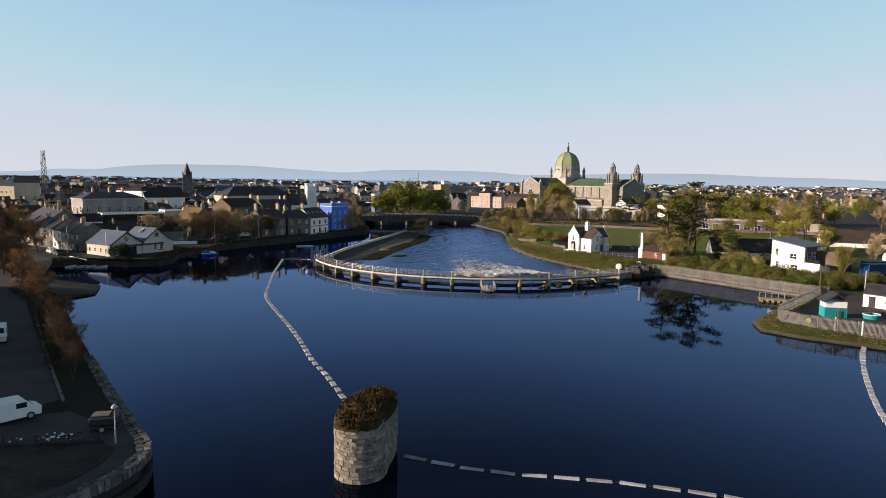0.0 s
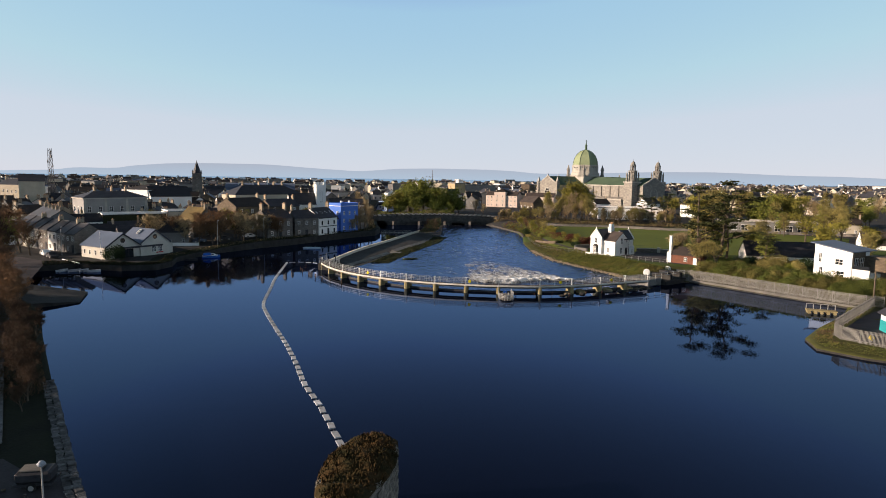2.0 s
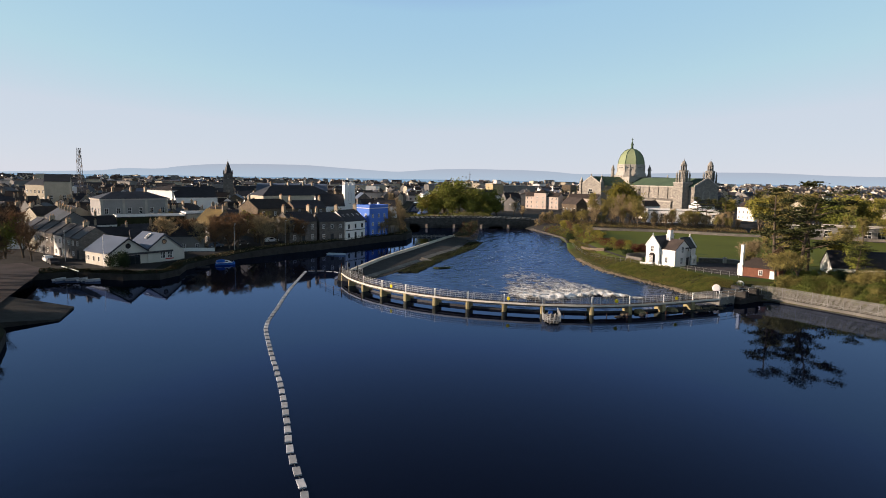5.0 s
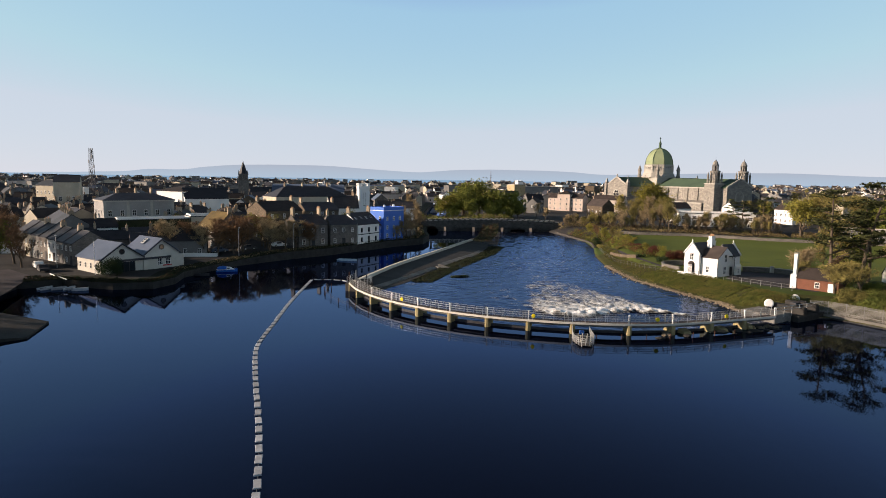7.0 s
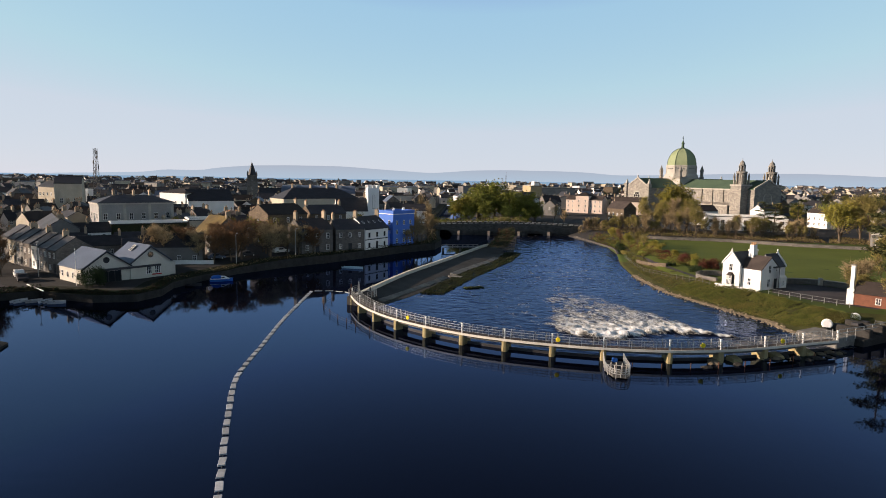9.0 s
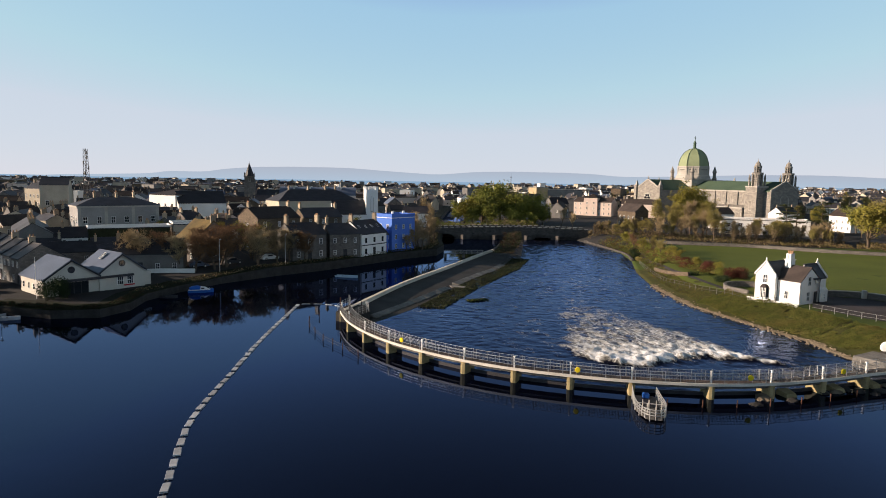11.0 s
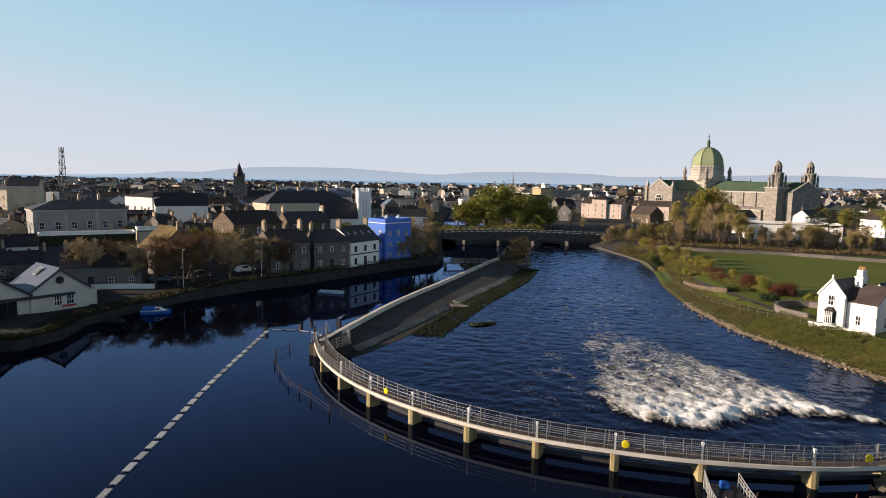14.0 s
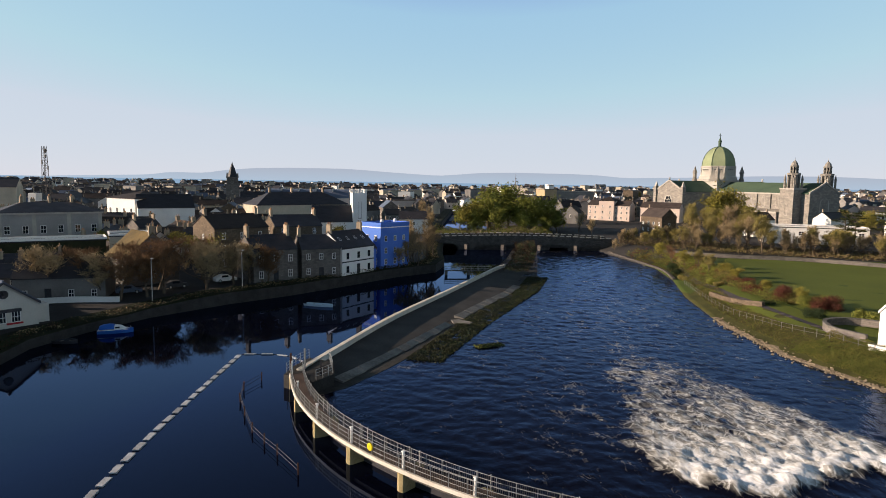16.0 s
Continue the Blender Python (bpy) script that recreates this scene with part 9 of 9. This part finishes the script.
def shrub_mesh(seed, mt, dense_count=4200):
    rnd = random.Random(seed)
    bm = bmesh.new()
    lumps = [(Vector((rnd.uniform(-.5, .5), rnd.uniform(-.5, .5), rnd.uniform(0.25, 0.65))), rnd.uniform(0.28, 0.45)) for _ in range(9)]
    for _ in range(dense_count):
        c, r = rnd.choice(lumps)
        d = Vector((rnd.gauss(0, 1), rnd.gauss(0, 1), rnd.gauss(0, 1))).normalized()
        p = c + d * r * rnd.uniform(0.6, 1.05)
        if p.z < 0:
            continue
        a = Vector((rnd.uniform(-1, 1), rnd.uniform(-1, 1), rnd.uniform(-1, 1))).normalized() * 0.036
        b = a.cross(d).normalized() * 0.02
        bm.faces.new([bm.verts.new(p + v) for v in (-a, b, a, -b)])
    me = bpy.data.meshes.new("shrub")
    bm.to_mesh(me)
    bm.free()
    me.materials.append(M[mt])
    return me


def shrubs():
    rnd = random.Random(13)
    kinds = {k: [shrub_mesh(60 + 7 * i + len(k), k) for i in range(2)] for k in ("leaf", "bud", "red_shrub", "yew", "scrub_leaf", "scrub_bud")}

    def put(kind, x, y, size, label, group, flat=0.8, wide=1.0):
        ob = new("shrub", rnd.choice(kinds[kind]))
        ob.matrix_world = pose(x, y, ground_z(x, y) - 0.1, 0, 0, rnd.uniform(0, 360)) @ Matrix.Diagonal((size * wide, size, size * flat, 1))
        tagged(ob, label, "shrub", group)

    for x, y, s, k in ((46.8, 228, 2.3, "red_shrub"), (46.9, 221, 2.0, "red_shrub"), (48.2, 212.5, 3.4, "red_shrub"), (50.5, 206, 3.0, "leaf"), (51.2, 203.4, 3.4, "red_shrub"), (46.4, 236, 2.6, "bud"), (46.5, 240.5, 2.2, "red_shrub"), (47.0, 247, 2.8, "leaf"),
                        (47.2, 252, 2.8, "bud"), (46.4, 259, 3.2, "leaf"), (44.5, 264, 2.6, "bud"), (44, 272, 3.0, "leaf"), (53.5, 196.5, 2.4, "leaf"), (47.2, 224.5, 1.4, "leaf"), (41.5, 232, 2.0, "leaf"), (42.0, 228, 1.4, "bud"), (46.2, 196.8, 2.2, "yew"), (43.5, 207, 1.3, "yew"), (56.5, 190, 2.2, "bud"),
                        (40.5, 254, 2.2, "yew"), (41.5, 262, 2.4, "yew"), (39.8, 246, 1.8, "bud"), (49.0, 209.0, 1.5, "bud")):
        put(k, x, y, s, {"red_shrub": "rounded dark red garden shrub", "leaf": "rounded green garden shrub", "bud": "yellow-green spring garden shrub", "yew": "dark clipped evergreen shrub"}[k], "garden shrubs")
    def thicket(name, label, chain, across, count, tall, size, kinds, clump=0.35, base=None):
        """Low scrub as one mesh: leaves heaped into clumps along a chain, across it by a range."""
        bm = bmesh.new()
        pts = dense(chain, 0.8)
        for _ in range(count):
            i = rnd.randrange(len(pts) - 1)
            (ax, ay), (bx, by) = pts[i], pts[i + 1]
            k = math.hypot(bx - ax, by - ay) or 1
            o, f = rnd.uniform(*across), rnd.random()
            x, y = ax + (bx - ax) * f - (by - ay) / k * o, ay + (by - ay) * f + (bx - ax) / k * o
            nz = 0.5 + 0.5 * noise.noise(Vector((x * clump, y * clump, 3.0))) + 0.35 * noise.noise(Vector((x * clump * 2.6, y * clump * 2.6, 8.0)))
            if nz < 0.18:
                continue
            z = (ground_at(x, y) if base is None else base) + tall * nz * rnd.random() ** 0.6
            s = size * rnd.uniform(0.5, 1.3)
            a = Vector((rnd.uniform(-1, 1), rnd.uniform(-1, 1), rnd.uniform(-0.4, 1))).normalized() * s
            b = a.cross(Vector((rnd.uniform(-1, 1), rnd.uniform(-1, 1), 0.4))).normalized() * s * 0.5
            p = Vector((x, y, z))
            q = noise.noise(Vector((x * 0.22, y * 0.22, 20.0))) + rnd.uniform(-0.35, 0.35)
            fc = bm.faces.new([bm.verts.new(p + v) for v in (-a, b, a, -b)])
            fc.material_index = min(len(kinds) - 1, max(0, int((q + 0.5) * len(kinds))))
        return tagged(to_object(name, bm, [M[k] for k in kinds]), label, "scrub", kind="stuff")

    heights = {}

    def knot(i, j):
        if (i, j) not in heights:
            heights[i, j] = ground_z(i * 1.5, j * 1.5)
        return heights[i, j]

    def ground_at(x, y):
        i, j = math.floor(x / 1.5), math.floor(y / 1.5)
        u, v = x / 1.5 - i, y / 1.5 - j
        return (knot(i, j) * (1 - u) + knot(i + 1, j) * u) * (1 - v) + (knot(i, j + 1) * (1 - u) + knot(i + 1, j + 1) * u) * v

    thicket("bank_scrub", "dense olive-green scrub on the sloping river bank", [(52.0, 147.5), (47.6, 152.5), (46.0, 158.5), (41.9, 168.8), (36.9, 184)], (-7.8, -0.3), 110000, 0.85, 0.065, ("scrub_bud", "scrub_leaf", "scrub_leaf", "scrub_leaf", "scrub_bud"))
    thicket("path_scrub", "low yellow-green scrub between path and shore", [(37.6, 184), (35.9, 202), (36.8, 221), (39.6, 240), (40.2, 262), (36, 285)], (-3.6, 0.1), 42000, 0.8, 0.075, ("scrub_bud", "scrub_leaf", "twig_dark", "scrub_leaf", "scrub_bud"))
    thicket("garden_border", "mixed spring shrubs along the lawn's edge", [(46.5, 208), (45.6, 222), (45.4, 240), (45.0, 258), (42.5, 274), (37, 292)], (-2.2, 2.4), 18000, 2.3, 0.12, ("red_shrub", "scrub_bud", "scrub_leaf", "leaf", "scrub_bud"), 0.28)
    thicket("yard_bank_scrub", "brown-green rough growth on the yard bank", [(78.5, 118.5), (71.5, 111), (61.5, 102), (56.5, 95.5), (55.5, 91.5), (59, 87.5), (68, 79.5)], (0.0, 2.4), 7000, 0.4, 0.08, ("twig_dark", "scrub_bud", "scrub_leaf"))
    thicket("tree_undergrowth", "brown and olive undergrowth below the cathedral trees", [(32, 303), (58, 288), (84, 280), (112, 272), (140, 258)], (1.5, 20.0), 34000, 2.0, 0.18, ("twig", "twig_dark", "bud", "twig", "scrub_bud"), 0.2)
    thicket("bridge_undergrowth", "green undergrowth behind the bridge", [(-26, 322), (0, 326), (18, 327)], (2.0, 26.0), 16000, 4.0, 0.26, ("bud", "leaf", "leaf", "twig"), 0.14)
    thicket("boathouse_bank", "dark growth on the wall below the boathouse", [(-82, 157.8), (-70, 155.6), (-63.4, 157.2), (-62.0, 163), (-64, 171)], (0.0, 1.8), 7000, 0.9, 0.13, ("ivy", "twig_dark", "yew", "ivy"))
    # hedge behind the long fence
    for x, y in dense([(62.5, 150), (72.5, 136), (82, 122.5), (92, 122)], 1.8):
        for o in (0, 2.6, 5.0):
            put(rnd.choice(("scrub_bud", "scrub_leaf", "scrub_bud", "scrub_leaf")), x + 1.0 + o * 0.8 + rnd.uniform(-.5, .5), y + o * 0.55 + rnd.uniform(-.5, .5), rnd.uniform(2.2, 3.4), "tall mixed hedge behind the steel fence", "fence hedge", 0.9)
    for x, y in dense([(66, 163), (78, 160), (90, 150)], 2.2):
        put(rnd.choice(("yew", "bud", "leaf")), x + rnd.uniform(-1, 1), y + rnd.uniform(-1, 1), rnd.uniform(2.2, 3.6), "dark scrub behind the hedge", "dark scrub", 0.9)
    # left bank scrub, island, town bank
    thicket("near_bank_scrub", "brown and dark scrub along the near bank", [(-36, 68.5), (-40.5, 75.5), (-52.5, 94), (-61.5, 108), (-70, 117)], (0.5, 4.6), 20000, 1.2, 0.09, ("ivy", "twig_dark", "twig_dark", "ivy"))
    thicket("town_bank_scrub", "dark scrub along the town bank", [(-88, 155), (-82, 159)], (-2.0, 2.0), 900, 1.0, 0.18, ("ivy", "twig_dark", "yew"))
    thicket("quay_scrub", "dark brambles along the town quay", [(-64.8, 171), (-63.2, 180), (-59.7, 191), (-52.2, 203.8), (-44.2, 214), (-35.2, 228.5), (-28.2, 240.6), (-20.5, 250), (-19.5, 262), (-22, 280), (-24, 305)], (-0.4, 2.2), 16000, 1.1, 0.14, ("ivy", "twig_dark", "yew", "twig", "ivy"))
    thicket("island_scrub", "dark bushes on the overgrown island", [(1, 240), (3, 258), (4.5, 280), (5, 302)], (-3.0, 3.0), 9000, 1.5, 0.16, ("ivy", "twig_dark", "ivy", "yew"))
    put("yew", -75.5, 163.6, 3.0, "dark evergreen bush at the boathouse corner", "boathouse bushes", 1.3)
    # weed and rubble in the shallows beside the apron
    thicket("apron_weed", "dark wet weed and rubble below the apron", [(-13.5, 173), (-8.2, 195), (-2.6, 214), (1.6, 228), (4.6, 246)], (-4.2, 0.6), 26000, 0.42, 0.13, ("ivy", "yew", "ivy", "ivy"), 0.42, 0.10)
    thicket("weed_bed", "flat dark green weed bed in the shallow river", [(-5.4, 180.2), (-1.8, 182.6)], (-0.8, 0.8), 1500, 0.30, 0.12, ("yew", "ivy", "leaf"), 0.5, 0.14)
    # shore stones
    bm = bmesh.new()
    for x, y in dense([(34.0, 205), (33.9, 200), (35.9, 182), (41.1, 168), (45.3, 158), (46.4, 150)], 0.16):
        for _ in range(2):
            r = rnd.uniform(0.07, 0.24)
            o = rnd.gauss(0.3, 0.6)
            t = Matrix.Translation((x + o + rnd.uniform(-.2, .2), y + rnd.uniform(-.3, .3), 0.12 + 0.13 * max(0, o))) @ Euler((rnd.uniform(0, 3), rnd.uniform(0, 3), rnd.uniform(0, 3))).to_matrix().to_4x4()
            add_box(bm, -r, -r * 0.7, -r * 0.45, r, r * 0.7, r * 0.45, 0, t)
    tagged(to_object("shore_stones", bm, M["stone_tan"]), "pale loose stones along the river shore", "stones", kind="stuff")


shrubs()
